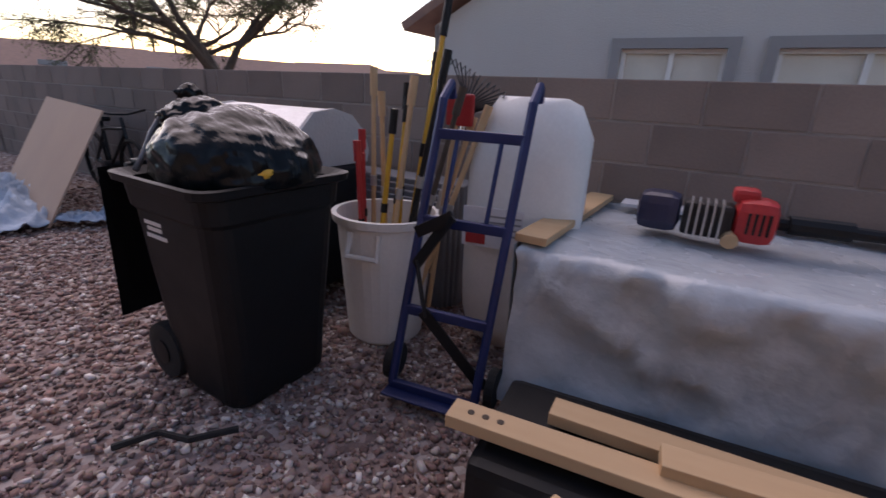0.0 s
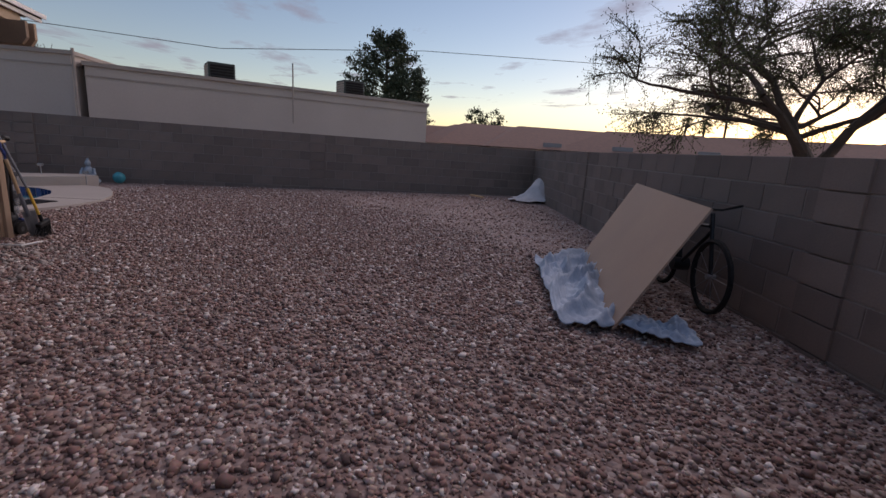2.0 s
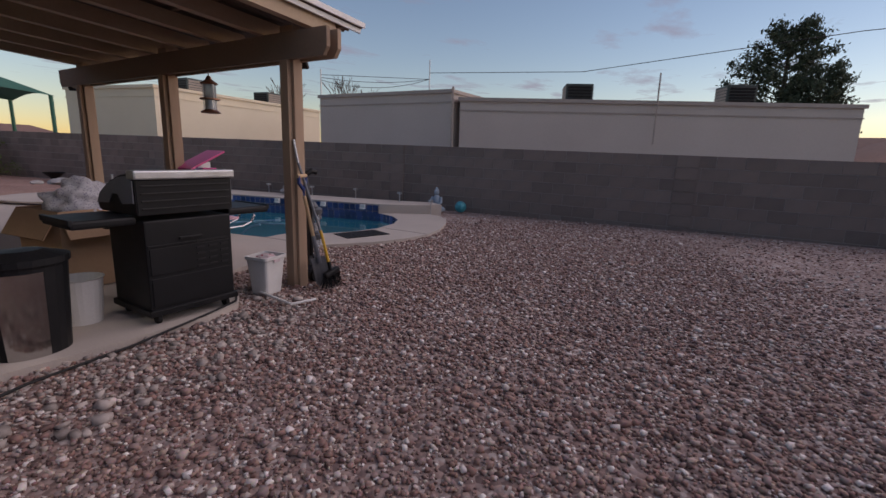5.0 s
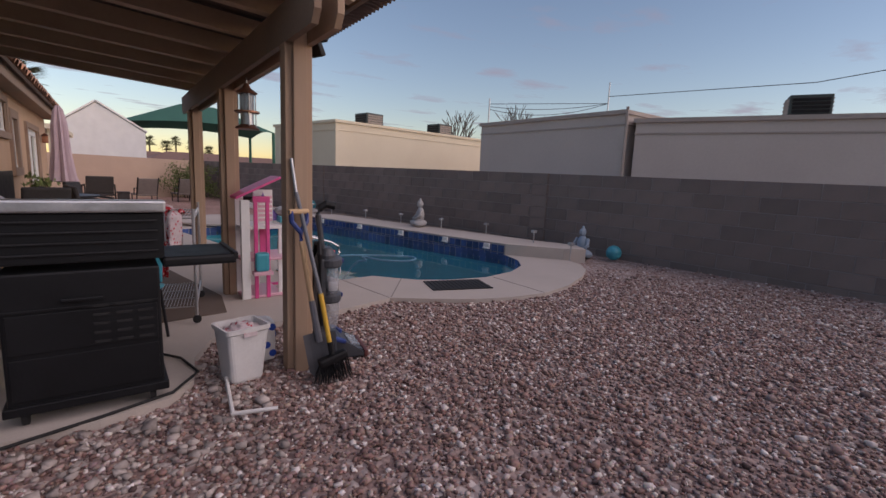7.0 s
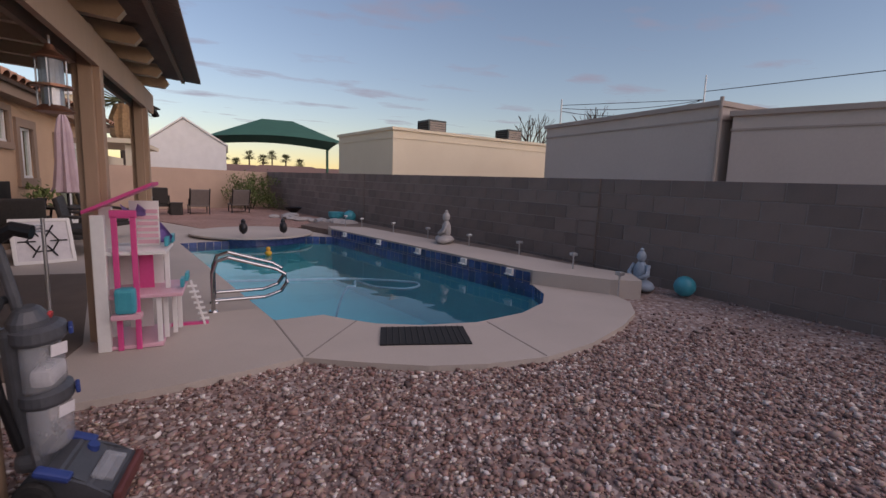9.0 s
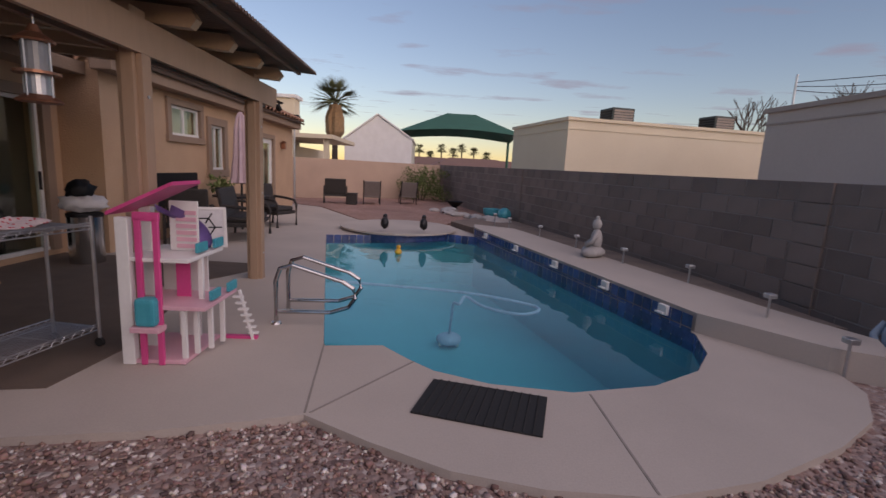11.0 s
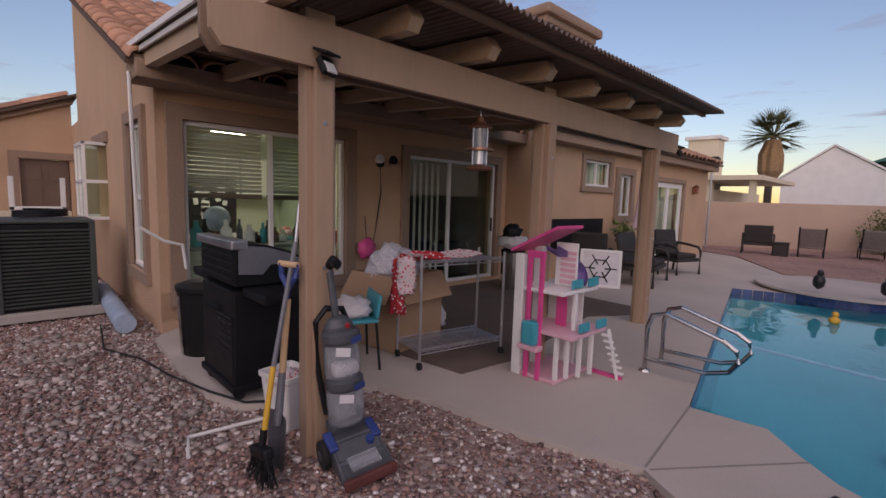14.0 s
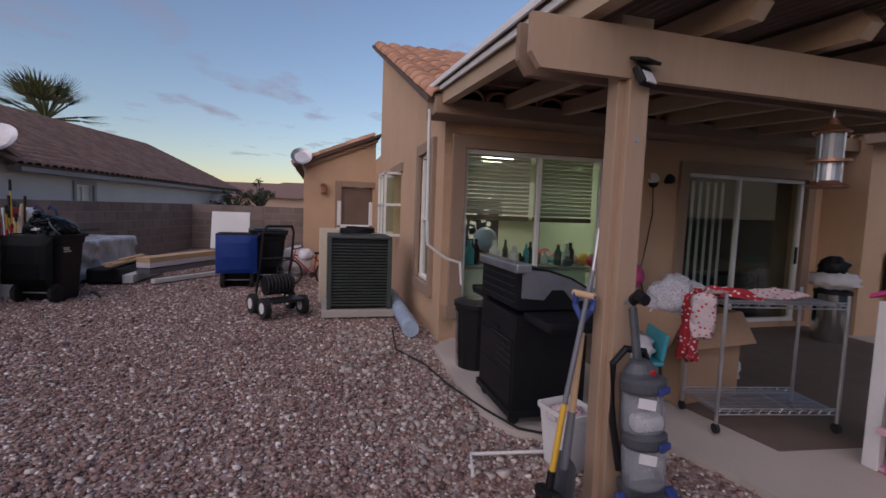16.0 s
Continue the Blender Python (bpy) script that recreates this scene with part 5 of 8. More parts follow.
for nm, mt, x, y, h, dx, dy in TOOLS:
    t = thing(nm, "long-handled garden tool standing in the round bin", "garden tool", (-1.23 + x * 0.7, 2.17 + y * 0.7, 0.03), 0, group="garden tools")
    part("handle", made(rod, (0, 0, 0), (dx, dy, h), 0.016, 0.013), mt, t)
    part("grip", made(rod, (dx * 0.9, dy * 0.9, h * 0.9), (dx, dy, h), 0.021), BLACK if mt is YELLOW else mt, t)
    part("ferrule", made(rod, (dx * 0.56, dy * 0.56, h * 0.56), (dx * 0.6, dy * 0.6, h * 0.6), 0.019), BLACK if mt in (YELLOW, RED) else METAL, t)
rk = thing("leaf_rake", "dark metal leaf rake with its tines up", "rake", (-1.0, 2.25, 0.05))
part("handle", made(rod, (0, 0, 0), (0.1, 0.05, 1.18), 0.014), PINE, rk)
for k in range(16):
    u = k / 15 - 0.5
    part("tine", made(tube, [(0.1, 0.05, 1.16), (0.18 + u * 0.15, 0.07, 1.28 - u * 0.1), (0.24 + u * 0.42, 0.1, 1.36 - u * 0.22), (0.24 + u * 0.43, 0.05, 1.33 - u * 0.22)], 0.004, 4), DARKMETAL, rk)
bm = B()
box(bm, (0, 0, 0), (0.15, 0.03, 0.16), None, 0.03)
bm2 = thing("red_scoop", "red plastic scoop among the garden tools", "scoop", (-0.88, 2.3, 1.26))
part("blade", bm, RED, bm2)
part("handle", made(rod, (0, 0, -0.1), (-0.1, -0.05, -0.9), 0.015), PINE, bm2)

ht = thing("hand_truck", "blue steel appliance hand truck leaning on a white tank", "hand truck", (-0.68, 1.62, 0.0), 0)
lean = Vector((0.05, 0.36, 1.33))
for x in (-0.2, 0.2):
    b0 = Vector((x, 0, 0.05))
    part("side_rail", made(tube, [b0, b0 + lean * 0.5, b0 + lean * 0.95, b0 + lean + Vector((0, 0.06, 0.0)), b0 + lean * 0.97 + Vector((0, 0.1, -0.02))], 0.021, 8), BLUEPAINT, ht)
for f, w in ((0.0, 0.02), (0.26, 0.018), (0.56, 0.018), (0.84, 0.02)):
    c = Vector((0, 0, 0.05)) + lean * f
    part("cross_bar", made(box, c, (0.42, 0.03, 0.045), None, 0.006), BLUEPAINT, ht)
for x in (-0.1, 0.1):
    part("inner_rail", made(tube, [Vector((x, 0, 0.05)) + lean * 0.56, Vector((x, 0, 0.05)) + lean * 0.84], 0.011, 6), BLUEPAINT, ht)
part("toe_plate", made(box, (0, -0.03, 0.03), (0.44, 0.09, 0.012), None, 0.004), BLUEPAINT, ht)
for x in (-0.25, 0.25):
    part("wheel", made(rod, (x - 0.02, 0.12, 0.09), (x + 0.02, 0.12, 0.09), 0.09, None, 18), RUBBER, ht)
bm = B()
pth = [Vector((-0.12, -0.05, 0.78)), Vector((0.02, -0.06, 0.86)), Vector((-0.14, -0.02, 0.62)), Vector((-0.08, -0.05, 0.4)), Vector((0.18, -0.03, 0.12)), Vector((0.2, -0.01, 0.1))]
for p, q in zip(pth, pth[1:]):
    d = q - p
    box(bm, (p + q) / 2 + Vector((0, 0.12, 0)), (0.05, 0.012, d.length + 0.03), Vector((0, 0, 1)).rotation_difference(d).to_matrix().to_4x4())
part("strap", bm, BLACK, ht, "black webbing strap hanging loose")
bm = B()
blob(bm, (0, 0, 0.66), (0.33, 0.2, 0.62), 0.02, 2, 3)
for v in bm.verts:
    v.co.x = max(-0.29, min(0.29, v.co.x * 1.25))
    v.co.z = max(0.0, min(1.34, (v.co.z - 0.66) * 1.26 + 0.64))
tank = thing("white_tank", "white moulded plastic tank standing against the wall", "tank", (-0.5, 2.35, 0.0), 4)
part("shell", bm, PVC, tank, smooth=True)
lab = part("label", made(box, (-0.12, -0.235, 0.72), (0.3, 0.008, 0.2)), CLOTHWHITE, tank, "white warning label with bars of print")
part("stripe", made(box, (-0.2, -0.241, 0.66), (0.1, 0.006, 0.05)), RED, lab)
for k in range(4):
    part("print", made(box, (-0.06, -0.241, 0.78 - 0.03 * k), (0.16, 0.004, 0.009)), GREYTRIM, lab)

bm = B()
bmesh.ops.create_grid(bm, x_segments=60, y_segments=34, size=0.5)
for v in bm.verts:
    u, w = v.co.x + 0.5, v.co.y + 0.5
    x = u * 2.3
    s = w * 2.0
    if s < 0.72:
        y, z = -0.04 * (1 - s / 0.72), s + 0.03
    elif s < 1.95:
        y, z = s - 0.72, 0.745
    else:
        y, z = 1.23, 0.745
    f = noise.fractal(Vector((x * 2.2, s * 2.2, 1)), 0.8, 2.1, 4)
    y -= f * 0.07 + 0.06 * (1 - abs(math.sin(x * 3.1 + s * 4.0 + 2.5 * f))) ** 2 if s < 0.74 else 0
    z += f * 0.018
    v.co = Vector((x, y, z))
wr = thing("wrapped_pallet", "pallet of goods wrapped in milky plastic film", "pallet", (-0.4, 1.82, 0.0), -6)
part("film", bm, FILM, wr, "creased translucent milky film", True)
part("load", made(span, (0.05, 0.16, 0.1), (2.25, 1.2, 0.7), 0.02), CARD, wr)
part("base", made(span, (0.0, 0.0, 0.0), (2.28, 1.22, 0.1), 0.01), DARKMETAL, wr)
bm = B()
bmesh.ops.create_grid(bm, x_segments=2, y_segments=16, size=0.5)
for v in bm.verts:
    w = v.co.y + 0.5
    s = v.co.x + 0.5
    fx = noise.fractal(Vector((w * 3, s, 4)), 0.8, 2, 3) * 0.03
    v.co = Vector((-0.02 + fx, w * 1.22, 0.05 + s * 0.7))
part("film_side", bm, FILM, wr)
bm = B()
box(bm, (0.07, 0.62, 0.775), (0.14, 1.2, 0.035), Matrix.Rotation(-0.05, 4, "Z"), 0.004)
solid("pine_board", bm, PINE, "raw pine board lying on the wrapped pallet", "board", (-0.4, 1.82, 0.0), -6)
tm = thing("string_trimmer", "red and black petrol string trimmer lying on the wrapped pallet", "trimmer", (0.13, 2.36, 0.85), -6)
part("fuel_tank", made(box, (0.0, 0, 0.02), (0.18, 0.2, 0.17), None, 0.045), mat("dark_blue_plastic", (0.02, 0.022, 0.06), None, 0.35), tm)
part("engine", made(box, (0.2, 0, 0.01), (0.2, 0.15, 0.15), None, 0.02), DARKMETAL, tm)
for k in range(5):
    part("cooling_fin", made(box, (0.13 + 0.03 * k, -0.05, 0.02), (0.008, 0.12, 0.16)), METAL, tm)
bm = B()
box(bm, (0.38, 0, 0.03), (0.16, 0.2, 0.19), None, 0.05)
box(bm, (0.33, 0.02, 0.13), (0.1, 0.12, 0.06), None, 0.02)
part("cowl", bm, RED, tm, "red plastic engine cowl")
for k in range(4):
    part("vent", made(box, (0.35 + 0.025 * k, -0.098, 0.03), (0.01, 0.012, 0.09)), BLACK, tm)
part("shaft", made(rod, (0.44, 0, 0.03), (1.8, 0.12, 0.02), 0.03, 0.018), BLACK, tm)
part("grip", made(rod, (0.5, 0, 0.03), (0.72, 0.02, 0.03), 0.042), BLACK, tm)
part("pull_cord_cap", made(rod, (0.3, -0.1, -0.06), (0.3, -0.06, -0.05), 0.035), PINE, tm)
bm = B()
box(bm, (1.1, 1.05, 0.79), (1.7, 0.16, 0.02), None, 0.003)
solid("pale_plank", bm, CLOTHWHITE, "pale weathered plank along the back of the pallet", "plank", (-0.4, 1.82, 0.0), -6)
for k, (x, y, z, w, tn) in enumerate(((0.42, 1.17, 0.34, 1.7, -2), (0.62, 1.32, 0.33, 1.5, -4), (0.75, 1.23, 0.375, 1.1, 0))):
    bm = B()
    box(bm, (0, 0, 0), (w, 0.1, 0.045), None, 0.004)
    ob = solid("timber_stud", bm, PINE, "raw pine stud lying on a low stack", "timber", (x, y, z), tn, group="pine studs")
    if k == 0:
        for j in range(3):
            part("knot", made(rod, (-0.78 + 0.05 * j, 0.0, 0.022), (-0.78 + 0.05 * j, 0.0, 0.0245), 0.012), BARK, ob)
bm = B()
span(bm, (-0.42, 0.98, 0.0), (1.5, 1.5, 0.28), 0.04)
solid("black_crate", bm, BLACK, "low black plastic crate under the timber", "crate", (0.05, 0.08, 0.0), -2)
# flat white panel of unknown material
bm = B()
span(bm, (-0.3, 0.8, 0.0), (1.0, 0.98, 0.16), 0.02)
solid("white_panel", bm, PVC, "white panel lying by the crate", "panel", (0.02, 0.06, 0.0), -2)

gb = thing("old_barbecue", "old grey barbecue with a domed lid by the wall", "barbecue", (-2.25, 2.52, 0.0), -8)
bm = B()
prof = [(0.30, 0.86), (0.32, 0.93), (0.28, 1.06), (0.16, 1.17), (0.0, 1.21), (-0.16, 1.19), (-0.28, 1.08), (-0.33, 0.95), (-0.31, 0.86)]
a = [bm.verts.new((-0.46, y, z)) for y, z in prof]
b = [bm.verts.new((0.46, y, z)) for y, z in prof]
bm.faces.new(a)
bm.faces.new(b[::-1])
for i in range(9):
    bm.faces.new((a[i], a[(i + 1) % 9], b[(i + 1) % 9], b[i]))
lid = part("lid", bm, METAL, gb, "dull grey domed lid")
for x in (-0.475, 0.475):
    bm = B()
    v = [bm.verts.new((x + q, y * 1.02, z + 0.006)) for q in (-0.015, 0.015) for y, z in prof]
    bm.faces.new(v[:9])
    bm.faces.new(v[:8:-1])
    for i in range(9):
        bm.faces.new((v[i], v[(i + 1) % 9], v[9 + (i + 1) % 9], v[9 + i]))
    part("end_cap", bm, GREYSTUCCO, lid)
part("lid_handle", made(tube, [(-0.3, -0.32, 0.98), (-0.3, -0.38, 0.99), (0.3, -0.38, 0.99), (0.3, -0.32, 0.98)], 0.014, 7), METAL, lid)
part("control_panel", made(span, (-0.5, -0.33, 0.72), (0.5, -0.27, 0.86), 0.01), METAL, gb)
for k in range(4):
    part("knob", made(rod, (-0.33 + 0.22 * k, -0.37, 0.79), (-0.33 + 0.22 * k, -0.33, 0.79), 0.028, None, 14), BLACK, gb)
part("body", made(span, (-0.5, -0.27, 0.08), (0.5, 0.27, 0.86), 0.02), DARKMETAL, gb)
for x in (-0.4, 0.4):
    for y in (-0.2, 0.2):
        part("castor", made(rod, (x - 0.012, y, 0.04), (x + 0.012, y, 0.04), 0.04, None, 12), RUBBER, gb)
for k in range(4):
    bm = B()
    span(bm, (-0.5, -0.15 + 0.02 * k, 0.0), (0.5, 0.15, 0.7 + 0.035 * k), 0.01)
    solid("grey_plank", bm, GREYPLASTIC, "grey composite plank in a stack by the wall", "plank", (-1.5 + 0.02 * k, 2.75, 0.0), -8 + k)

# leaning board, bicycle, tarp
bm = B()
e1, e2 = Vector((-2.32, 0.79, 0.03)), Vector((0.19, 0.54, 1.03))
nn = e1.cross(e2).normalized() * 0.008
vs = [Vector((0, 0, 0)), e1, e1 + e2, e2]
a = [bm.verts.new(v - nn) for v in vs]
b = [bm.verts.new(v + nn) for v in vs]
bm.faces.new(a)
bm.faces.new(b[::-1])
for i in range(4):
    bm.faces.new((a[i], a[(i + 1) % 4], b[(i + 1) % 4], b[i]))
solid("fibreboard_sheet", bm, BOARD, "large tan fibreboard sheet leaning on a bicycle", "board", (-4.83, 2.33, 0.0))


def bicycle(name, label, at, turn, paint, scale=1.0):
    t = thing(name, label, "bicycle", at, turn)
    R = 0.33 * scale
    for x in (-0.52 * scale, 0.52 * scale):
        bm = B()
        tube(bm, [(x + R * math.cos(k * 0.2618), 0, R + R * math.sin(k * 0.2618)) for k in range(25)], 0.026 * scale, 6)
        w = part("wheel", bm, RUBBER, t)
        for k in range(10):
            part("spoke", made(rod, (x, 0, R), (x + R * math.cos(k * 0.628), 0, R + R * math.sin(k * 0.628)), 0.003, None, 4), METAL, w)
        part("hub", made(rod, (x, -0.04, R), (x, 0.04, R), 0.025), METAL, w)
    s = scale
    for p, q in (((-0.52, 0, 0.33), (-0.12, 0, 0.3)), ((-0.12, 0, 0.3), (0.38, 0, 0.72)), ((-0.12, 0, 0.3), (-0.2, 0, 0.82)), ((-0.18, 0, 0.74), (0.36, 0, 0.78)), ((-0.52, 0, 0.33), (-0.18, 0, 0.72)), ((0.52, 0, 0.33), (0.36, 0, 0.9))):
        part("frame_tube", made(rod, Vector(p) * s, Vector(q) * s, 0.019 * s), paint, t)
    part("saddle", made(box, (-0.2 * s, 0, 0.86 * s), (0.25 * s, 0.13 * s, 0.06 * s), None, 0.025), BLACK, t)
    part("handlebar", made(tube, [(0.28 * s, -0.3 * s, 0.98 * s), (0.36 * s, -0.08 * s, 0.94 * s), (0.36 * s, 0.08 * s, 0.94 * s), (0.28 * s, 0.3 * s, 0.98 * s)], 0.013), DARKMETAL, t)
    part("crank", made(rod, (-0.12 * s, -0.08, 0.3 * s), (-0.12 * s, 0.08, 0.3 * s), 0.07 * s, None, 16), DARKMETAL, t)
    return t


bicycle("bicycle", "black bicycle leaning by the block wall under a board", (-5.8, 3.62, 0.0), -12, DARKMETAL)


def cloth(name, label, at, turn, sx, sy, h, material, seed, category="tarp", hump=None, taper=0.0):
    """A rumpled sheet lying on the ground: smooth uneven outline, long folds and small creases."""
    bm = B()
    rows = []
    n1, n2 = 40, 96
    for i in range(n1 + 1):
        r = i / n1
        row = []
        for k in range(n2):
            a = 6.28319 * k / n2
            edge = 1 + 0.16 * math.sin(2 * a + seed) + 0.1 * math.sin(5 * a + 2 * seed) + 0.05 * math.sin(9 * a + seed * 3)
            c, q = math.cos(a), math.sin(a)
            x = math.copysign(abs(c) ** 0.75, c) * sx * 0.5 * r * edge
            y = math.copysign(abs(q) ** 0.75, q) * sy * 0.5 * r * edge
            y *= 1 - taper * (x / sx + 0.5)
            w = noise.noise(Vector((x * 1.5, y * 1.5, seed)))
            fold = 1 - abs(math.sin(x * 5.0 + y * 9.0 + 3.5 * w + seed))
            crease = abs(noise.fractal(Vector((x * 6, y * 6, seed)), 0.8, 2.1, 3))
            z = 0.014 + h * (0.75 * fold ** 2 + 0.45 * crease + 0.25 * (w + 0.5)) * (1 - 0.55 * r ** 4)
            if hump:
                z += hump[2] * math.exp(-((x - hump[0]) ** 2 + (y - hump[1]) ** 2) / hump[3]) * (1 + 0.3 * w)
            row.append(bm.verts.new((x, y, z)))
        rows.append(row)
    for p, q in zip(rows, rows[1:]):
        for k in range(n2):
            bm.faces.new((p[k], q[k], q[(k + 1) % n2], p[(k + 1) % n2]))
    bmesh.ops.remove_doubles(bm, verts=rows[0], dist=0.001)
    r = bmesh.ops.extrude_face_region(bm, geom=list(bm.faces))
    for v in r["geom"]:
        if isinstance(v, bmesh.types.BMVert):
            v.co.z -= 0.008
    return solid(name, bm, material, label, category, at, turn, smooth=True)


cloth("blue_tarp", "crumpled pale blue tarp on the gravel under the board", (-6.1, 2.62, 0.0), -18, 2.7, 1.15, 0.2, TARP, 3.0, taper=0.5)
cloth("blue_tarp", "crumpled pale blue tarp end by the bicycle wheel", (-4.72, 2.66, 0.0), 55, 0.5, 0.4, 0.26, TARP, 8.0)
cloth("white_cover", "white cloth heaped by the corner of the wall", (-14.3, 5.0, 0.0), 80, 1.5, 0.9, 0.08, CLOTHWHITE, 5.0, "cloth", (0.1, 0, 0.55, 0.1))
bm = B()
box(bm, (0, 0, 0.04), (0.6, 0.12, 0.04), None, 0.01)
solid("wood_plank", bm, PINE, "short weathered plank lying on the gravel", "plank", (-14.6, 3.4, 0), 20)
bm = B()
tube(bm, [(-0.22, -0.05, 0.01), (-0.08, 0.02, 0.035), (0.05, 0.0, 0.03), (0.2, 0.09, 0.02)], 0.014, 6)
solid("rubber_strap", bm, RUBBER, "black rubber strap lying on the gravel", "strap", (-1.45, 0.95, 0.0), 20)

# ---- things on and round the patio ----
g = thing("gas_grill", "large black gas grill on castors beside the patio post", "grill", (-6.57, -4.09, 0.02), 0)
part("cabinet", made(span, (-0.34, -0.27, 0.09), (0.34, 0.29, 0.80), 0.012), BLACK, g)
part("cabinet_plinth", made(span, (-0.36, -0.29, 0.07), (0.36, 0.31, 0.12), 0.008), BLACK, g)
for x in (-0.17, 0.17):
    dd = part("cabinet_door", made(span, (x - 0.16, -0.29, 0.14), (x + 0.16, -0.27, 0.64), 0.006), BLACK, g)
    part("handle", made(tube, [(x - 0.09, -0.29, 0.6), (x - 0.09, -0.32, 0.6), (x + 0.09, -0.32, 0.6), (x + 0.09, -0.29, 0.6)], 0.008, 6), METAL, dd)
part("control_panel", made(span, (-0.36, -0.34, 0.68), (0.36, -0.272, 0.82), 0.012), BLACK, g)
for k in range(4):
    part("knob", made(rod, (-0.24 + 0.16 * k, -0.38, 0.75), (-0.24 + 0.16 * k, -0.34, 0.75), 0.026, None, 14), METAL, g)
part("back_drawer_rail", made(span, (-0.33, 0.292, 0.60), (0.33, 0.30, 0.615), 0.003), BLACK, g)
part("back_pull", made(span, (-0.08, 0.294, 0.64), (0.1, 0.312, 0.66), 0.006), BLACK, g)
for k in range(2):
    part("back_panel", made(span, (-0.32, 0.288, 0.14 + 0.245 * k), (0.32, 0.296, 0.36 + 0.23 * k), 0.004), BLACK, g)
for s in (-1, 1):
    sh = part("side_shelf", made(span, (s * 0.36, -0.25, 0.775), (s * 0.76, 0.24, 0.835), 0.018), BLACK, g)
    part("shelf_rim", made(span, (s * 0.74, -0.25, 0.80), (s * 0.77, 0.24, 0.845), 0.008), BLACK, sh)
HOODP = [(-0.31, 0.84), (-0.335, 0.90), (-0.27, 0.99), (-0.12, 1.07), (0.06, 1.125), (0.22, 1.14), (0.285, 1.10), (0.285, 0.84)]
bm = B()
a = [bm.verts.new((-0.37, y, z)) for y, z in HOODP]
b = [bm.verts.new((0.37, y, z)) for y, z in HOODP]
bm.faces.new(a)
bm.faces.new(b[::-1])
for i in range(8):
    bm.faces.new((a[i], a[(i + 1) % 8], b[(i + 1) % 8], b[i]))
bmesh.ops.bevel(bm, geom=list(bm.edges), offset=0.008, segments=2, affect="EDGES")
hood = part("hood", bm, BLACK, g, "black domed hood")
for x in (-0.378, 0.378):
    bm = B()
    cut = [(-0.31, 0.90), (-0.25, 0.98), (-0.1, 1.06), (0.07, 1.11), (0.21, 1.125), (0.265, 1.09), (0.265, 0.93), (0.1, 0.915), (0.04, 0.985), (-0.05, 0.985), (-0.12, 0.91)]
    v = [bm.verts.new((x + q, y, z)) for q in (-0.004, 0.004) for y, z in cut]
    m = len(cut)
    bm.faces.new(v[:m])
    bm.faces.new(v[:m - 1:-1])
    for i in range(m):
        bm.faces.new((v[i], v[(i + 1) % m], v[m + (i + 1) % m], v[m + i]))
    part("end_plate", bm, GREYPLASTIC, hood, "worn grey metal end plate")
part("hood_handle", made(tube, [(-0.28, -0.32, 0.95), (-0.28, -0.38, 0.96), (0.28, -0.38, 0.96), (0.28, -0.32, 0.95)], 0.013), METAL, hood)
part("back_lip", made(span, (-0.385, 0.20, 1.10), (0.385, 0.315, 1.165), 0.012), METAL, g, "pale metal rear lip")
for k in range(4):
    part("slot", made(span, (-0.34, 0.287, 0.885 + 0.055 * k), (0.34, 0.302, 0.893 + 0.055 * k), 0.002), DARKMETAL, g)
for k in range(5):
    for j in range(3):
        part("side_vent", made(span, (-0.3 + 0.1 * j, 0.297, 0.40 + 0.05 * k), (-0.23 + 0.1 * j, 0.302, 0.415 + 0.05 * k)), RUBBER, g)
for x in (-0.28, 0.28):
    for y in (-0.22, 0.24):
        part("castor", made(rod, (x - 0.014, y, 0.04), (x + 0.014, y, 0.04), 0.042, None, 14), RUBBER, g)

t = thing("kitchen_bin", "tall black plastic pedal bin by the house corner", "bin", (-5.57, -3.97, -0.02), 0)
t.scale = (1.2, 1.2, 1.02)
bm = B()
lathe(bm, [(0.17, 0.0), (0.2, 0.6), (0.205, 0.62)], (0, 0, 0), 24, 0.8)
part("body", bm, BLACK, t)
bm = B()
rows = [[bm.verts.new((r * math.cos(radians(42 + 6 * k)), 0.8 * r * math.sin(radians(42 + 6 * k)), z)) for k in range(11)] for r, z in ((0.178, 0.04), (0.204, 0.58))]
for k in range(10):
    bm.faces.new((rows[0][k], rows[0][k + 1], rows[1][k + 1], rows[1][k]))
part("steel_front", bm, CHROME, t, "brushed steel curved front")
bm = B()
lathe(bm, [(0.215, 0.62), (0.215, 0.66), (0.1, 0.7), (0.02, 0.705)], (0, 0, 0), 24, 0.8)
part("lid", bm, BLACK, t)
t = thing("steel_bin", "brushed steel half-round bin with a dark lid", "bin", (-5.35, -8.95, 0.03), 0)
bm = B()
lathe(bm, [(0.2, 0.0), (0.2, 0.62)], (0, 0, 0), 28)
part("body", bm, CHROME, t)
bm = B()
lathe(bm, [(0.205, 0.62), (0.205, 0.66), (0.12, 0.69)], (0, 0, 0), 28)
part("lid", bm, BLACK, t)
bm = B()
blob(bm, (0, 0, 0), (0.26, 0.24, 0.13), 0.35, 3, 3, 2)
solid("folded_laundry", bm, CLOTHWHITE, "heap of white and blue clothes on the steel bin", "clothes", (-5.35, -8.95, 0.82), smooth=True)
bm = B()
blob(bm, (0, 0, 0), (0.15, 0.15, 0.13), 0.3, 3, 3, 6)
solid("baseball_cap", bm, BLACK, "black cloth cap on the clothes heap", "cap", (-5.33, -8.92, 1.0), smooth=True)
t = thing("bucket", "white plastic bucket of tools beside the grill", "bucket", (-5.98, -4.32, 0.02))
bm = B()
lathe(bm, [(0.12, 0), (0.15, 0.34), (0.16, 0.35), (0.145, 0.35), (0.115, 0.03)], (0, 0, 0), 24)
part("body", bm, PVC, t)
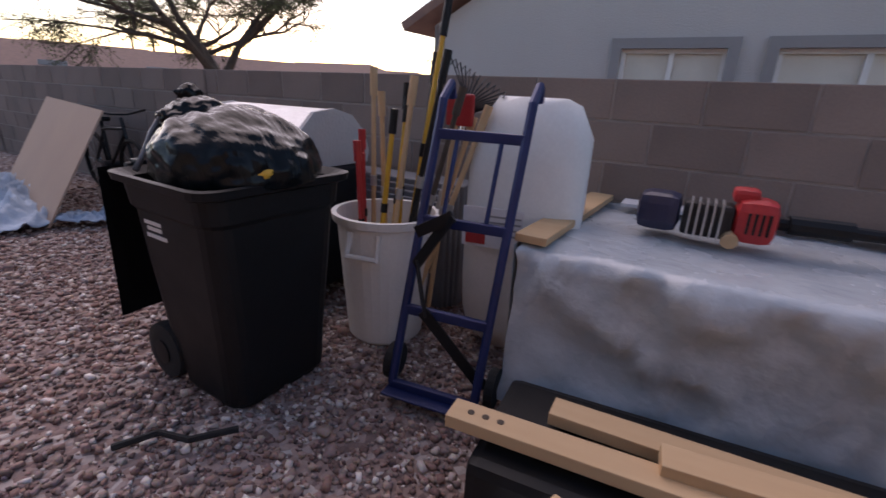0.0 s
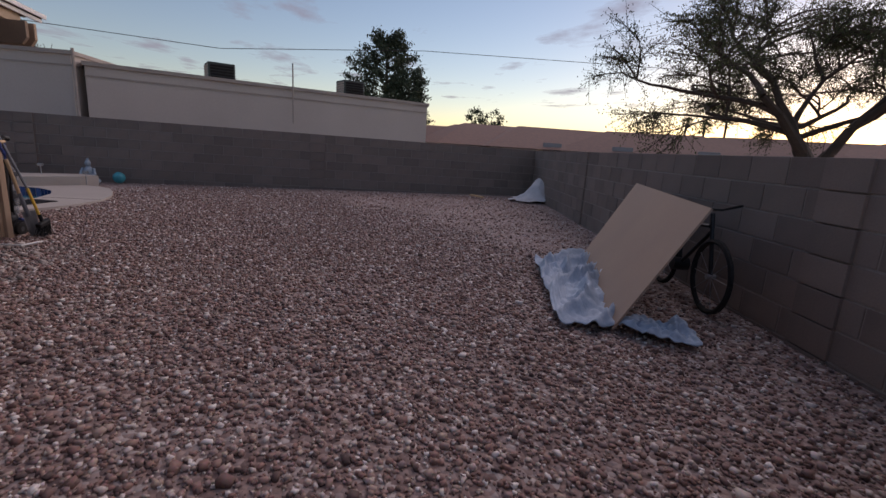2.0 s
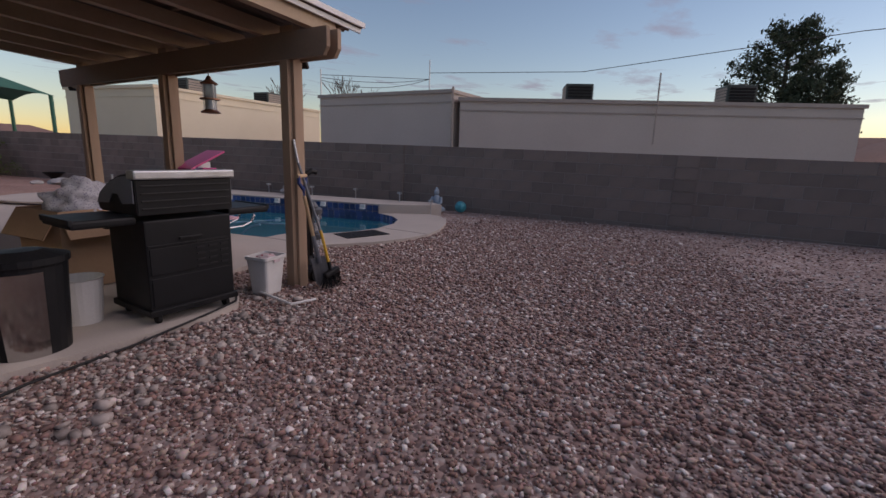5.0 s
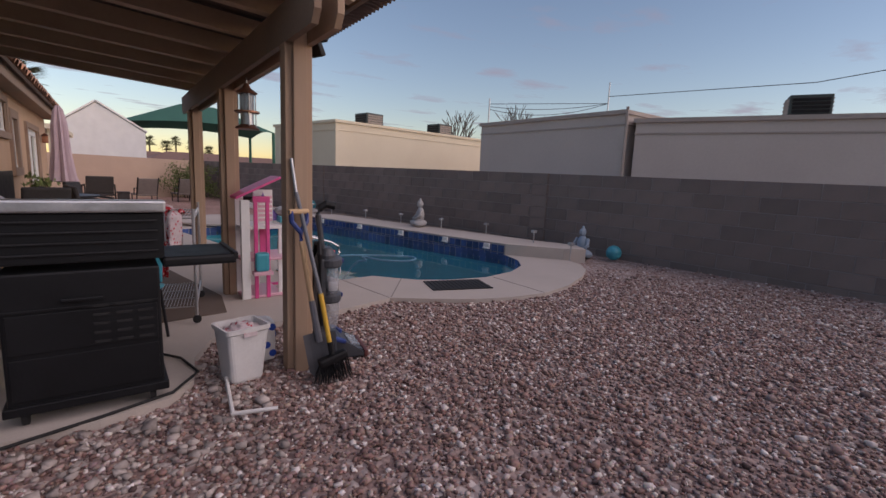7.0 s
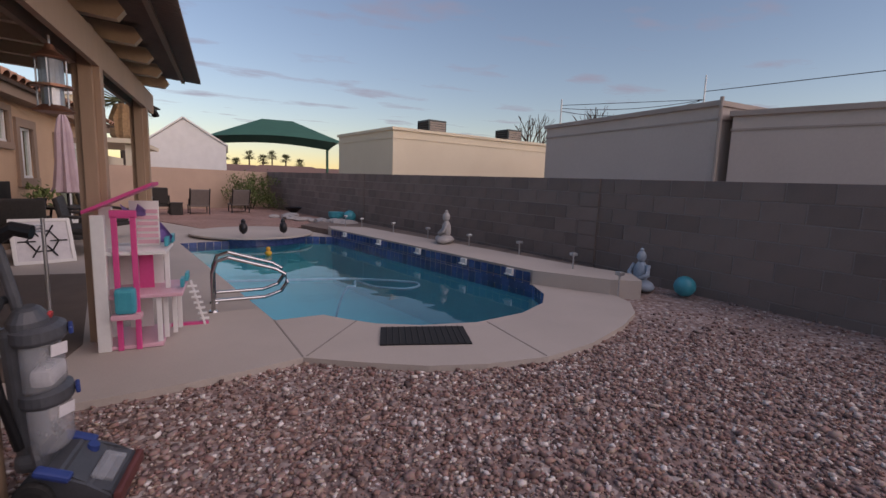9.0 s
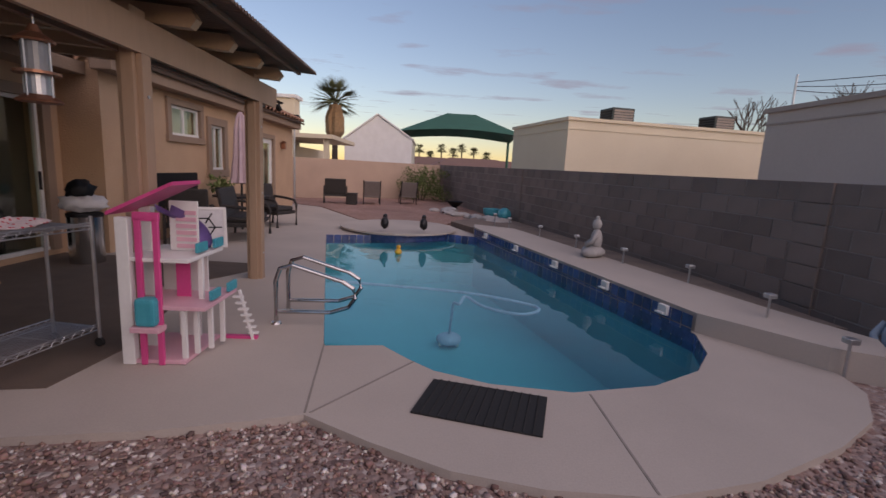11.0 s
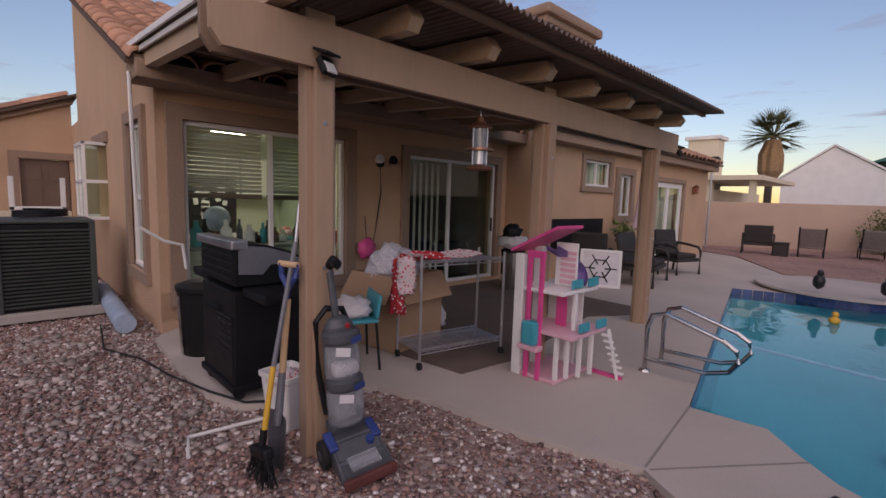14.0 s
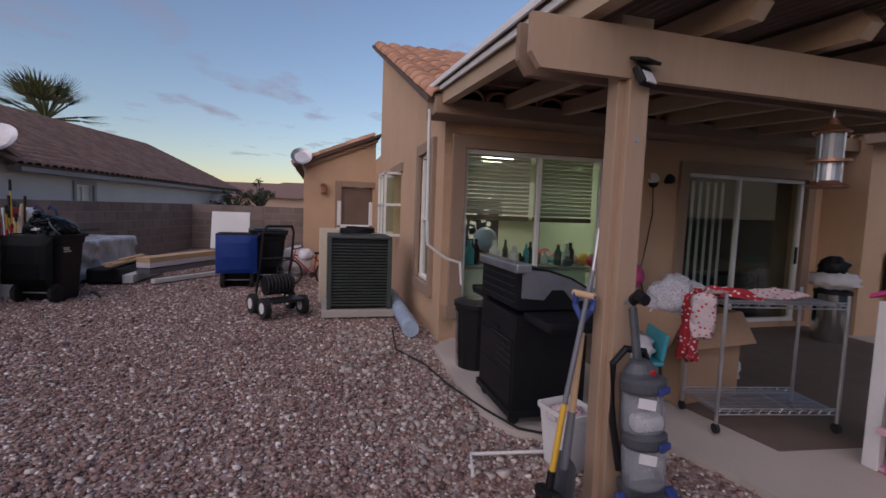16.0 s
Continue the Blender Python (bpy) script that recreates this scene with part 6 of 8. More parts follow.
part("bail", made(tube, [(-0.15, 0, 0.32), (-0.12, -0.13, 0.2), (0.0, -0.17, 0.16), (0.12, -0.13, 0.2), (0.15, 0, 0.32)], 0.004, 5), METAL, t)
t = thing("waste_basket", "white square waste basket lined with a bag", "bin", (-7.37, -3.98, -0.02), 12)
t.scale = (0.88, 0.88, 0.95)
bm = B()
rings = []
for z, s in ((0, 0.10), (0.02, 0.108), (0.36, 0.138), (0.37, 0.15), (0.40, 0.152), (0.40, 0.138), (0.05, 0.10)):
    ring = []
    for qx, qy, a0 in ((1, 1, 0), (-1, 1, 90), (-1, -1, 180), (1, -1, 270)):
        for k in range(4):
            an = radians(a0 + 30 * k)
            ring.append(bm.verts.new((1.12 * (qx * (s - 0.03) + 0.03 * math.cos(an)), qy * (s - 0.03) + 0.03 * math.sin(an), z)))
    rings.append(ring)
for p, q in zip(rings, rings[1:]):
    for k in range(16):
        bm.faces.new((p[k], p[(k + 1) % 16], q[(k + 1) % 16], q[k]))
bm.faces.new(rings[0][::-1])
bm.faces.new(rings[-1])
part("body", bm, PVC, t)
bm = B()
blob(bm, (0, 0, 0.33), (0.135, 0.12, 0.07), 0.35, 4, 4, 3)
part("liner", bm, CLOTHPINK, t, "crumpled pinkish liner", True)
part("grip", made(span, (-0.05, 0.15, 0.34), (0.05, 0.158, 0.37), 0.006), CLOTHPINK, t)
bm = B()
span(bm, (-0.07, -0.1, 0.0), (0.07, 0.1, 0.3), 0.04)
t = solid("detergent_jug", bm, PVC, "white and blue jug standing behind the post", "jug", (-7.57, -4.22, 0.0), 0)
for k in range(4):
    part("spot", made(rod, (-0.04 + 0.04 * (k % 3), 0.096, 0.06 + 0.065 * k), (-0.04 + 0.04 * (k % 3), 0.103, 0.06 + 0.065 * k), 0.026, None, 12), BLUEPLASTIC, t)
    part("spot", made(rod, (-0.072, -0.05 + 0.05 * (k % 3), 0.07 + 0.06 * k), (-0.066, -0.05 + 0.05 * (k % 3), 0.07 + 0.06 * k), 0.026, None, 12), BLUEPLASTIC, t)

t = thing("spade", "steel spade with blue handle leaning on the post", "spade", (-7.82, -3.70, 0.0))
part("shaft", made(rod, (0.045, -0.055, 0.50), (0.095, -0.115, 0.92), 0.019, 0.018), PINE, t, "pale wooden shaft")
part("socket", made(rod, (0.012, -0.012, 0.24), (0.047, -0.057, 0.52), 0.024, 0.021), GREYPLASTIC, t, "dark steel socket")
bm = B()
g4 = []
for i in range(7):
    u = i / 6
    half = 0.115 * (1 - 0.12 * u) if i < 6 else 0.07
    g4.append([bm.verts.new((-0.02 + 0.03 * (1 - u) + half * k, 0.02 - 0.03 * (1 - u) - 0.025 * (1 - k * k), 0.30 - 0.30 * u)) for k in (-1, -0.6, 0, 0.6, 1)])
for p, q in zip(g4, g4[1:]):
    for k in range(4):
        bm.faces.new((p[k], p[k + 1], q[k + 1], q[k]))
bmesh.ops.solidify(bm, geom=list(bm.faces), thickness=0.005)
part("blade", bm, GREYPLASTIC, t, "worn steel blade")
bm = B()
tube(bm, [(0.095, -0.115, 0.90), (0.10, -0.12, 0.98), (0.05, -0.14, 1.05), (0.05, -0.145, 1.12)], 0.017, 8)
tube(bm, [(0.10, -0.12, 0.98), (0.16, -0.11, 1.05), (0.165, -0.11, 1.12)], 0.017, 8)
part("handle", bm, NAVY, t, "blue D-shaped handle")
part("grip", made(rod, (0.04, -0.148, 1.115), (0.18, -0.108, 1.115), 0.018), PINE, t)
t = thing("broom", "dark broom with a grey and yellow handle leaning on the post", "broom", (-7.86, -3.60, 0.0))
part("socket", made(rod, (0, 0, 0.14), (0.012, -0.02, 0.26), 0.02), BLACK, t)
part("lower_shaft", made(rod, (0.012, -0.02, 0.24), (0.05, -0.09, 0.58), 0.016), YELLOW, t)
part("shaft", made(rod, (0.05, -0.09, 0.57), (0.15, -0.27, 1.24), 0.014), GREYPLASTIC, t, "grey painted shaft")
part("upper_shaft", made(rod, (0.15, -0.27, 1.23), (0.17, -0.305, 1.46), 0.011), METAL, t)
part("head", made(box, (0, 0, 0.15), (0.2, 0.06, 0.06), Matrix.Rotation(0.25, 4, "Y"), 0.018), BLACK, t)
bm = B()
for k in range(90):
    u = k / 89 - 0.5
    rod(bm, (u * 0.19, random.uniform(-0.022, 0.022), 0.14 - u * 0.05), (u * 0.27 - 0.01, random.uniform(-0.05, 0.05), 0.0), 0.0035, 0.002, 4, False)
part("bristles", bm, BLACK, t)["kind"] = "stuff"

def carpet_cleaner():
    """Upright machine: wide foot with a nozzle, two stacked clear tanks on a grey spine, hooped handle."""
    t = thing("carpet_cleaner", "upright grey carpet cleaner with clear tanks and blue clips", "carpet cleaner", (-8.02, -4.06, 0.0), 262)
    t.matrix_basis = pose(-8.02, -4.06, -0.015, 0, -5, 262) @ Matrix.Diagonal((0.87, 0.87, 0.98, 1))
    bm = B()
    prof = [(0.12, 0.02), (0.13, 0.12), (0.06, 0.2), (-0.06, 0.19), (-0.16, 0.11), (-0.27, 0.075), (-0.285, 0.02)]
    half = (0.13, 0.14, 0.15, 0.155, 0.165, 0.175, 0.175)
    a = [bm.verts.new((-w, y, z)) for (y, z), w in zip(prof, half)]
    b = [bm.verts.new((w, y, z)) for (y, z), w in zip(prof, half)]
    bm.faces.new(a)
    bm.faces.new(b[::-1])
    for i in range(7):
        bm.faces.new((a[i], a[(i + 1) % 7], b[(i + 1) % 7], b[i]))
    bmesh.ops.bevel(bm, geom=list(bm.edges), offset=0.015, segments=2, affect="EDGES")
    part("foot", bm, GRAPHITE, t)
    part("nozzle", made(box, (0, -0.285, 0.045), (0.35, 0.035, 0.06), None, 0.012), mat("dark_red_plastic", (0.16, 0.05, 0.045), (0.11, 0.035, 0.03), 0.5), t, "dark red nozzle bar")
    part("window", made(box, (0, -0.2, 0.108), (0.2, 0.1, 0.02), Matrix.Rotation(0.33, 4, "X"), 0.008), CLEARTANK, t)
    for x in (-0.17, 0.17):
        bm = B()
        lathe(bm, [(0.06, -0.025), (0.082, -0.02), (0.085, 0.0), (0.082, 0.02), (0.06, 0.025)], (0, 0, 0), 20)
        bmesh.ops.transform(bm, matrix=Matrix.Translation((x, 0.05, 0.085)) @ Matrix.Rotation(1.5708, 4, "Y"), verts=bm.verts)
        w = part("wheel", bm, RUBBER, t)
        part("hub", made(rod, (x - 0.028, 0.05, 0.085), (x + 0.028, 0.05, 0.085), 0.03, None, 12), GRAPHITE, w)
        part("side_clip", made(box, (x * 0.86, -0.03, 0.185), (0.06, 0.15, 0.03), Matrix.Rotation(0.35, 4, "X"), 0.013), NAVY, t, "blue clip")
        part("fork", made(tube, [(x * 0.7, 0.03, 0.12), (x * 0.62, 0.04, 0.24), (x * 0.5, 0.06, 0.3)], 0.02, 7), GRAPHITE, t)
    part("pedal", made(rod, (0.09, -0.1, 0.15), (0.09, -0.11, 0.175), 0.03, 0.026, 14), NAVY, t)
    bm = B()
    box(bm, (0, 0.095, 0.5), (0.19, 0.075, 0.62), None, 0.03)
    box(bm, (0, 0.07, 0.22), (0.24, 0.13, 0.08), None, 0.03)
    part("spine", bm, GRAPHITE, t)

    def tank(z0, z1, w0, w1):
        bm = B()
        rings = []
        for z, w in ((z0, w0 * 0.9), (z0 + 0.02, w0), ((z0 + z1) / 2, (w0 + w1) / 2 + 0.004), (z1 - 0.02, w1), (z1, w1 * 0.92)):
            rings.append([bm.verts.new((w * math.cos(q), 0.05 - w * 0.95 * max(0.0, math.sin(q)) ** 0.8, z)) for q in [math.pi * k / 14 for k in range(15)]])
        m = 15
        for p, q in zip(rings, rings[1:]):
            for k in range(m):
                bm.faces.new((p[k], p[(k + 1) % m], q[(k + 1) % m], q[k]))
        bm.faces.new(rings[0])
        bm.faces.new(rings[-1])
        return part("water_tank", bm, CLEARTANK, t, "clear scratched water tank", True)
    low, top = tank(0.25, 0.47, 0.118, 0.122), tank(0.53, 0.75, 0.118, 0.108)
    for tk, z, mt in ((low, 0.5, NAVY), (top, 0.775, GRAPHITE)):
        bm = B()
        lathe(bm, [(0.118, z - 0.035), (0.125, z - 0.02), (0.122, z + 0.02), (0.09, z + 0.035)], (0, 0.02, 0), 22, 0.85)
        part("tank_lid", bm, GRAPHITE, tk)
        part("latch", made(box, (0.055, -0.085, z - 0.012), (0.085, 0.02, 0.035), Matrix.Rotation(0.4, 4, "Z"), 0.008), NAVY, tk)
        part("sticker", made(box, (-0.03, -0.066, z - 0.075), (0.09, 0.004, 0.05), Matrix.Rotation(-0.3, 4, "Z") @ Matrix.Rotation(0.15, 4, "Y")), CLOTHWHITE, tk, "torn white sticker")
    part("tank_water", made(box, (0, 0.0, 0.585), (0.17, 0.09, 0.08), None, 0.03), CLOTHWHITE, top, "cloudy water")
    bm = B()
    lathe(bm, [(0.1, 0.79), (0.095, 0.83), (0.06, 0.87), (0.04, 0.88)], (0, 0.05, 0), 20, 0.8)
    part("crown", bm, GRAPHITE, t)
    part("button", made(rod, (0.03, -0.028, 0.83), (0.03, -0.015, 0.835), 0.016), RED, t, "red button")
    bm = B()
    tube(bm, [(0, 0.08, 0.84), (0, 0.105, 1.0), (0, 0.125, 1.12), (0, 0.115, 1.17), (0, 0.06, 1.195), (0, 0.0, 1.185)], 0.024, 10)
    part("handle", bm, GRAPHITE, t)
    part("handle_grip", made(tube, [(0, 0.118, 1.165), (0, 0.06, 1.2), (0, -0.01, 1.185)], 0.029, 10), BLACK, t)
    bm = B()
    tube(bm, [(-0.11, 0.1, 0.3), (-0.13, 0.13, 0.55), (-0.12, 0.13, 0.85), (-0.05, 0.12, 0.92), (0.06, 0.12, 0.9), (0.12, 0.13, 0.75), (0.12, 0.12, 0.4)], 0.02, 8)
    part("hose", bm, BLACK, t, "black ribbed hose")


carpet_cleaner()
bm = B()
tube(bm, [(-7.26, -3.93, 0.02), (-7.2, -3.42, 0.02), (-7.43, -3.36, 0.02)], 0.012, 6)
solid("plastic_pipe", bm, PVC, "thin white plastic pipe bent on the gravel", "pipe")
bm = B()
tube(bm, [(-6.9, -4.6, 0.035), (-7.05, -4.4, 0.035), (-7.12, -4.1, 0.03), (-6.95, -3.85, 0.03), (-6.6, -3.72, 0.03), (-6.0, -3.6, 0.0), (-5.4, -3.5, 0.0), (-4.9, -3.3, 0.0), (-3.9, -3.4, 0.0)], 0.009, 6)
solid("garden_hose", bm, RUBBER, "black garden hose along the patio slab edge", "hose")


def doll_house():
    """Three-storey toy house: open frame, floors, roof, lift and slide."""
    t = thing("toy_house", "pink and white three-storey plastic toy house", "toy house", (-7.82, -5.86, 0.02), 0)
    t.scale = (0.86, 0.72, 1.0)
    for x, y, h in ((0.0, 0.0, 1.05), (0.0, -0.38, 1.1)):
        part("column", made(span, (x - 0.05, y - 0.04, 0), (x + 0.05, y + 0.04, h), 0.008), WHITE, t)
    for x, y in ((-0.12, 0.02), (-0.26, 0.02)):
        part("lift_post", made(span, (x - 0.022, y - 0.02, 0), (x + 0.022, y + 0.02, 1.05), 0.006), PINK, t)
    part("lift_frame", made(span, (-0.29, -0.0, 1.03), (-0.09, 0.04, 1.09), 0.006), PINK, t)
    for z, x0 in ((0.02, -0.45), (0.42, -0.62), (0.76, -0.5)):
        part("floor_plate", made(span, (x0, -0.75, z - 0.015), (0.04, 0.02, z + 0.015), 0.006), PINKP if z < 0.7 else WHITE, t)
    part("back_wall", made(span, (-0.42, -0.6, 0.43), (-0.02, -0.58, 0.75)), WHITE, t)
    part("back_wall", made(span, (-0.42, -0.42, 0.78), (-0.18, -0.4, 1.15)), WHITE, t)
    for k in range(6):
        part("shutter_slat", made(span, (-0.41, -0.395, 0.8 + 0.05 * k), (-0.24, -0.385, 0.83 + 0.05 * k)), PINKP, t)
    part("ground_wall", made(span, (-0.3, -0.7, 0.03), (-0.1, -0.68, 0.4)), WHITE, t)
    bm = B()
    v = [bm.verts.new(c) for c in ((0.1, 0.06, 1.06), (0.1, -0.48, 1.06), (-0.42, -0.48, 1.28), (-0.42, 0.06, 1.28))]
    bm.faces.new(v)
    r = bmesh.ops.extrude_face_region(bm, geom=list(bm.faces))
    for q in r["geom"]:
        if isinstance(q, bmesh.types.BMVert):
            q.co.z += 0.025
    part("roof", bm, PINK, t, "hot pink pitched roof")
    bm = B()
    rows = []
    for k in range(13):
        u = k / 12
        rows.append([bm.verts.new((-0.2 - 0.25 * u + s[0], -0.25 - 0.3 * math.sin(u * 2.4), 1.08 - 0.28 * u + s[1])) for s in ((-0.07, 0.05), (-0.05, 0.0), (0.05, 0.0), (0.07, 0.05))])
    for p, q in zip(rows, rows[1:]):
        for k in range(3):
            bm.faces.new((p[k], p[k + 1], q[k + 1], q[k]))
    bmesh.ops.solidify(bm, geom=list(bm.faces), thickness=0.01)
    part("slide", bm, PURPLE, t, "lilac curved slide", True)
    for x, y, z in ((-0.48, -0.3, 0.79), (-0.5, -0.62, 0.79), (-0.6, -0.25, 0.45), (-0.62, -0.6, 0.45)):
        part("railing", made(span, (x - 0.02, y - 0.1, z), (x + 0.01, y + 0.1, z + 0.07), 0.004), TEAL, t)
    part("lift_cage", made(span, (-0.26, -0.02, 0.3), (-0.1, 0.12, 0.5), 0.03), TEAL, t, "teal lift cabin")
    part("lift_base", made(span, (-0.3, 0.0, 0.26), (-0.07, 0.14, 0.3), 0.008), PINKP, t)
    for x, y in ((-0.42, -0.05), (-0.46, -0.2), (-0.52, -0.35), (-0.55, -0.55)):
        part("column", made(span, (x - 0.02, y - 0.02, 0.03), (x + 0.02, y + 0.02, 0.4), 0.004), WHITE, t)
    part("column", made(span, (-0.5, -0.3, 0.43), (-0.46, -0.26, 0.76), 0.004), WHITE, t)
    part("inner_door", made(span, (-0.36, -0.36, 0.43), (-0.24, -0.34, 0.74), 0.004), PINK, t)
    bm = B()
    for k in range(7):
        box(bm, (-0.66 - 0.017 * k, -0.66 - 0.02 * k, 0.38 - 0.055 * k), (0.09, 0.05, 0.015))
    box(bm, (-0.71, -0.74, 0.2), (0.02, 0.04, 0.46), Matrix.Rotation(0.28, 4, "Y"))
    part("stair", bm, WHITE, t)
    part("base_rail", made(span, (-0.8, -0.8, 0.0), (-0.45, -0.74, 0.025)), PINK, t)


doll_house()

hr = thing("pool_handrail", "polished steel figure-four pool handrail", "handrail", (-8.54, -6.80, 0.02), 0)
hr.scale = (1.0, 0.9, 0.9)
for y in (0.0, 0.42):
    part("rail", made(tube, [(0, -y, 0), (0.0, -y, 0.45), (-0.04, -y, 0.58), (-0.15, -y, 0.62), (-0.6, -y, 0.47), (-0.7, -y, 0.4), (-0.72, -y, 0.3), (-0.66, -y, 0.2), (-0.5, -y, 0.14), (-0.02, -y, 0.13)], 0.022, 10), CHROME, hr)
    part("escutcheon", made(rod, (0, -y, 0.0), (0, -y, 0.02), 0.05, 0.04, 16), CHROME, hr)
bm = B()
v = [Vector((-9.98, -5.74, 0)), Vector((-10.74, -5.52, 0)), Vector((-10.59, -5.05, 0)), Vector((-9.83, -5.28, 0))]
prism(bm, [(p.x, p.y) for p in v], 0.021, 0.032)
dm = solid("door_mat", bm, RUBBER, "black rubber mat on the pool deck", "mat")
bm = B()
for k in range(1, 14):
    p, q = v[0].lerp(v[1], k / 14), v[3].lerp(v[2], k / 14)
    tube(bm, [(p.x, p.y, 0.033), (q.x, q.y, 0.033)], 0.006, 4)
part("rib", bm, RUBBER, dm)["kind"] = "stuff"
bm = B()
prism(bm, [(-7.55, -5.45), (-4.62, -5.0), (-4.62, -9.5), (-7.4, -9.3), (-7.6, -8.9), (-7.2, -8.2), (-7.62, -6.1)], 0.021, 0.028)
solid("outdoor_carpet", bm, CARPET, "dark brown outdoor carpet on the patio", "carpet")


def wire_rack():
    t = thing("wire_rack", "chrome wire shelving rack on castors", "shelf", (-7.15, -5.70, 0.03), 80)
    w, d = 0.46, 0.2
    for x in (-w, w):
        for y in (-d, d):
            p = part("upright", made(rod, (x, y, 0.07), (x, y, 1.0), 0.013), METAL, t)
            part("castor", made(rod, (x - 0.012, y, 0.035), (x + 0.012, y, 0.035), 0.035, None, 12), RUBBER, p)
    for z in (0.16, 0.93):
        bm = B()
        for y in [-d + 0.025 * k for k in range(17)]:
            tube(bm, [(-w, y, z), (w, y, z)], 0.003, 4)
        for x in (-w, -0.15, 0.15, w):
            tube(bm, [(x, -d, z - 0.01), (x, d, z - 0.01)], 0.005, 4)
        for y in (-d, d):
            for dz in (0.02, -0.025):
                tube(bm, [(-w, y, z + dz), (w, y, z + dz)], 0.005, 5)
            tube(bm, [(-w + 2 * w * k / 24, y, z + (0.02 if k % 2 else -0.025)) for k in range(25)], 0.003, 4)
        part("wire_shelf", bm, METAL, t)["kind"] = "stuff"
    return t


wire_rack()


def drape(name, label, at, turn, w, top, drop, material, seed):
    """Cloth lying over an edge and hanging down."""
    bm = B()
    bmesh.ops.create_grid(bm, x_segments=16, y_segments=30, size=0.5)
    for v in bm.verts:
        u, s = v.co.x, (v.co.y + 0.5) * (top + drop)
        f = noise.fractal(Vector((u * 5, s * 2, seed)), 0.8, 2, 3)
        if s < top:
            v.co = Vector((u * w, top - s, 0.03 + abs(f) * 0.04))
        else:
            v.co = Vector((u * w * (1 - 0.25 * (s - top)) + f * 0.05, -0.03 + 0.04 * math.sin(u * 14 + seed + s * 3) + f * 0.04, 0.01 - (s - top)))
    bmesh.ops.solidify(bm, geom=list(bm.faces), thickness=0.006)
    return solid(name, bm, material, label, "cloth", at, turn, smooth=True)


drape("red_cloth", "red flowered cloth hanging over the wire rack", (-7.02, -5.20, 0.97), 165, 0.13, 0.22, 0.50, CLOTHFLOWER, 2.0)
drape("red_cloth", "pale flowered cloth strip bunched over the rack end", (-7.1, -5.19, 0.97), 172, 0.07, 0.2, 0.30, CLOTHPINK, 6.0)
cloth("white_lining", "pale lining of the flowered cloth lying on the wire rack", (-7.05, -5.72, 0.95), 78, 0.62, 0.24, 0.07, CLOTHPINK, 9.0, "cloth")
cloth("red_cloth", "red flowered cloth spread on the wire rack", (-7.08, -5.42, 0.95), 78, 0.42, 0.26, 0.08, CLOTHFLOWER, 4.0, "cloth")

t = thing("cardboard_box", "large open cardboard box stuffed with bedding", "box", (-6.45, -5.6, 0.03), 8)
t.scale = (1.05, 1.15, 1.18)
bm = B()
for lo, hi in (((-0.3, -0.3, 0), (0.3, -0.29, 0.6)), ((-0.3, 0.29, 0), (0.3, 0.3, 0.6)), ((-0.3, -0.29, 0), (-0.29, 0.29, 0.6)), ((0.29, -0.29, 0), (0.3, 0.29, 0.6)), ((-0.29, -0.29, 0), (0.29, 0.29, 0.01))):
    span(bm, lo, hi)
part("carton", bm, CARD, t)
for s, ax in ((-1, 0), (1, 0), (-1, 1), (1, 1)):
    bm = B()
    if ax:
        box(bm, (0, s * 0.36, 0.52), (0.6, 0.008, 0.24), Matrix.Rotation(s * 0.6, 4, "X"))
    else:
        box(bm, (s * 0.36, 0, 0.52), (0.008, 0.6, 0.24), Matrix.Rotation(-s * 0.6, 4, "Y"))
    part("flap", bm, CARD, t)
bm = B()
blob(bm, (0, 0, 0), (0.27, 0.25, 0.22), 0.3, 2.5, 4, 4)
solid("pillow", bm, CLOTHSPECK, "crumpled white speckled pillow in the cardboard box", "pillow", (-6.48, -5.52, 0.80), smooth=True)
bm = B()
blob(bm, (0, 0, 0), (0.13, 0.1, 0.14), 0.35, 3, 3, 7)
solid("plastic_bag", bm, CLOTHWHITE, "small white plastic bag on the patio carpet", "bag", (-6.3, -6.3, 0.14), smooth=True)
t = thing("side_chair", "teal plastic chair with dark metal legs", "chair", (-6.75, -4.85, 0.02), 160)
bm = B()
box(bm, (0, 0, 0.43), (0.42, 0.4, 0.03), None, 0.012)
part("seat", bm, TEAL, t)
part("backrest", made(box, (0, 0.2, 0.55), (0.4, 0.03, 0.2), Matrix.Rotation(-0.15, 4, "X"), 0.012), TEAL, t)
for x in (-0.18, 0.18):
    for y in (-0.18, 0.18):
        part("leg", made(rod, (x, y, 0.42), (x * 1.2, y * 1.15, 0), 0.012), DARKMETAL, t)
bm = B()
blob(bm, (0, 0, 0), (0.2, 0.16, 0.1), 0.4, 3, 3, 9)
solid("folded_clothes", bm, CLOTHWHITE, "pale pink clothes dropped on the teal chair", "clothes", (-6.75, -4.85, 0.53), smooth=True)

t = thing("hanging_lantern", "copper and steel cylinder lantern hanging from the beam", "lantern", (-7.75, -5.35, 0))
t.scale = (1.25, 1.25, 1.0)
part("chain", made(rod, (0, 0, 2.19), (0, 0, 2.1), 0.005), METAL, t)
for nm, pr, mt in (("cap", [(0.015, 2.14), (0.03, 2.1), (0.075, 2.06), (0.07, 2.05)], COPPER), ("glass", [(0.05, 1.9), (0.05, 2.05)], SMOKE), ("collar", [(0.085, 1.885), (0.085, 1.9), (0.05, 1.905)], COPPER), ("lower_glass", [(0.045, 1.77), (0.045, 1.885)], METAL), ("base", [(0.08, 1.74), (0.085, 1.75), (0.05, 1.78)], COPPER)):
    bm = B()
    lathe(bm, pr, (0, 0, 0), 18)
    part(nm, bm, mt, t)
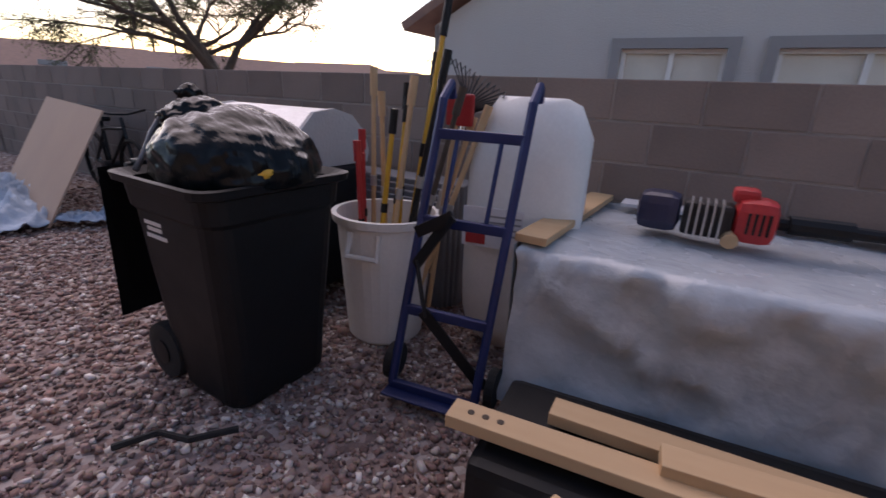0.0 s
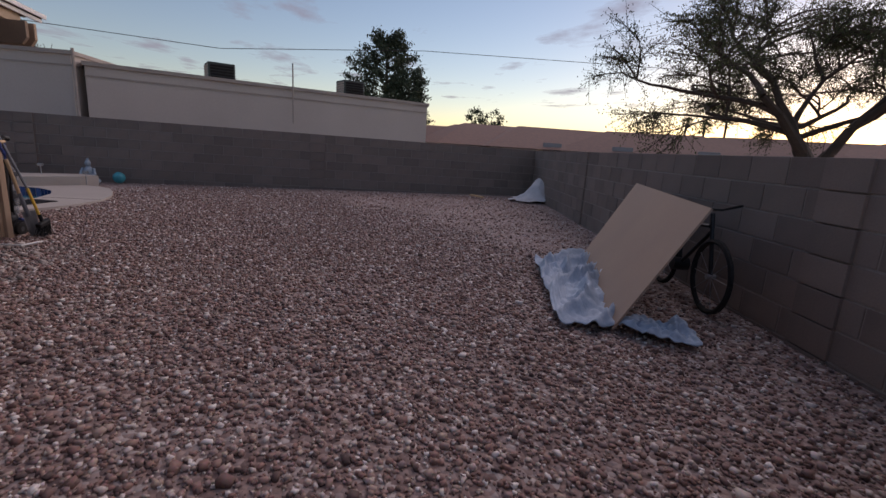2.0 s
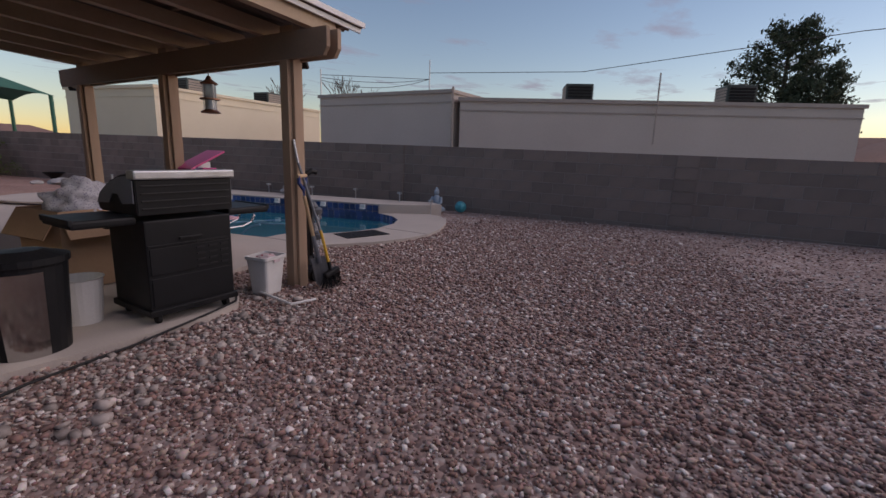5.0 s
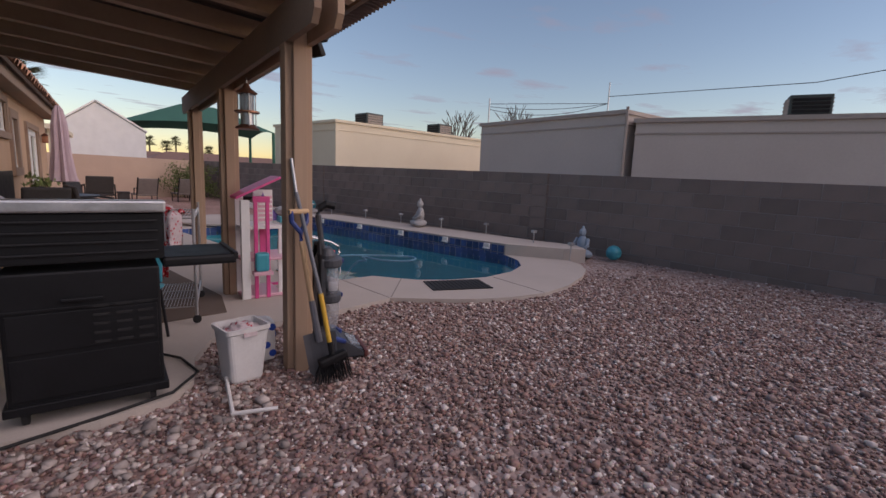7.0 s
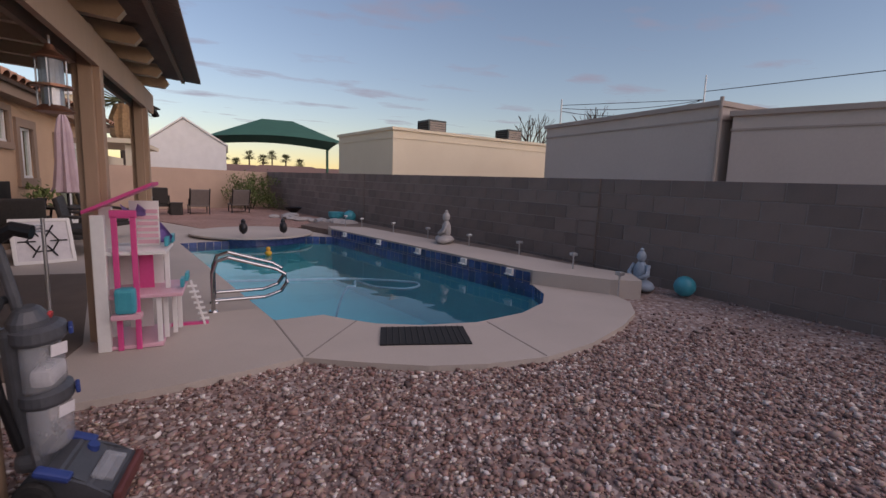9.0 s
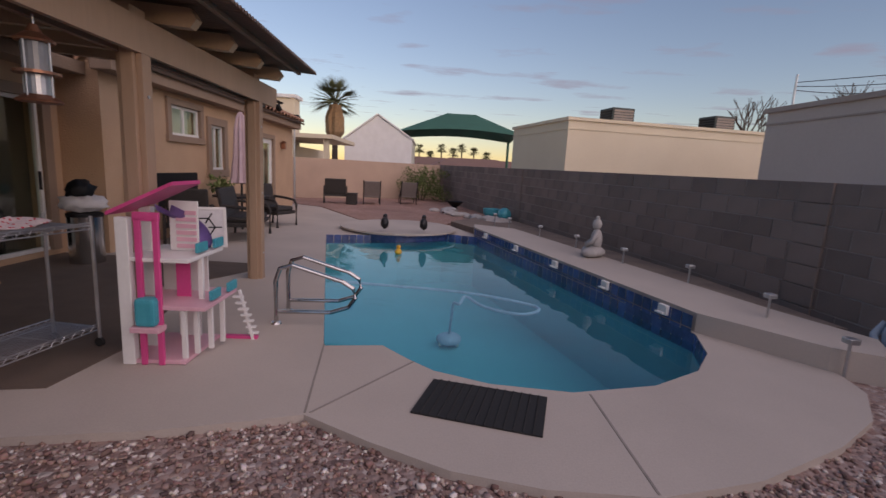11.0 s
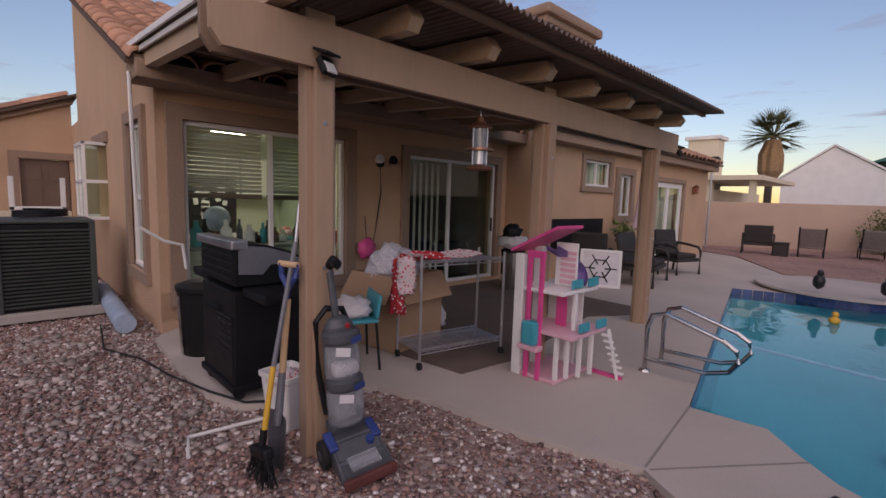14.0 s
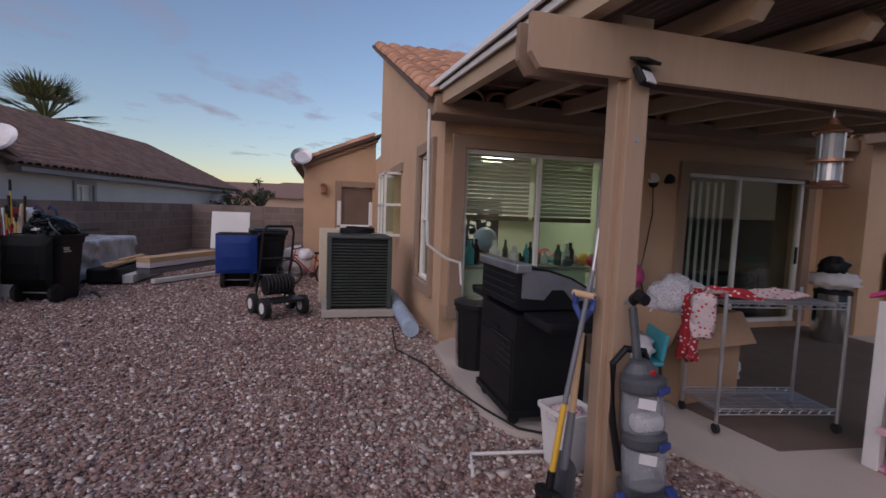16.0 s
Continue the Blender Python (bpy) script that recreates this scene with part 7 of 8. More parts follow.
for k in range(4):
    part("stay", made(rod, (0.06 * math.cos(k * 1.57), 0.06 * math.sin(k * 1.57), 1.76), (0.06 * math.cos(k * 1.57), 0.06 * math.sin(k * 1.57), 2.05), 0.004), METAL, t)


def flood(at, turn):
    t = thing("flood_light", "small black solar flood light on a post", "flood light", at, turn, group="flood lights")
    t.scale = (0.8, 0.8, 0.8)
    part("head", made(box, (-0.06, 0, -0.05), (0.05, 0.13, 0.12), Matrix.Rotation(0.5, 4, "Y"), 0.012), BLACK, t)
    part("solar_panel", made(box, (-0.06, 0, 0.04), (0.12, 0.15, 0.02), Matrix.Rotation(-0.3, 4, "Y"), 0.006), BLACK, t)
    part("lens", made(box, (-0.09, 0, -0.06), (0.012, 0.1, 0.08), Matrix.Rotation(0.5, 4, "Y"), 0.004), PVC, t)


flood((PX - 0.09, -3.95, 2.23), 20)
flood((PX - 0.05, -9.14, 2.25), 40)
t = thing("wall_light", "twin-head security light with a hanging cable on the wall", "wall light", (WX, -6.68, 2.0))
part("plate", made(rod, (0, 0, 0), (-0.04, 0, 0), 0.06, None, 16), BLACK, t)
for y in (-0.12, 0.12):
    bm = B()
    lathe(bm, [(0.03, 0), (0.065, 0.08), (0.065, 0.1)], (0, 0, 0), 14)
    bmesh.ops.transform(bm, matrix=Matrix.Translation((-0.1, y, 0.02)) @ Matrix.Rotation(-1.2, 4, "Y"), verts=bm.verts)
    part("lamp_head", bm, BLACK if y < 0 else PVC, t)
part("cable", made(tube, [(-0.02, 0, -0.05), (-0.02, -0.02, -0.4), (-0.02, 0.06, -0.9), (-0.02, 0.12, -1.2), (-0.02, 0.02, -1.5)], 0.008, 5), BLACK, t)
bm = B()
tube(bm, [(-4.85, -3.6, 2.62), (-4.82, -3.62, 1.5), (-4.8, -3.64, 1.15), (-4.82, -3.85, 1.0), (-4.82, -4.02, 0.95), (-4.82, -4.05, 0.7)], 0.018, 7)
solid("drain_tube", bm, PVC, "white downpipe bent round the house corner", "pipe", kind="structure")

# furniture further along the deck


def armchair(name, label, at, turn, wide=0.7, cushion=FABRIC):
    t = thing(name, label, "armchair", at, turn, group="patio seats")
    h = wide / 2
    part("seat_frame", made(span, (-h, -0.32, 0.28), (h, 0.3, 0.36), 0.02), WICKER, t)
    part("seat_cushion", made(span, (-h + 0.06, -0.3, 0.36), (h - 0.06, 0.24, 0.46), 0.04), cushion, t)
    part("backrest", made(box, (0, 0.3, 0.66), (wide - 0.06, 0.07, 0.6), Matrix.Rotation(-0.2, 4, "X"), 0.03), WICKER, t)
    for s in (-1, 1):
        part("armrest", made(tube, [(s * h, 0.28, 0.66), (s * h, 0.0, 0.64), (s * h, -0.28, 0.6), (s * h, -0.34, 0.5), (s * h, -0.34, 0.0)], 0.03, 8), WICKER, t)
        part("back_leg", made(rod, (s * h, 0.28, 0.66), (s * h, 0.34, 0.0), 0.025), WICKER, t)
    return t


armchair("wicker_loveseat", "dark wicker loveseat with black cushions", (-6.45, -11.6, 0.02), -80, 1.25, WICKER)
armchair("wicker_armchair", "dark wicker armchair beside the patio table", (-6.35, -13.6, 0.02), -110, 0.7, WICKER)
armchair("wicker_armchair", "dark wicker armchair beside the patio table", (-5.75, -10.9, 0.02), 20, 0.7, WICKER)
armchair("far_armchair", "dark wicker armchair with a taupe back by the far wall", (-6.35, -20.9, 0.03), 10, 0.85, FABRIC)


def lounger(at, turn):
    t = thing("sun_lounger", "grey-taupe sling sun lounger by the far wall", "sun lounger", at, turn, group="far loungers")
    part("seat", made(box, (0, -0.4, 0.32), (0.62, 1.1, 0.04), None, 0.015), FABRIC, t)
    part("backrest", made(box, (0, 0.26, 0.6), (0.6, 0.04, 0.72), Matrix.Rotation(-0.5, 4, "X"), 0.015), FABRIC, t)
    for x in (-0.32, 0.32):
        part("side_rail", made(tube, [(x, -0.95, 0.3), (x, 0.1, 0.32), (x, 0.45, 0.95)], 0.022, 6), DARKMETAL, t)
        for y in (-0.75, 0.1):
            part("leg", made(rod, (x, y, 0.31), (x, y, 0.0), 0.02), DARKMETAL, t)
        part("arm", made(tube, [(x, -0.35, 0.32), (x, -0.3, 0.55), (x, 0.25, 0.56)], 0.018, 6), DARKMETAL, t)


lounger((-7.75, -21.0, 0.03), 8)
lounger((-9.15, -22.0, 0.03), 8)
t = thing("side_table", "small dark cube side table between the seats", "table", (-7.05, -20.6, 0.03))
part("top", made(span, (-0.2, -0.2, 0.4), (0.2, 0.2, 0.44), 0.01), WICKER, t)
part("body", made(span, (-0.18, -0.18, 0.0), (0.18, 0.18, 0.4), 0.02), WICKER, t)
t = thing("patio_table", "dark metal patio table under the closed umbrella", "table", (-5.95, -12.7, 0.02))
bm = B()
lathe(bm, [(0.55, 0.69), (0.57, 0.7), (0.57, 0.73), (0.5, 0.735)], (0, 0, 0), 30)
part("tabletop", bm, DARKMETAL, t)
for k in range(4):
    part("leg", made(rod, (0.4 * math.cos(0.8 + k * 1.57), 0.4 * math.sin(0.8 + k * 1.57), 0), (0.3 * math.cos(0.8 + k * 1.57), 0.3 * math.sin(0.8 + k * 1.57), 0.7), 0.02), DARKMETAL, t)
t = thing("patio_umbrella", "closed faded lilac patio umbrella", "umbrella", (-5.95, -12.7, 0.02))
part("pole", made(rod, (0, 0, 0.0), (0, 0, 2.4), 0.022), DARKMETAL, t)
bm = B()
lathe(bm, [(0.03, 2.45), (0.07, 2.35), (0.11, 2.1), (0.13, 1.6), (0.18, 1.1), (0.21, 1.0), (0.1, 0.98)], (0, 0, 0), 32)
for v in bm.verts:
    k = 1 + 0.22 * math.sin(math.atan2(v.co.y, v.co.x) * 8)
    v.co.x *= k
    v.co.y *= k
part("canopy", bm, LILAC, t)
bm = B()
leaf_cloud(bm, (0, 0, 0.2), (0.22, 0.22, 0.2), 160, 0.05, random.Random(2))
t = thing("potted_plant", "small green potted plant on the patio table", "plant", (-5.6, -12.45, 0.76))
part("leaves", bm, LEAFG, t)
bm = B()
lathe(bm, [(0.07, -0.01), (0.1, 0.14), (0.09, 0.15)], (0, 0, 0), 16)
part("pot", bm, DARKMETAL, t)
# plain long black panel on two legs, purpose unknown
bm = B()
span(bm, (-5.28, -12.2, 0.62), (-5.24, -10.0, 1.2), 0.01)
span(bm, (-5.3, -12.1, 0.02), (-5.25, -12.05, 0.62))
span(bm, (-5.3, -10.15, 0.02), (-5.25, -10.1, 0.62))
solid("long_black_panel", bm, BLACK, "long black panel standing against the house wall", "panel")
t = thing("leaning_table", "white-framed glass patio table leaning on its side", "table", (-6.22, -10.35, 0.02), 205)
t.scale = (0.85, 0.85, 0.85)
mm = Matrix.Rotation(-0.45, 4, "X")
bm = B()
for c, s in (((0, 0, 0.03), (0.85, 0.03, 0.06)), ((0, 0, 0.82), (0.85, 0.03, 0.06)), ((-0.4, 0, 0.42), (0.06, 0.03, 0.8)), ((0.4, 0, 0.42), (0.06, 0.03, 0.8))):
    box(bm, mm @ Vector(c), s, mm, 0.008)
part("rim", bm, WHITE, t)
bm = B()
box(bm, mm @ Vector((0, 0.004, 0.42)), (0.76, 0.008, 0.76), mm)
part("pane", bm, CLOTHWHITE, t, "pale glass panel with dark lines")
bm = B()
for k in range(6):
    a = k * 1.0472
    p = mm @ Vector((0.1 * math.cos(a), -0.012, 0.42 + 0.1 * math.sin(a)))
    q = mm @ Vector((0.34 * math.cos(a), -0.012, 0.42 + 0.34 * math.sin(a)))
    tube(bm, [p, q], 0.013, 5)
    a2 = a + 1.0472
    tube(bm, [mm @ Vector((0.22 * math.cos(a), -0.012, 0.42 + 0.22 * math.sin(a))), mm @ Vector((0.22 * math.cos(a2), -0.012, 0.42 + 0.22 * math.sin(a2)))], 0.013, 5)
part("scroll", bm, DARKMETAL, t)
t = thing("pole_lamp", "tall grey pole with a flood lamp by the far gate", "lamp post", (-4.6, -21.5, 0))
part("pole", made(rod, (0, 0, 0), (0, 0, 3.1), 0.035), METAL, t)
part("head", made(box, (0, 0, 3.2), (0.42, 0.3, 0.24), Matrix.Rotation(0.2, 4, "X"), 0.02), DARKMETAL, t)
bm = B()
span(bm, (-3.6, -23.0, 0.0), (-2.6, -22.9, 1.5))
lathe(bm, [(0.5, -0.05), (0.5, 0.05)], (0, 0, 0), 24)
for v in list(bm.verts)[8:]:
    v.co = Vector((-3.1 + v.co.x, -22.95 + v.co.z, 1.5 + v.co.y))
solid("arched_gate", bm, STUCCOTRIM, "brown arched garden gate in the far wall", "gate", (0.3, 0.6, 0), kind="structure")
t = thing("far_house", "pale stucco house with a chimney and carport beyond the wall", "house", (0.8, -32.0, 0))
part("wall", made(span, (-3.6, -5, -0.2), (6, 4, 2.4)), CREAM, t)
part("chimney", made(span, (-2.8, 0.0, 2.4), (-1.3, 1.2, 5.2), 0.05), CREAM, t)
part("chimney_cap", made(span, (-2.95, -0.15, 5.2), (-1.15, 1.35, 5.4), 0.03), WHITE, t)
part("carport_roof", made(span, (-6.0, -1, 2.75), (0.5, 6, 2.95)), CREAM, t)
for x in (-5.6, -3.9):
    part("carport_post", made(span, (x - 0.12, 5.4, 0), (x + 0.12, 5.7, 2.75)), CREAM, t)

# round the pool


def seated_statue(name, label, at, turn, s, material):
    """Seated figure as plain turned masses, one mesh."""
    bm = B()
    blob(bm, (0, 0, 0.1), (0.26, 0.2, 0.1), 0.05, 2, 3)
    blob(bm, (0, 0.03, 0.3), (0.13, 0.1, 0.2), 0.03, 2, 3)
    blob(bm, (0, 0.02, 0.57), (0.075, 0.08, 0.1), 0.02, 2, 3)
    blob(bm, (0, 0.02, 0.68), (0.035, 0.035, 0.04), 0.02, 2, 2)
    for x in (-1, 1):
        tube(bm, [(0.13 * x, 0.03, 0.43), (0.18 * x, -0.03, 0.28), (0.08 * x, -0.13, 0.2)], 0.04, 8)
        blob(bm, (0.2 * x, -0.06, 0.09), (0.12, 0.14, 0.08), 0.05, 2, 2)
    for v in bm.verts:
        v.co *= s
        v.co.z = max(v.co.z, 0)
    solid(name, bm, material, label, "statue", at, turn, smooth=True)


seated_statue("garden_statue", "grey cast-stone seated garden statue on the pool ledge", (-12.68, -10.1, 0.21), 70, 0.95, STATUE)
seated_statue("blue_statue", "blue-grey seated garden statue by the block wall", (-14.05, -6.4, -0.02), 95, 0.85, STATUEB)
bm = B()
blob(bm, (0, 0, 0.13), (0.14, 0.14, 0.14), 0.02, 3, 3)
solid("gazing_ball", bm, TEAL, "glossy turquoise gazing ball on the gravel", "ball", (-14.3, -5.85, 0.0), smooth=True)
bm = B()
blob(bm, (0, 0, 0.19), (0.2, 0.2, 0.2), 0.02, 3, 3)
solid("gazing_ball", bm, TEAL, "dark blue gazing ball by the wall", "ball", (-12.25, -16.4, 0.1), smooth=True)
t = thing("teal_planter", "teal ceramic planter by the wall", "planter", (-11.95, -17.0, 0.1))
bm = B()
lathe(bm, [(0.14, 0.0), (0.26, 0.16), (0.28, 0.3), (0.25, 0.3), (0.2, 0.2)], (0, 0, 0), 20)
part("bowl", bm, TEAL, t)
for x, y, z in ((-13.3, -6.95, 0.12), (-13.3, -8.35, 0.12), (-12.95, -9.55, 0.12), (-12.65, -10.9, 0.12), (-12.3, -12.2, 0.12), (-11.9, -13.6, 0.12), (-13.3, -6.05, 0.0), (-11.7, -14.6, 0.12)):
    t = thing("solar_stake", "small solar path light on a stake", "garden light", (x, y, z), 0, group="solar stakes")
    part("stake", made(rod, (0, 0, -0.05), (0, 0, 0.3), 0.012), METAL, t)
    part("cap", made(box, (0, 0, 0.32), (0.09, 0.09, 0.05), None, 0.012), METAL, t)
t = thing("pool_cleaner", "pale blue robotic pool cleaner under the water", "pool cleaner", (-10.31, -9.3, -1.13))
bm = B()
blob(bm, (0, 0, 0.12), (0.19, 0.15, 0.1), 0.1, 3, 3)
part("body", bm, TARP, t, "", True)
for x in (-0.13, 0.13):
    part("wheel", made(rod, (x - 0.02, 0, 0.07), (x + 0.02, 0, 0.07), 0.07, None, 14), PVC, t)
bm = B()
way = [Vector(p) for p in ((0, 0, 0.2), (0.0, 0.3, 0.55), (0.02, 0.85, 0.92), (-0.03, 1.15, 1.01), (-0.14, 0.8, 1.01), (-0.33, 1.2, 1.0), (-0.72, 1.45, 1.0), (-1.0, 1.25, 1.0), (-0.87, 0.98, 1.0), (-0.1, 0.55, 1.0), (0.92, 0.35, 1.0), (1.8, 0.2, 1.0))]
smooth_way = []
for k in range(len(way) - 1):
    p0, p1, p2, p3 = way[max(k - 1, 0)], way[k], way[k + 1], way[min(k + 2, len(way) - 1)]
    for j in range(6):
        u = j / 6
        smooth_way.append(0.5 * (2 * p1 + (p2 - p0) * u + (2 * p0 - 5 * p1 + 4 * p2 - p3) * u * u + (3 * p1 - p0 - 3 * p2 + p3) * u ** 3))
tube(bm, smooth_way, 0.02, 7)
part("hose", bm, TARP, t, "pale blue floating hose", True)
bm = B()
blob(bm, (0, 0, 0.05), (0.07, 0.1, 0.06), 0.02, 3, 2)
blob(bm, (0, -0.05, 0.13), (0.045, 0.05, 0.045), 0.02, 3, 2)
solid("rubber_duck", bm, YELLOW, "yellow rubber duck floating in the pool", "toy", (-9.4, -11.2, -0.1), smooth=True)
for x, y in ((-9.0, -12.75), (-9.85, -12.85)):
    bm = B()
    blob(bm, (0, 0, 0.13), (0.09, 0.13, 0.13), 0.15, 3, 3, x)
    blob(bm, (0, -0.06, 0.27), (0.05, 0.07, 0.06), 0.1, 3, 2, y)
    solid("bird_ornament", bm, DARKMETAL, "small dark bird ornament on the spa rim", "ornament", (x, y, 0.17), smooth=True)
rng = random.Random(8)
for k in range(15):
    u = k / 14
    bm = B()
    s = rng.uniform(0.12, 0.26)
    blob(bm, (0, 0, s * 0.35), (s * 1.3, s, s * 0.55), 0.3, 2, 2, k)
    solid("border_stone", bm, STATUE, "pale rounded border stone round the far bed", "stone", (-10.4 - 1.6 * u + rng.uniform(-0.2, 0.2), -19.3 + 3.4 * u, 0.02), rng.uniform(0, 90), group="border stones")
bm = B()
rng = random.Random(9)
for k in range(40):
    leaf_cloud(bm, (rng.gauss(0, 0.55), rng.gauss(0, 0.4), rng.uniform(0.3, 1.45)), (0.35, 0.35, 0.3), 90, 0.05, rng)
t = thing("shrub", "olive green bushy shrub in the far corner", "shrub", (-9.6, -24.9, 0))
part("crown", bm, LEAFG, t)["kind"] = "stuff"
for k in range(4):
    part("stem", made(rod, (0.1 * k - 0.15, 0, 0), (0.3 * k - 0.45, 0.1, 0.9), 0.025), BARK, t)
t = thing("fire_bowl", "small black fire bowl on the far gravel bed", "fire bowl", (-11.0, -20.3, 0.02))
bm = B()
lathe(bm, [(0.12, 0), (0.1, 0.12), (0.3, 0.3), (0.32, 0.34), (0.25, 0.3)], (0, 0, 0), 20)
part("bowl", bm, BLACK, t)

# ---- side yard ----
ac = thing("air_conditioner", "grey-green louvred air conditioner on a concrete pad", "air conditioner", (-2.85, -3.02, 0.0))
part("pad", made(span, (-0.5, -0.52, 0.0), (0.5, 0.52, 0.1), 0.01), SLAB, ac)
part("housing", made(span, (-0.4, -0.41, 0.1), (0.4, 0.41, 1.1), 0.03), BLACK, ac)
for k in range(21):
    z = 0.16 + k * 0.043
    bm = B()
    for s in (-1, 1):
        box(bm, (s * 0.415, 0, z), (0.03, 0.84, 0.012), Matrix.Rotation(s * 0.5, 4, "Y"))
        box(bm, (0, s * 0.425, z), (0.82, 0.03, 0.012), Matrix.Rotation(-s * 0.5, 4, "X"))
    part("louvre", bm, ACGREEN, ac)
for x in (-0.41, 0.41):
    for y in (-0.42, 0.42):
        part("corner_post", made(span, (x - 0.03, y - 0.03, 0.1), (x + 0.03, y + 0.03, 1.1), 0.008), ACGREEN, ac)
part("top_panel", made(span, (-0.44, -0.45, 1.1), (0.44, 0.45, 1.14), 0.015), ACGREEN, ac)
bm = B()
tube(bm, [(0.28 * math.cos(k * 0.5) * (1 - k * 0.008), 0.25 * math.sin(k * 0.5), 0.02 + 0.002 * k) for k in range(40)], 0.014, 5)
solid("hose_coil", bm, BLACK, "black hose coiled on the air conditioner", "hose", (-2.85, -3.0, 1.145))
# upright pale panel, what it is made of is unknown
bm = B()
span(bm, (-0.03, -0.45, 0.0), (0.03, 0.45, 1.2), 0.01)
solid("pale_panel", bm, CREAM, "pale panel standing behind the air conditioner", "panel", (-2.2, -2.9, 0.0), 4)
t = thing("white_chair_frame", "upturned white plastic chair frame", "chair", (-1.5, -3.05, 0.9))
for y in (-0.3, 0.25):
    part("leg", made(span, (-0.03, y, 0), (0.03, y + 0.06, 0.75), 0.01), WHITE, t)
part("crossbar", made(span, (-0.03, -0.3, 0.28), (0.03, 0.31, 0.34), 0.01), WHITE, t)
bm = B()
rod(bm, (-4.45, -3.55, 0.1), (-2.3, -3.62, 0.12), 0.1, 0.1, 18)
solid("plastic_duct", bm, TARP, "pale rolled plastic duct along the house wall", "pipe")

t = thing("hose_cart", "dark steel hose reel cart with white-hubbed wheels", "hose cart", (-2.9, -1.85, 0.0), 118)
for x in (-0.22, 0.22):
    part("side_tube", made(tube, [(x, -0.15, 0.2), (x, 0.05, 0.75), (x, 0.12, 1.15), (x * 0.8, 0.16, 1.24)], 0.018, 7), DARKMETAL, t)
part("handle", made(tube, [(-0.18, 0.16, 1.24), (0.18, 0.16, 1.24)], 0.02, 7), DARKMETAL, t)
for z in (0.45, 0.78):
    part("cross_tube", made(tube, [(-0.22, 0.05, z), (0.22, 0.05, z)], 0.014, 6), DARKMETAL, t)
for x in (-0.27, 0.27):
    for y in (-0.1, 0.32):
        w = part("wheel", made(rod, (x - 0.04, y, 0.14), (x + 0.04, y, 0.14), 0.14, None, 20), RUBBER, t)
        part("hub", made(rod, (x - 0.046, y, 0.14), (x + 0.046, y, 0.14), 0.075, None, 16), WHITE, w)
part("drum", made(rod, (-0.2, 0.12, 0.42), (0.2, 0.12, 0.42), 0.11, None, 20), BLACK, t)
bm = B()
for k in range(8):
    tube(bm, [(-0.17 + 0.05 * k, 0.12 + 0.13 * math.cos(j * 0.3927), 0.42 + 0.13 * math.sin(j * 0.3927)) for j in range(17)], 0.018, 5)
part("hose_wrap", bm, RUBBER, t)["kind"] = "stuff"
part("basket", made(span, (-0.22, 0.2, 0.22), (0.22, 0.5, 0.26), 0.01), DARKMETAL, t)
cart("recycling_bin", "black wheeled bin with a royal blue lid hanging open", (-0.35, -0.95, -0.02), 5, BLACK, True, BLUEPLASTIC)
cart("green_bin", "dark wheeled bin behind the recycling bin", (0.35, -1.4, -0.02), 10, BLACK, False, BLACK)
bm = B()
box(bm, (0.9, -1.25, 0.85), (0.04, 0.75, 0.8), Matrix.Rotation(0.25, 4, "Y"), 0.01)
solid("white_board", bm, WHITE, "white board leaning behind the bins", "board", (-0.1, 0.65, 0.12), 0)
for k in range(3):
    bm = B()
    box(bm, (0, 0, 0), (1.9, 0.3, 0.1), None, 0.01)
    solid("stacked_panel", bm, (CLOTHWHITE, GREYPLASTIC, PINE)[k], ("stack of pale packaged panels by the pallet", "grey panel in the low stack", "tan board on the low stack")[k], "panel", (0.75, 0.35, 0.32 - 0.12 * k if k < 2 else 0.42), -25)
bm = B()
box(bm, (0, 0, 0.05), (1.9, 0.1, 0.08), None, 0.01)
solid("pvc_board", bm, PVC, "white plastic board lying on the gravel", "board", (0.45, -0.02, 0.0), -35)
bicycle("small_bike", "small orange and black child's motorbike by the side door", (-0.6, -2.25, 0.0), 70, RED, 0.75)
bm = B()
blob(bm, (0, 0, 0), (0.18, 0.14, 0.12), 0.2, 3, 3)
solid("white_helmet", bm, CLOTHWHITE, "white helmet resting on the small bike", "helmet", (-0.75, -2.2, 0.62), smooth=True)
bm = B()
blob(bm, (0, 0, 0.3), (0.3, 0.35, 0.32), 0.3, 2, 3)
solid("stone_sack", bm, CLOTHWHITE, "sagging white sack in the side yard", "sack", (1.0, -1.9, 0.0), smooth=True)
t = thing("satellite_dish", "grey satellite dish on the wing roof", "satellite dish", (2.5, -1.95, 2.75))
bm = B()
lathe(bm, [(0.02, 0), (0.17, 0.04), (0.25, 0.09), (0.26, 0.1), (0.17, 0.05)], (0, 0, 0), 24)
bmesh.ops.transform(bm, matrix=Matrix.Rotation(-1.0, 4, "Y"), verts=bm.verts)
part("dish", bm, METAL, t)
part("mast", made(rod, (0, 0, 0), (0.1, -0.1, -0.4), 0.025), METAL, t)
t = thing("satellite_dish", "grey satellite dish on the neighbour's eave", "satellite dish", (4.6, 5.6, 2.9))
bm = B()
lathe(bm, [(0.02, 0), (0.35, 0.06), (0.5, 0.15), (0.51, 0.16), (0.3, 0.07)], (0, 0, 0), 24)
bmesh.ops.transform(bm, matrix=Matrix.Rotation(-0.9, 4, "Y"), verts=bm.verts)
part("dish", bm, METAL, t)
part("mast", made(rod, (0, 0, 0), (0.15, 0.1, -0.5), 0.03), METAL, t)
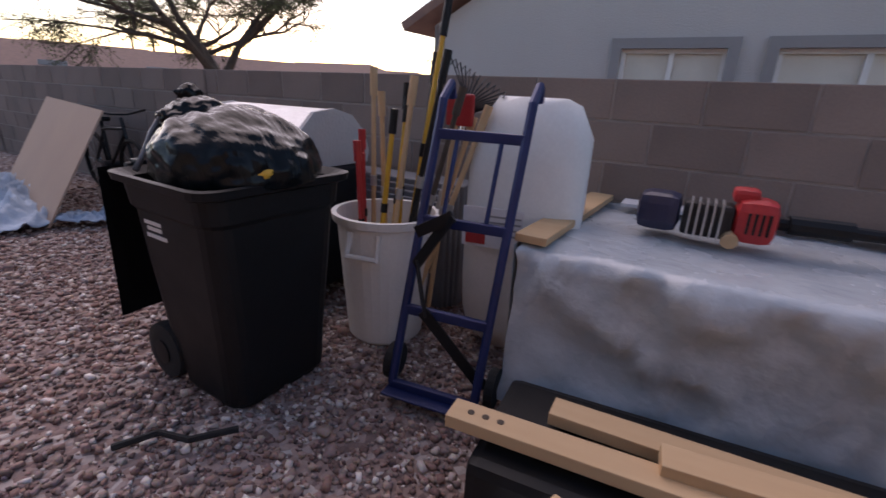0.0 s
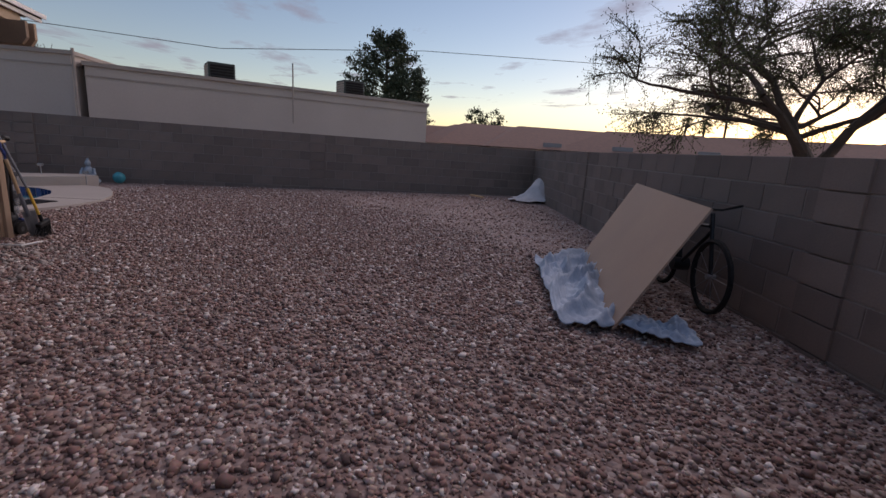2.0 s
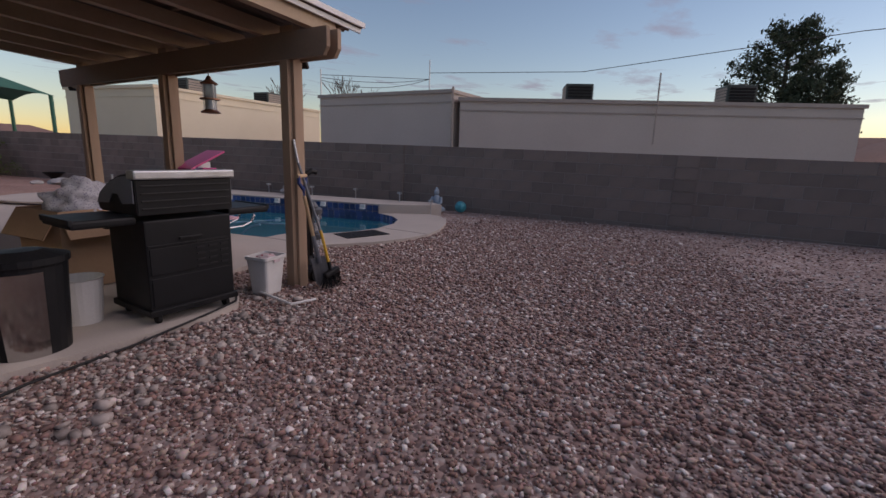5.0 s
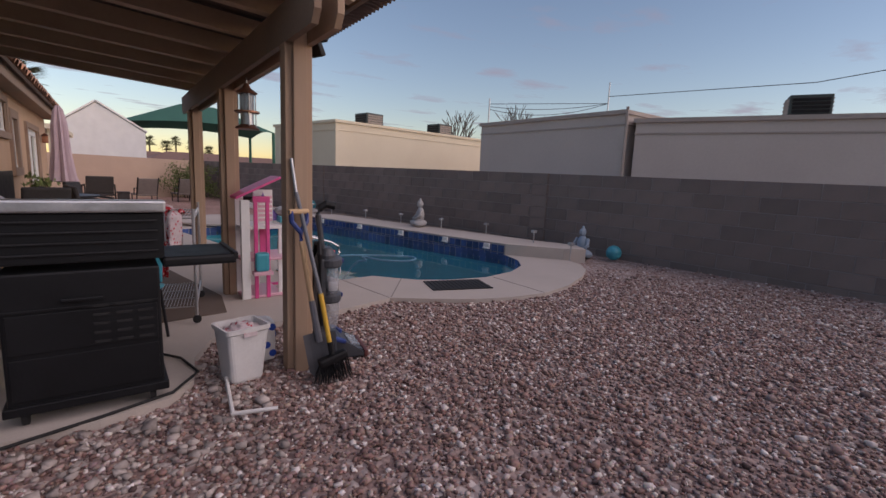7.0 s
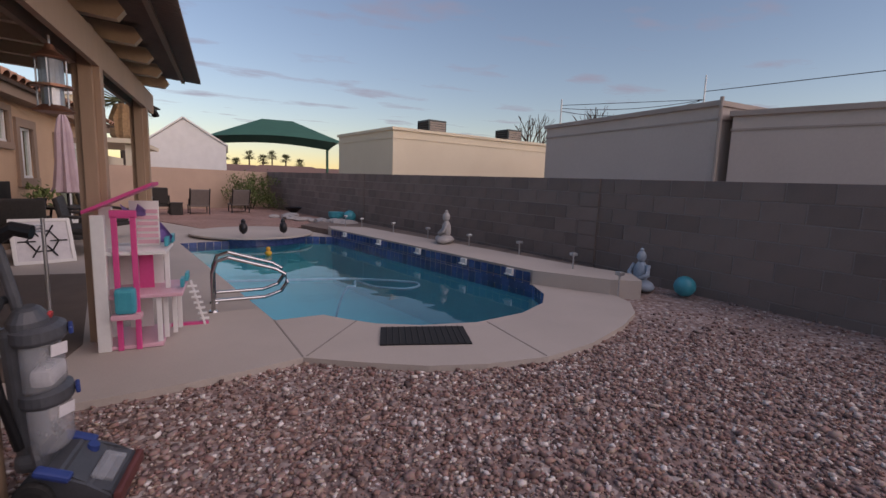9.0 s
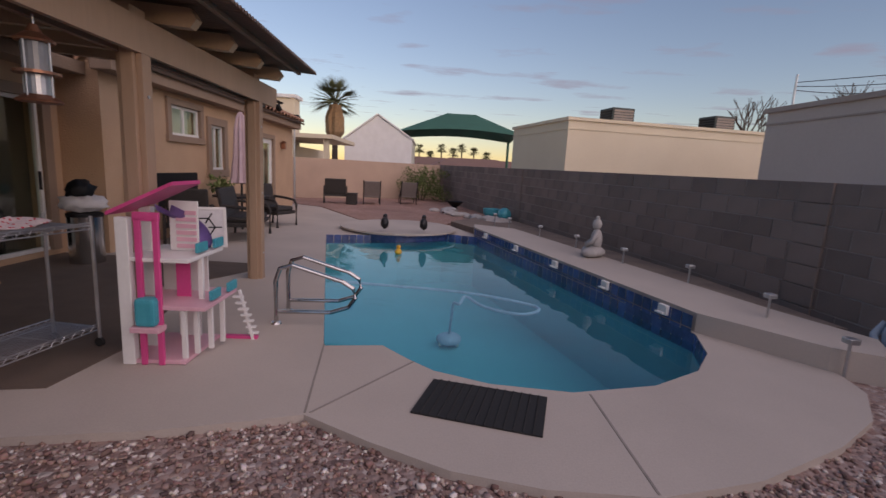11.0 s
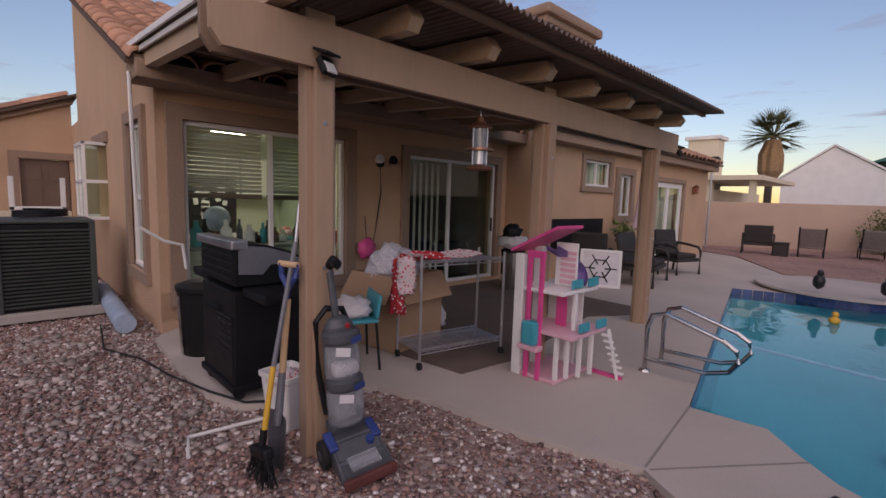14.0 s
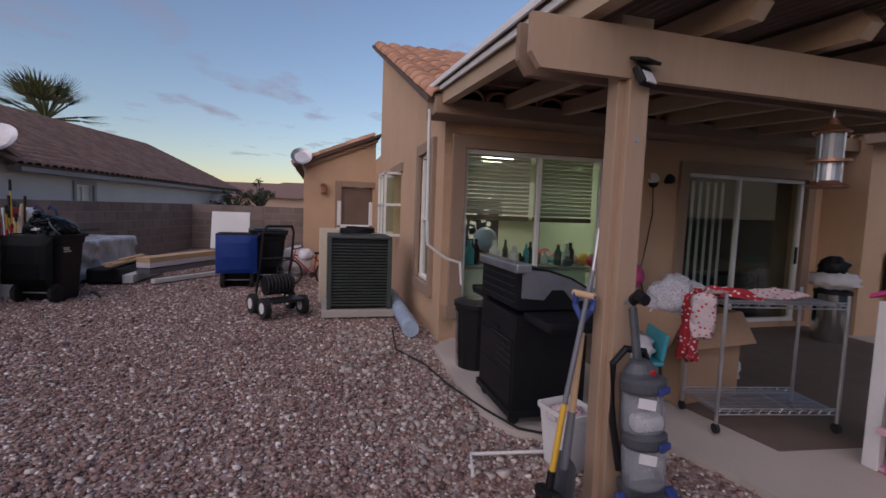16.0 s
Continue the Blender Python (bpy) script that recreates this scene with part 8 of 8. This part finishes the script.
for x, y, z in ((2.78, -2.5, 2.0), (BX - 0.02, -17.8, 2.0)):
    t = thing("wall_sconce", "small brown wall lantern", "wall light", (x, y, z), group="wall sconces")
    part("cage", made(box, (-0.08, 0, 0), (0.14, 0.14, 0.2), None, 0.02), COPPER, t)
    part("roof", made(rod, (-0.08, 0, 0.1), (-0.08, 0, 0.16), 0.11, 0.02, 12), COPPER, t)

# ---- kitchen seen through the large window ----
for k in range(2):
    y0, y1 = ((-5.95, -5.12), (-5.05, -4.15))[k]
    bl = thing("window_blind", "half-raised white slatted blind inside the kitchen window", "blind", (0, 0, 0))
    for j in range(15):
        part("slat", made(box, (WX + 0.25, (y0 + y1) / 2, 2.24 - 0.05 * j), (0.05, y1 - y0, 0.004), Matrix.Rotation(0.9, 4, "Y")), BLIND, bl)
    part("bottom_rail", made(box, (WX + 0.25, (y0 + y1) / 2, 1.47), (0.05, y1 - y0, 0.06), None, 0.01), TIMBERD, bl)
t = thing("kitchen_counter", "pale green kitchen counter with cupboards", "counter", (-3.2, -4.75, 0))
part("cupboard", made(span, (-0.35, -0.5, 0.02), (0.35, 0.55, 0.86), 0.01), ROOM, t)
part("worktop", made(span, (-0.4, -0.55, 0.86), (0.4, 0.6, 0.9), 0.01), GREYTRIM, t)
bm = B()
span(bm, (-0.35, -0.4, 0.02), (0.35, 0.4, 1.8), 0.02)
fr = solid("refrigerator", bm, DARKMETAL, "dark refrigerator covered with papers and magnets", "refrigerator", (-1.6, -5.2, 0))
rng = random.Random(6)
for k in range(12):
    part("paper", made(box, (-0.355, rng.uniform(-0.33, 0.33), rng.uniform(1.0, 1.7)), (0.006, rng.uniform(0.06, 0.14), rng.uniform(0.06, 0.16)), Matrix.Rotation(rng.uniform(-0.3, 0.3), 4, "X")), CLOTHWHITE, fr)
t = thing("globe", "pale desk globe on the kitchen counter", "globe", (-3.6, -4.75, 0.9))
bm = B()
blob(bm, (0, 0, 0.26), (0.17, 0.17, 0.17), 0.0, 1, 3)
part("ball", bm, TARP, t, "", True)
part("stand", made(rod, (0, 0, 0), (0, 0, 0.1), 0.1, 0.02), COPPER, t)
bm = B()
box(bm, (0, 0, 0.1), (0.24, 0.2, 0.2), None, 0.03)
solid("toaster", bm, METAL, "steel toaster on the kitchen counter", "toaster", (-2.95, -4.4, 0.9))
t = thing("window_counter", "kitchen counter running under the large window", "counter", (-4.12, -5.1, 0))
part("cupboard", made(span, (-0.2, -0.85, 0.02), (0.2, 0.9, 0.82), 0.01), ROOM, t)
part("worktop", made(span, (-0.24, -0.88, 0.82), (0.24, 0.93, 0.86), 0.01), GREYTRIM, t)
shelf_rng = random.Random(17)
for k in range(16):
    bm = B()
    r, h = shelf_rng.uniform(0.035, 0.075), shelf_rng.uniform(0.1, 0.34)
    lathe(bm, [(r * 0.9, 0), (r, 0.01), (r, h * 0.62), (r * 0.45, h * 0.78), (r * 0.42, h * 0.95), (r * 0.5, h)], (0, 0, 0), 14)
    mt = (DARKMETAL, CLOTHWHITE, GRAPHITE, LEAFD, PVC, COPPER, DARKMETAL, TEAL)[k % 8]
    solid("kitchen_jar", bm, mt, "jar or bottle standing on the window counter", "jar", (-4.12 + shelf_rng.uniform(-0.16, 0.16), -5.9 + 0.105 * k, 0.86), group="counter jars")
t = thing("kitchen_table", "cluttered kitchen table behind the window", "table", (-3.4, -6.1, 0))
part("tabletop", made(span, (-0.5, -0.45, 0.72), (0.5, 0.45, 0.76), 0.01), PINE, t)
for x in (-0.42, 0.42):
    for y in (-0.38, 0.38):
        part("leg", made(span, (x - 0.03, y - 0.03, 0.02), (x + 0.03, y + 0.03, 0.72)), PINE, t)
for k in range(14):
    bm = B()
    s = rng.uniform(0.05, 0.12)
    blob(bm, (0, 0, s), (s, s * 0.9, s), 0.2, 3, 2, k)
    solid("table_clutter", bm, (CLOTHWHITE, RED, PINKP, TEAL, YELLOW)[k % 5], "small coloured household item on the kitchen table", "clutter", (-3.4 + rng.uniform(-0.42, 0.42), -6.1 + rng.uniform(-0.38, 0.38), 0.765), group="table clutter")
for k in range(3):
    bm = B()
    span(bm, (-0.17, -0.45, 0.0), (0.17, 0.45, 0.75), 0.01)
    w = solid("wall_cupboard", bm, WHITE, "white kitchen wall cupboard", "cupboard", (-0.8, -4.6 - 0.95 * k, 1.45), group="wall cupboards")
    for y in (-0.22, 0.22):
        part("cupboard_door", made(span, (-0.19, y - 0.2, 0.03), (-0.172, y + 0.2, 0.72), 0.006), WHITE, w)
t = thing("ceiling_light", "lit white kitchen ceiling light", "ceiling light", (-2.4, -5.4, 2.48))
part("diffuser", made(box, (0, 0, 0.0), (0.9, 0.4, 0.06), None, 0.02), glow("lit_diffuser", (0.95, 1.0, 0.82), 19.0), t)
part("frame", made(box, (0, 0, 0.05), (0.96, 0.46, 0.04), None, 0.01), WHITE, t)
for k in range(7):
    bm = B()
    box(bm, (WX + 0.3, -7.35 - 0.13 * k, 1.12), (0.01, 0.1, 1.95), Matrix.Rotation(0.5, 4, "Z"))
    solid("vertical_blind", bm, BLIND, "pale vertical blind strip behind the patio door", "blind", group="vertical blinds")
bm = B()
box(bm, (-4.0, -8.6, 0.4), (0.5, 0.9, 0.7), None, 0.1)
solid("dark_sofa", bm, BLACK, "dark sofa in the unlit living room", "sofa")
for y, w, z0, z1 in ((-11.95, 1.05, 1.9, 2.4), (-13.28, 0.6, 1.27, 2.18), (-16.0, 1.9, 0.1, 2.1)):
    bm = B()
    span(bm, (BX + 0.22, y - w / 2, z0), (BX + 0.24, y + w / 2, z1))
    solid("window_shade", bm, BLIND, "pale drawn shade behind the window", "window shade", kind="structure")
t = thing("red_bag", "red cloth bag hanging below the kitchen window", "bag", (WX - 0.25, -6.3, 0.8))
bm = B()
blob(bm, (0, 0, 0), (0.1, 0.12, 0.14), 0.3, 3, 3)
part("sack", bm, PINK, t, "", True)
part("cord", made(rod, (0, 0, 0.1), (0.02, 0.02, 0.45), 0.006), BLACK, t)

# ---- block walls and gravel, the many pieces last ----
block_wall("wall_block_north", "brown-grey concrete block garden wall", NW, (7.7, 1.92), 1.42, 1.5, (0.3, 0.72), (0.23, 0.49))
block_wall("wall_block_west", "brown-grey concrete block garden wall", BEND, NW, 1.585, 1.42, (0.0, 0.9), (0.0, 0.5))
block_wall("wall_block_pool", "brown-grey concrete block wall beside the pool", SW, BEND, 1.78, 1.585, (0.3, 1.0), (0.55,))
block_wall("wall_block_east", "brown-grey concrete block wall by the side yard", (7.7, 1.92), (7.7, -2.4), 1.5, 1.5, (2, 3), (0.5,))
bm = B()
d = Vector((6.62, 4.04, 0)).normalized()
box(bm, ((-10.62 + 2.6) / 2, (-26.94 - 18.86) / 2, 0.75), (15.5, 0.2, 2.0), Matrix.Rotation(math.atan2(d.y, d.x), 4, "Z"))
solid("wall_far", bm, FARSTUCCO, "pinkish tan plastered garden wall at the far end", "wall", kind="structure")


def scatter(name, count, region, size, material, label, weight=None):
    """Loose crushed rock: irregular eight-cornered stones lying over the bed."""
    rng = np.random.default_rng(5)
    x0, x1, y0, y1 = region
    pts = rng.uniform((x0, y0), (x1, y1), (count, 2))
    keep = [(x, y) for x, y in pts if not inside(x, y, DECK_EDGE) and not inside(x, y, LEDGE) and (weight is None or rng.random() < weight(x, y))]
    pts = np.array(keep)
    n = len(pts)
    corner = np.array([(a, b, c) for a in (-1, 1) for b in (-1, 1) for c in (-1, 1)], float) * 0.5
    sh = corner[None] * rng.uniform(0.55, 1.25, (n, 8, 3))
    r = rng.gamma(6.0, size / 6.0, n)
    sh *= r[:, None, None] * np.stack([rng.uniform(0.8, 1.5, n), rng.uniform(0.7, 1.1, n), rng.uniform(0.45, 0.9, n)], 1)[:, None]
    q = rng.uniform(0, 6.283, n)
    tl = rng.uniform(-0.5, 0.5, n)
    y2 = sh[:, :, 1] * np.cos(tl)[:, None] - sh[:, :, 2] * np.sin(tl)[:, None]
    z2 = sh[:, :, 1] * np.sin(tl)[:, None] + sh[:, :, 2] * np.cos(tl)[:, None]
    x2 = sh[:, :, 0] * np.cos(q)[:, None] - y2 * np.sin(q)[:, None]
    y3 = sh[:, :, 0] * np.sin(q)[:, None] + y2 * np.cos(q)[:, None]
    co = np.stack([x2 + pts[:, 0, None], y3 + pts[:, 1, None], z2 - 0.03 + r[:, None] * 0.3], 2).reshape(-1, 3)
    quad = np.array([(0, 1, 3, 2), (4, 6, 7, 5), (0, 4, 5, 1), (2, 3, 7, 6), (0, 2, 6, 4), (1, 5, 7, 3)])
    idx = (quad[None] + 8 * np.arange(n)[:, None, None]).reshape(-1)
    me = bpy.data.meshes.new(name)
    me.vertices.add(len(co))
    me.vertices.foreach_set("co", co.ravel())
    me.loops.add(len(idx))
    me.loops.foreach_set("vertex_index", idx.astype(np.int32))
    me.polygons.add(len(idx) // 4)
    me.polygons.foreach_set("loop_start", np.arange(0, len(idx), 4, dtype=np.int32))
    me.update(calc_edges=True)
    me.validate()
    me.materials.append(material)
    return tagged(new(name, me), label, "gravel", kind="stuff")


def near_walk(x, y):
    t = min(max((x / -10.2), 0), 1)
    d = abs(y - (0.4 - 3.2 * t * t)) + max(0, -11 - x, x - 1)
    return 1.0 if d < 2.0 else max(0.1, 1.0 - (d - 2.0) * 0.35)


scatter("gravel", 340000, (-15.2, 3.0, -5.4, 4.6), 0.016, STONE, "loose pink, grey and buff crushed rock", near_walk)
scatter("large_gravel", 1500, (-7.4, -4.0, -4.3, -2.7), 0.027, PALESTONE, "larger pale river stones near the patio slab")
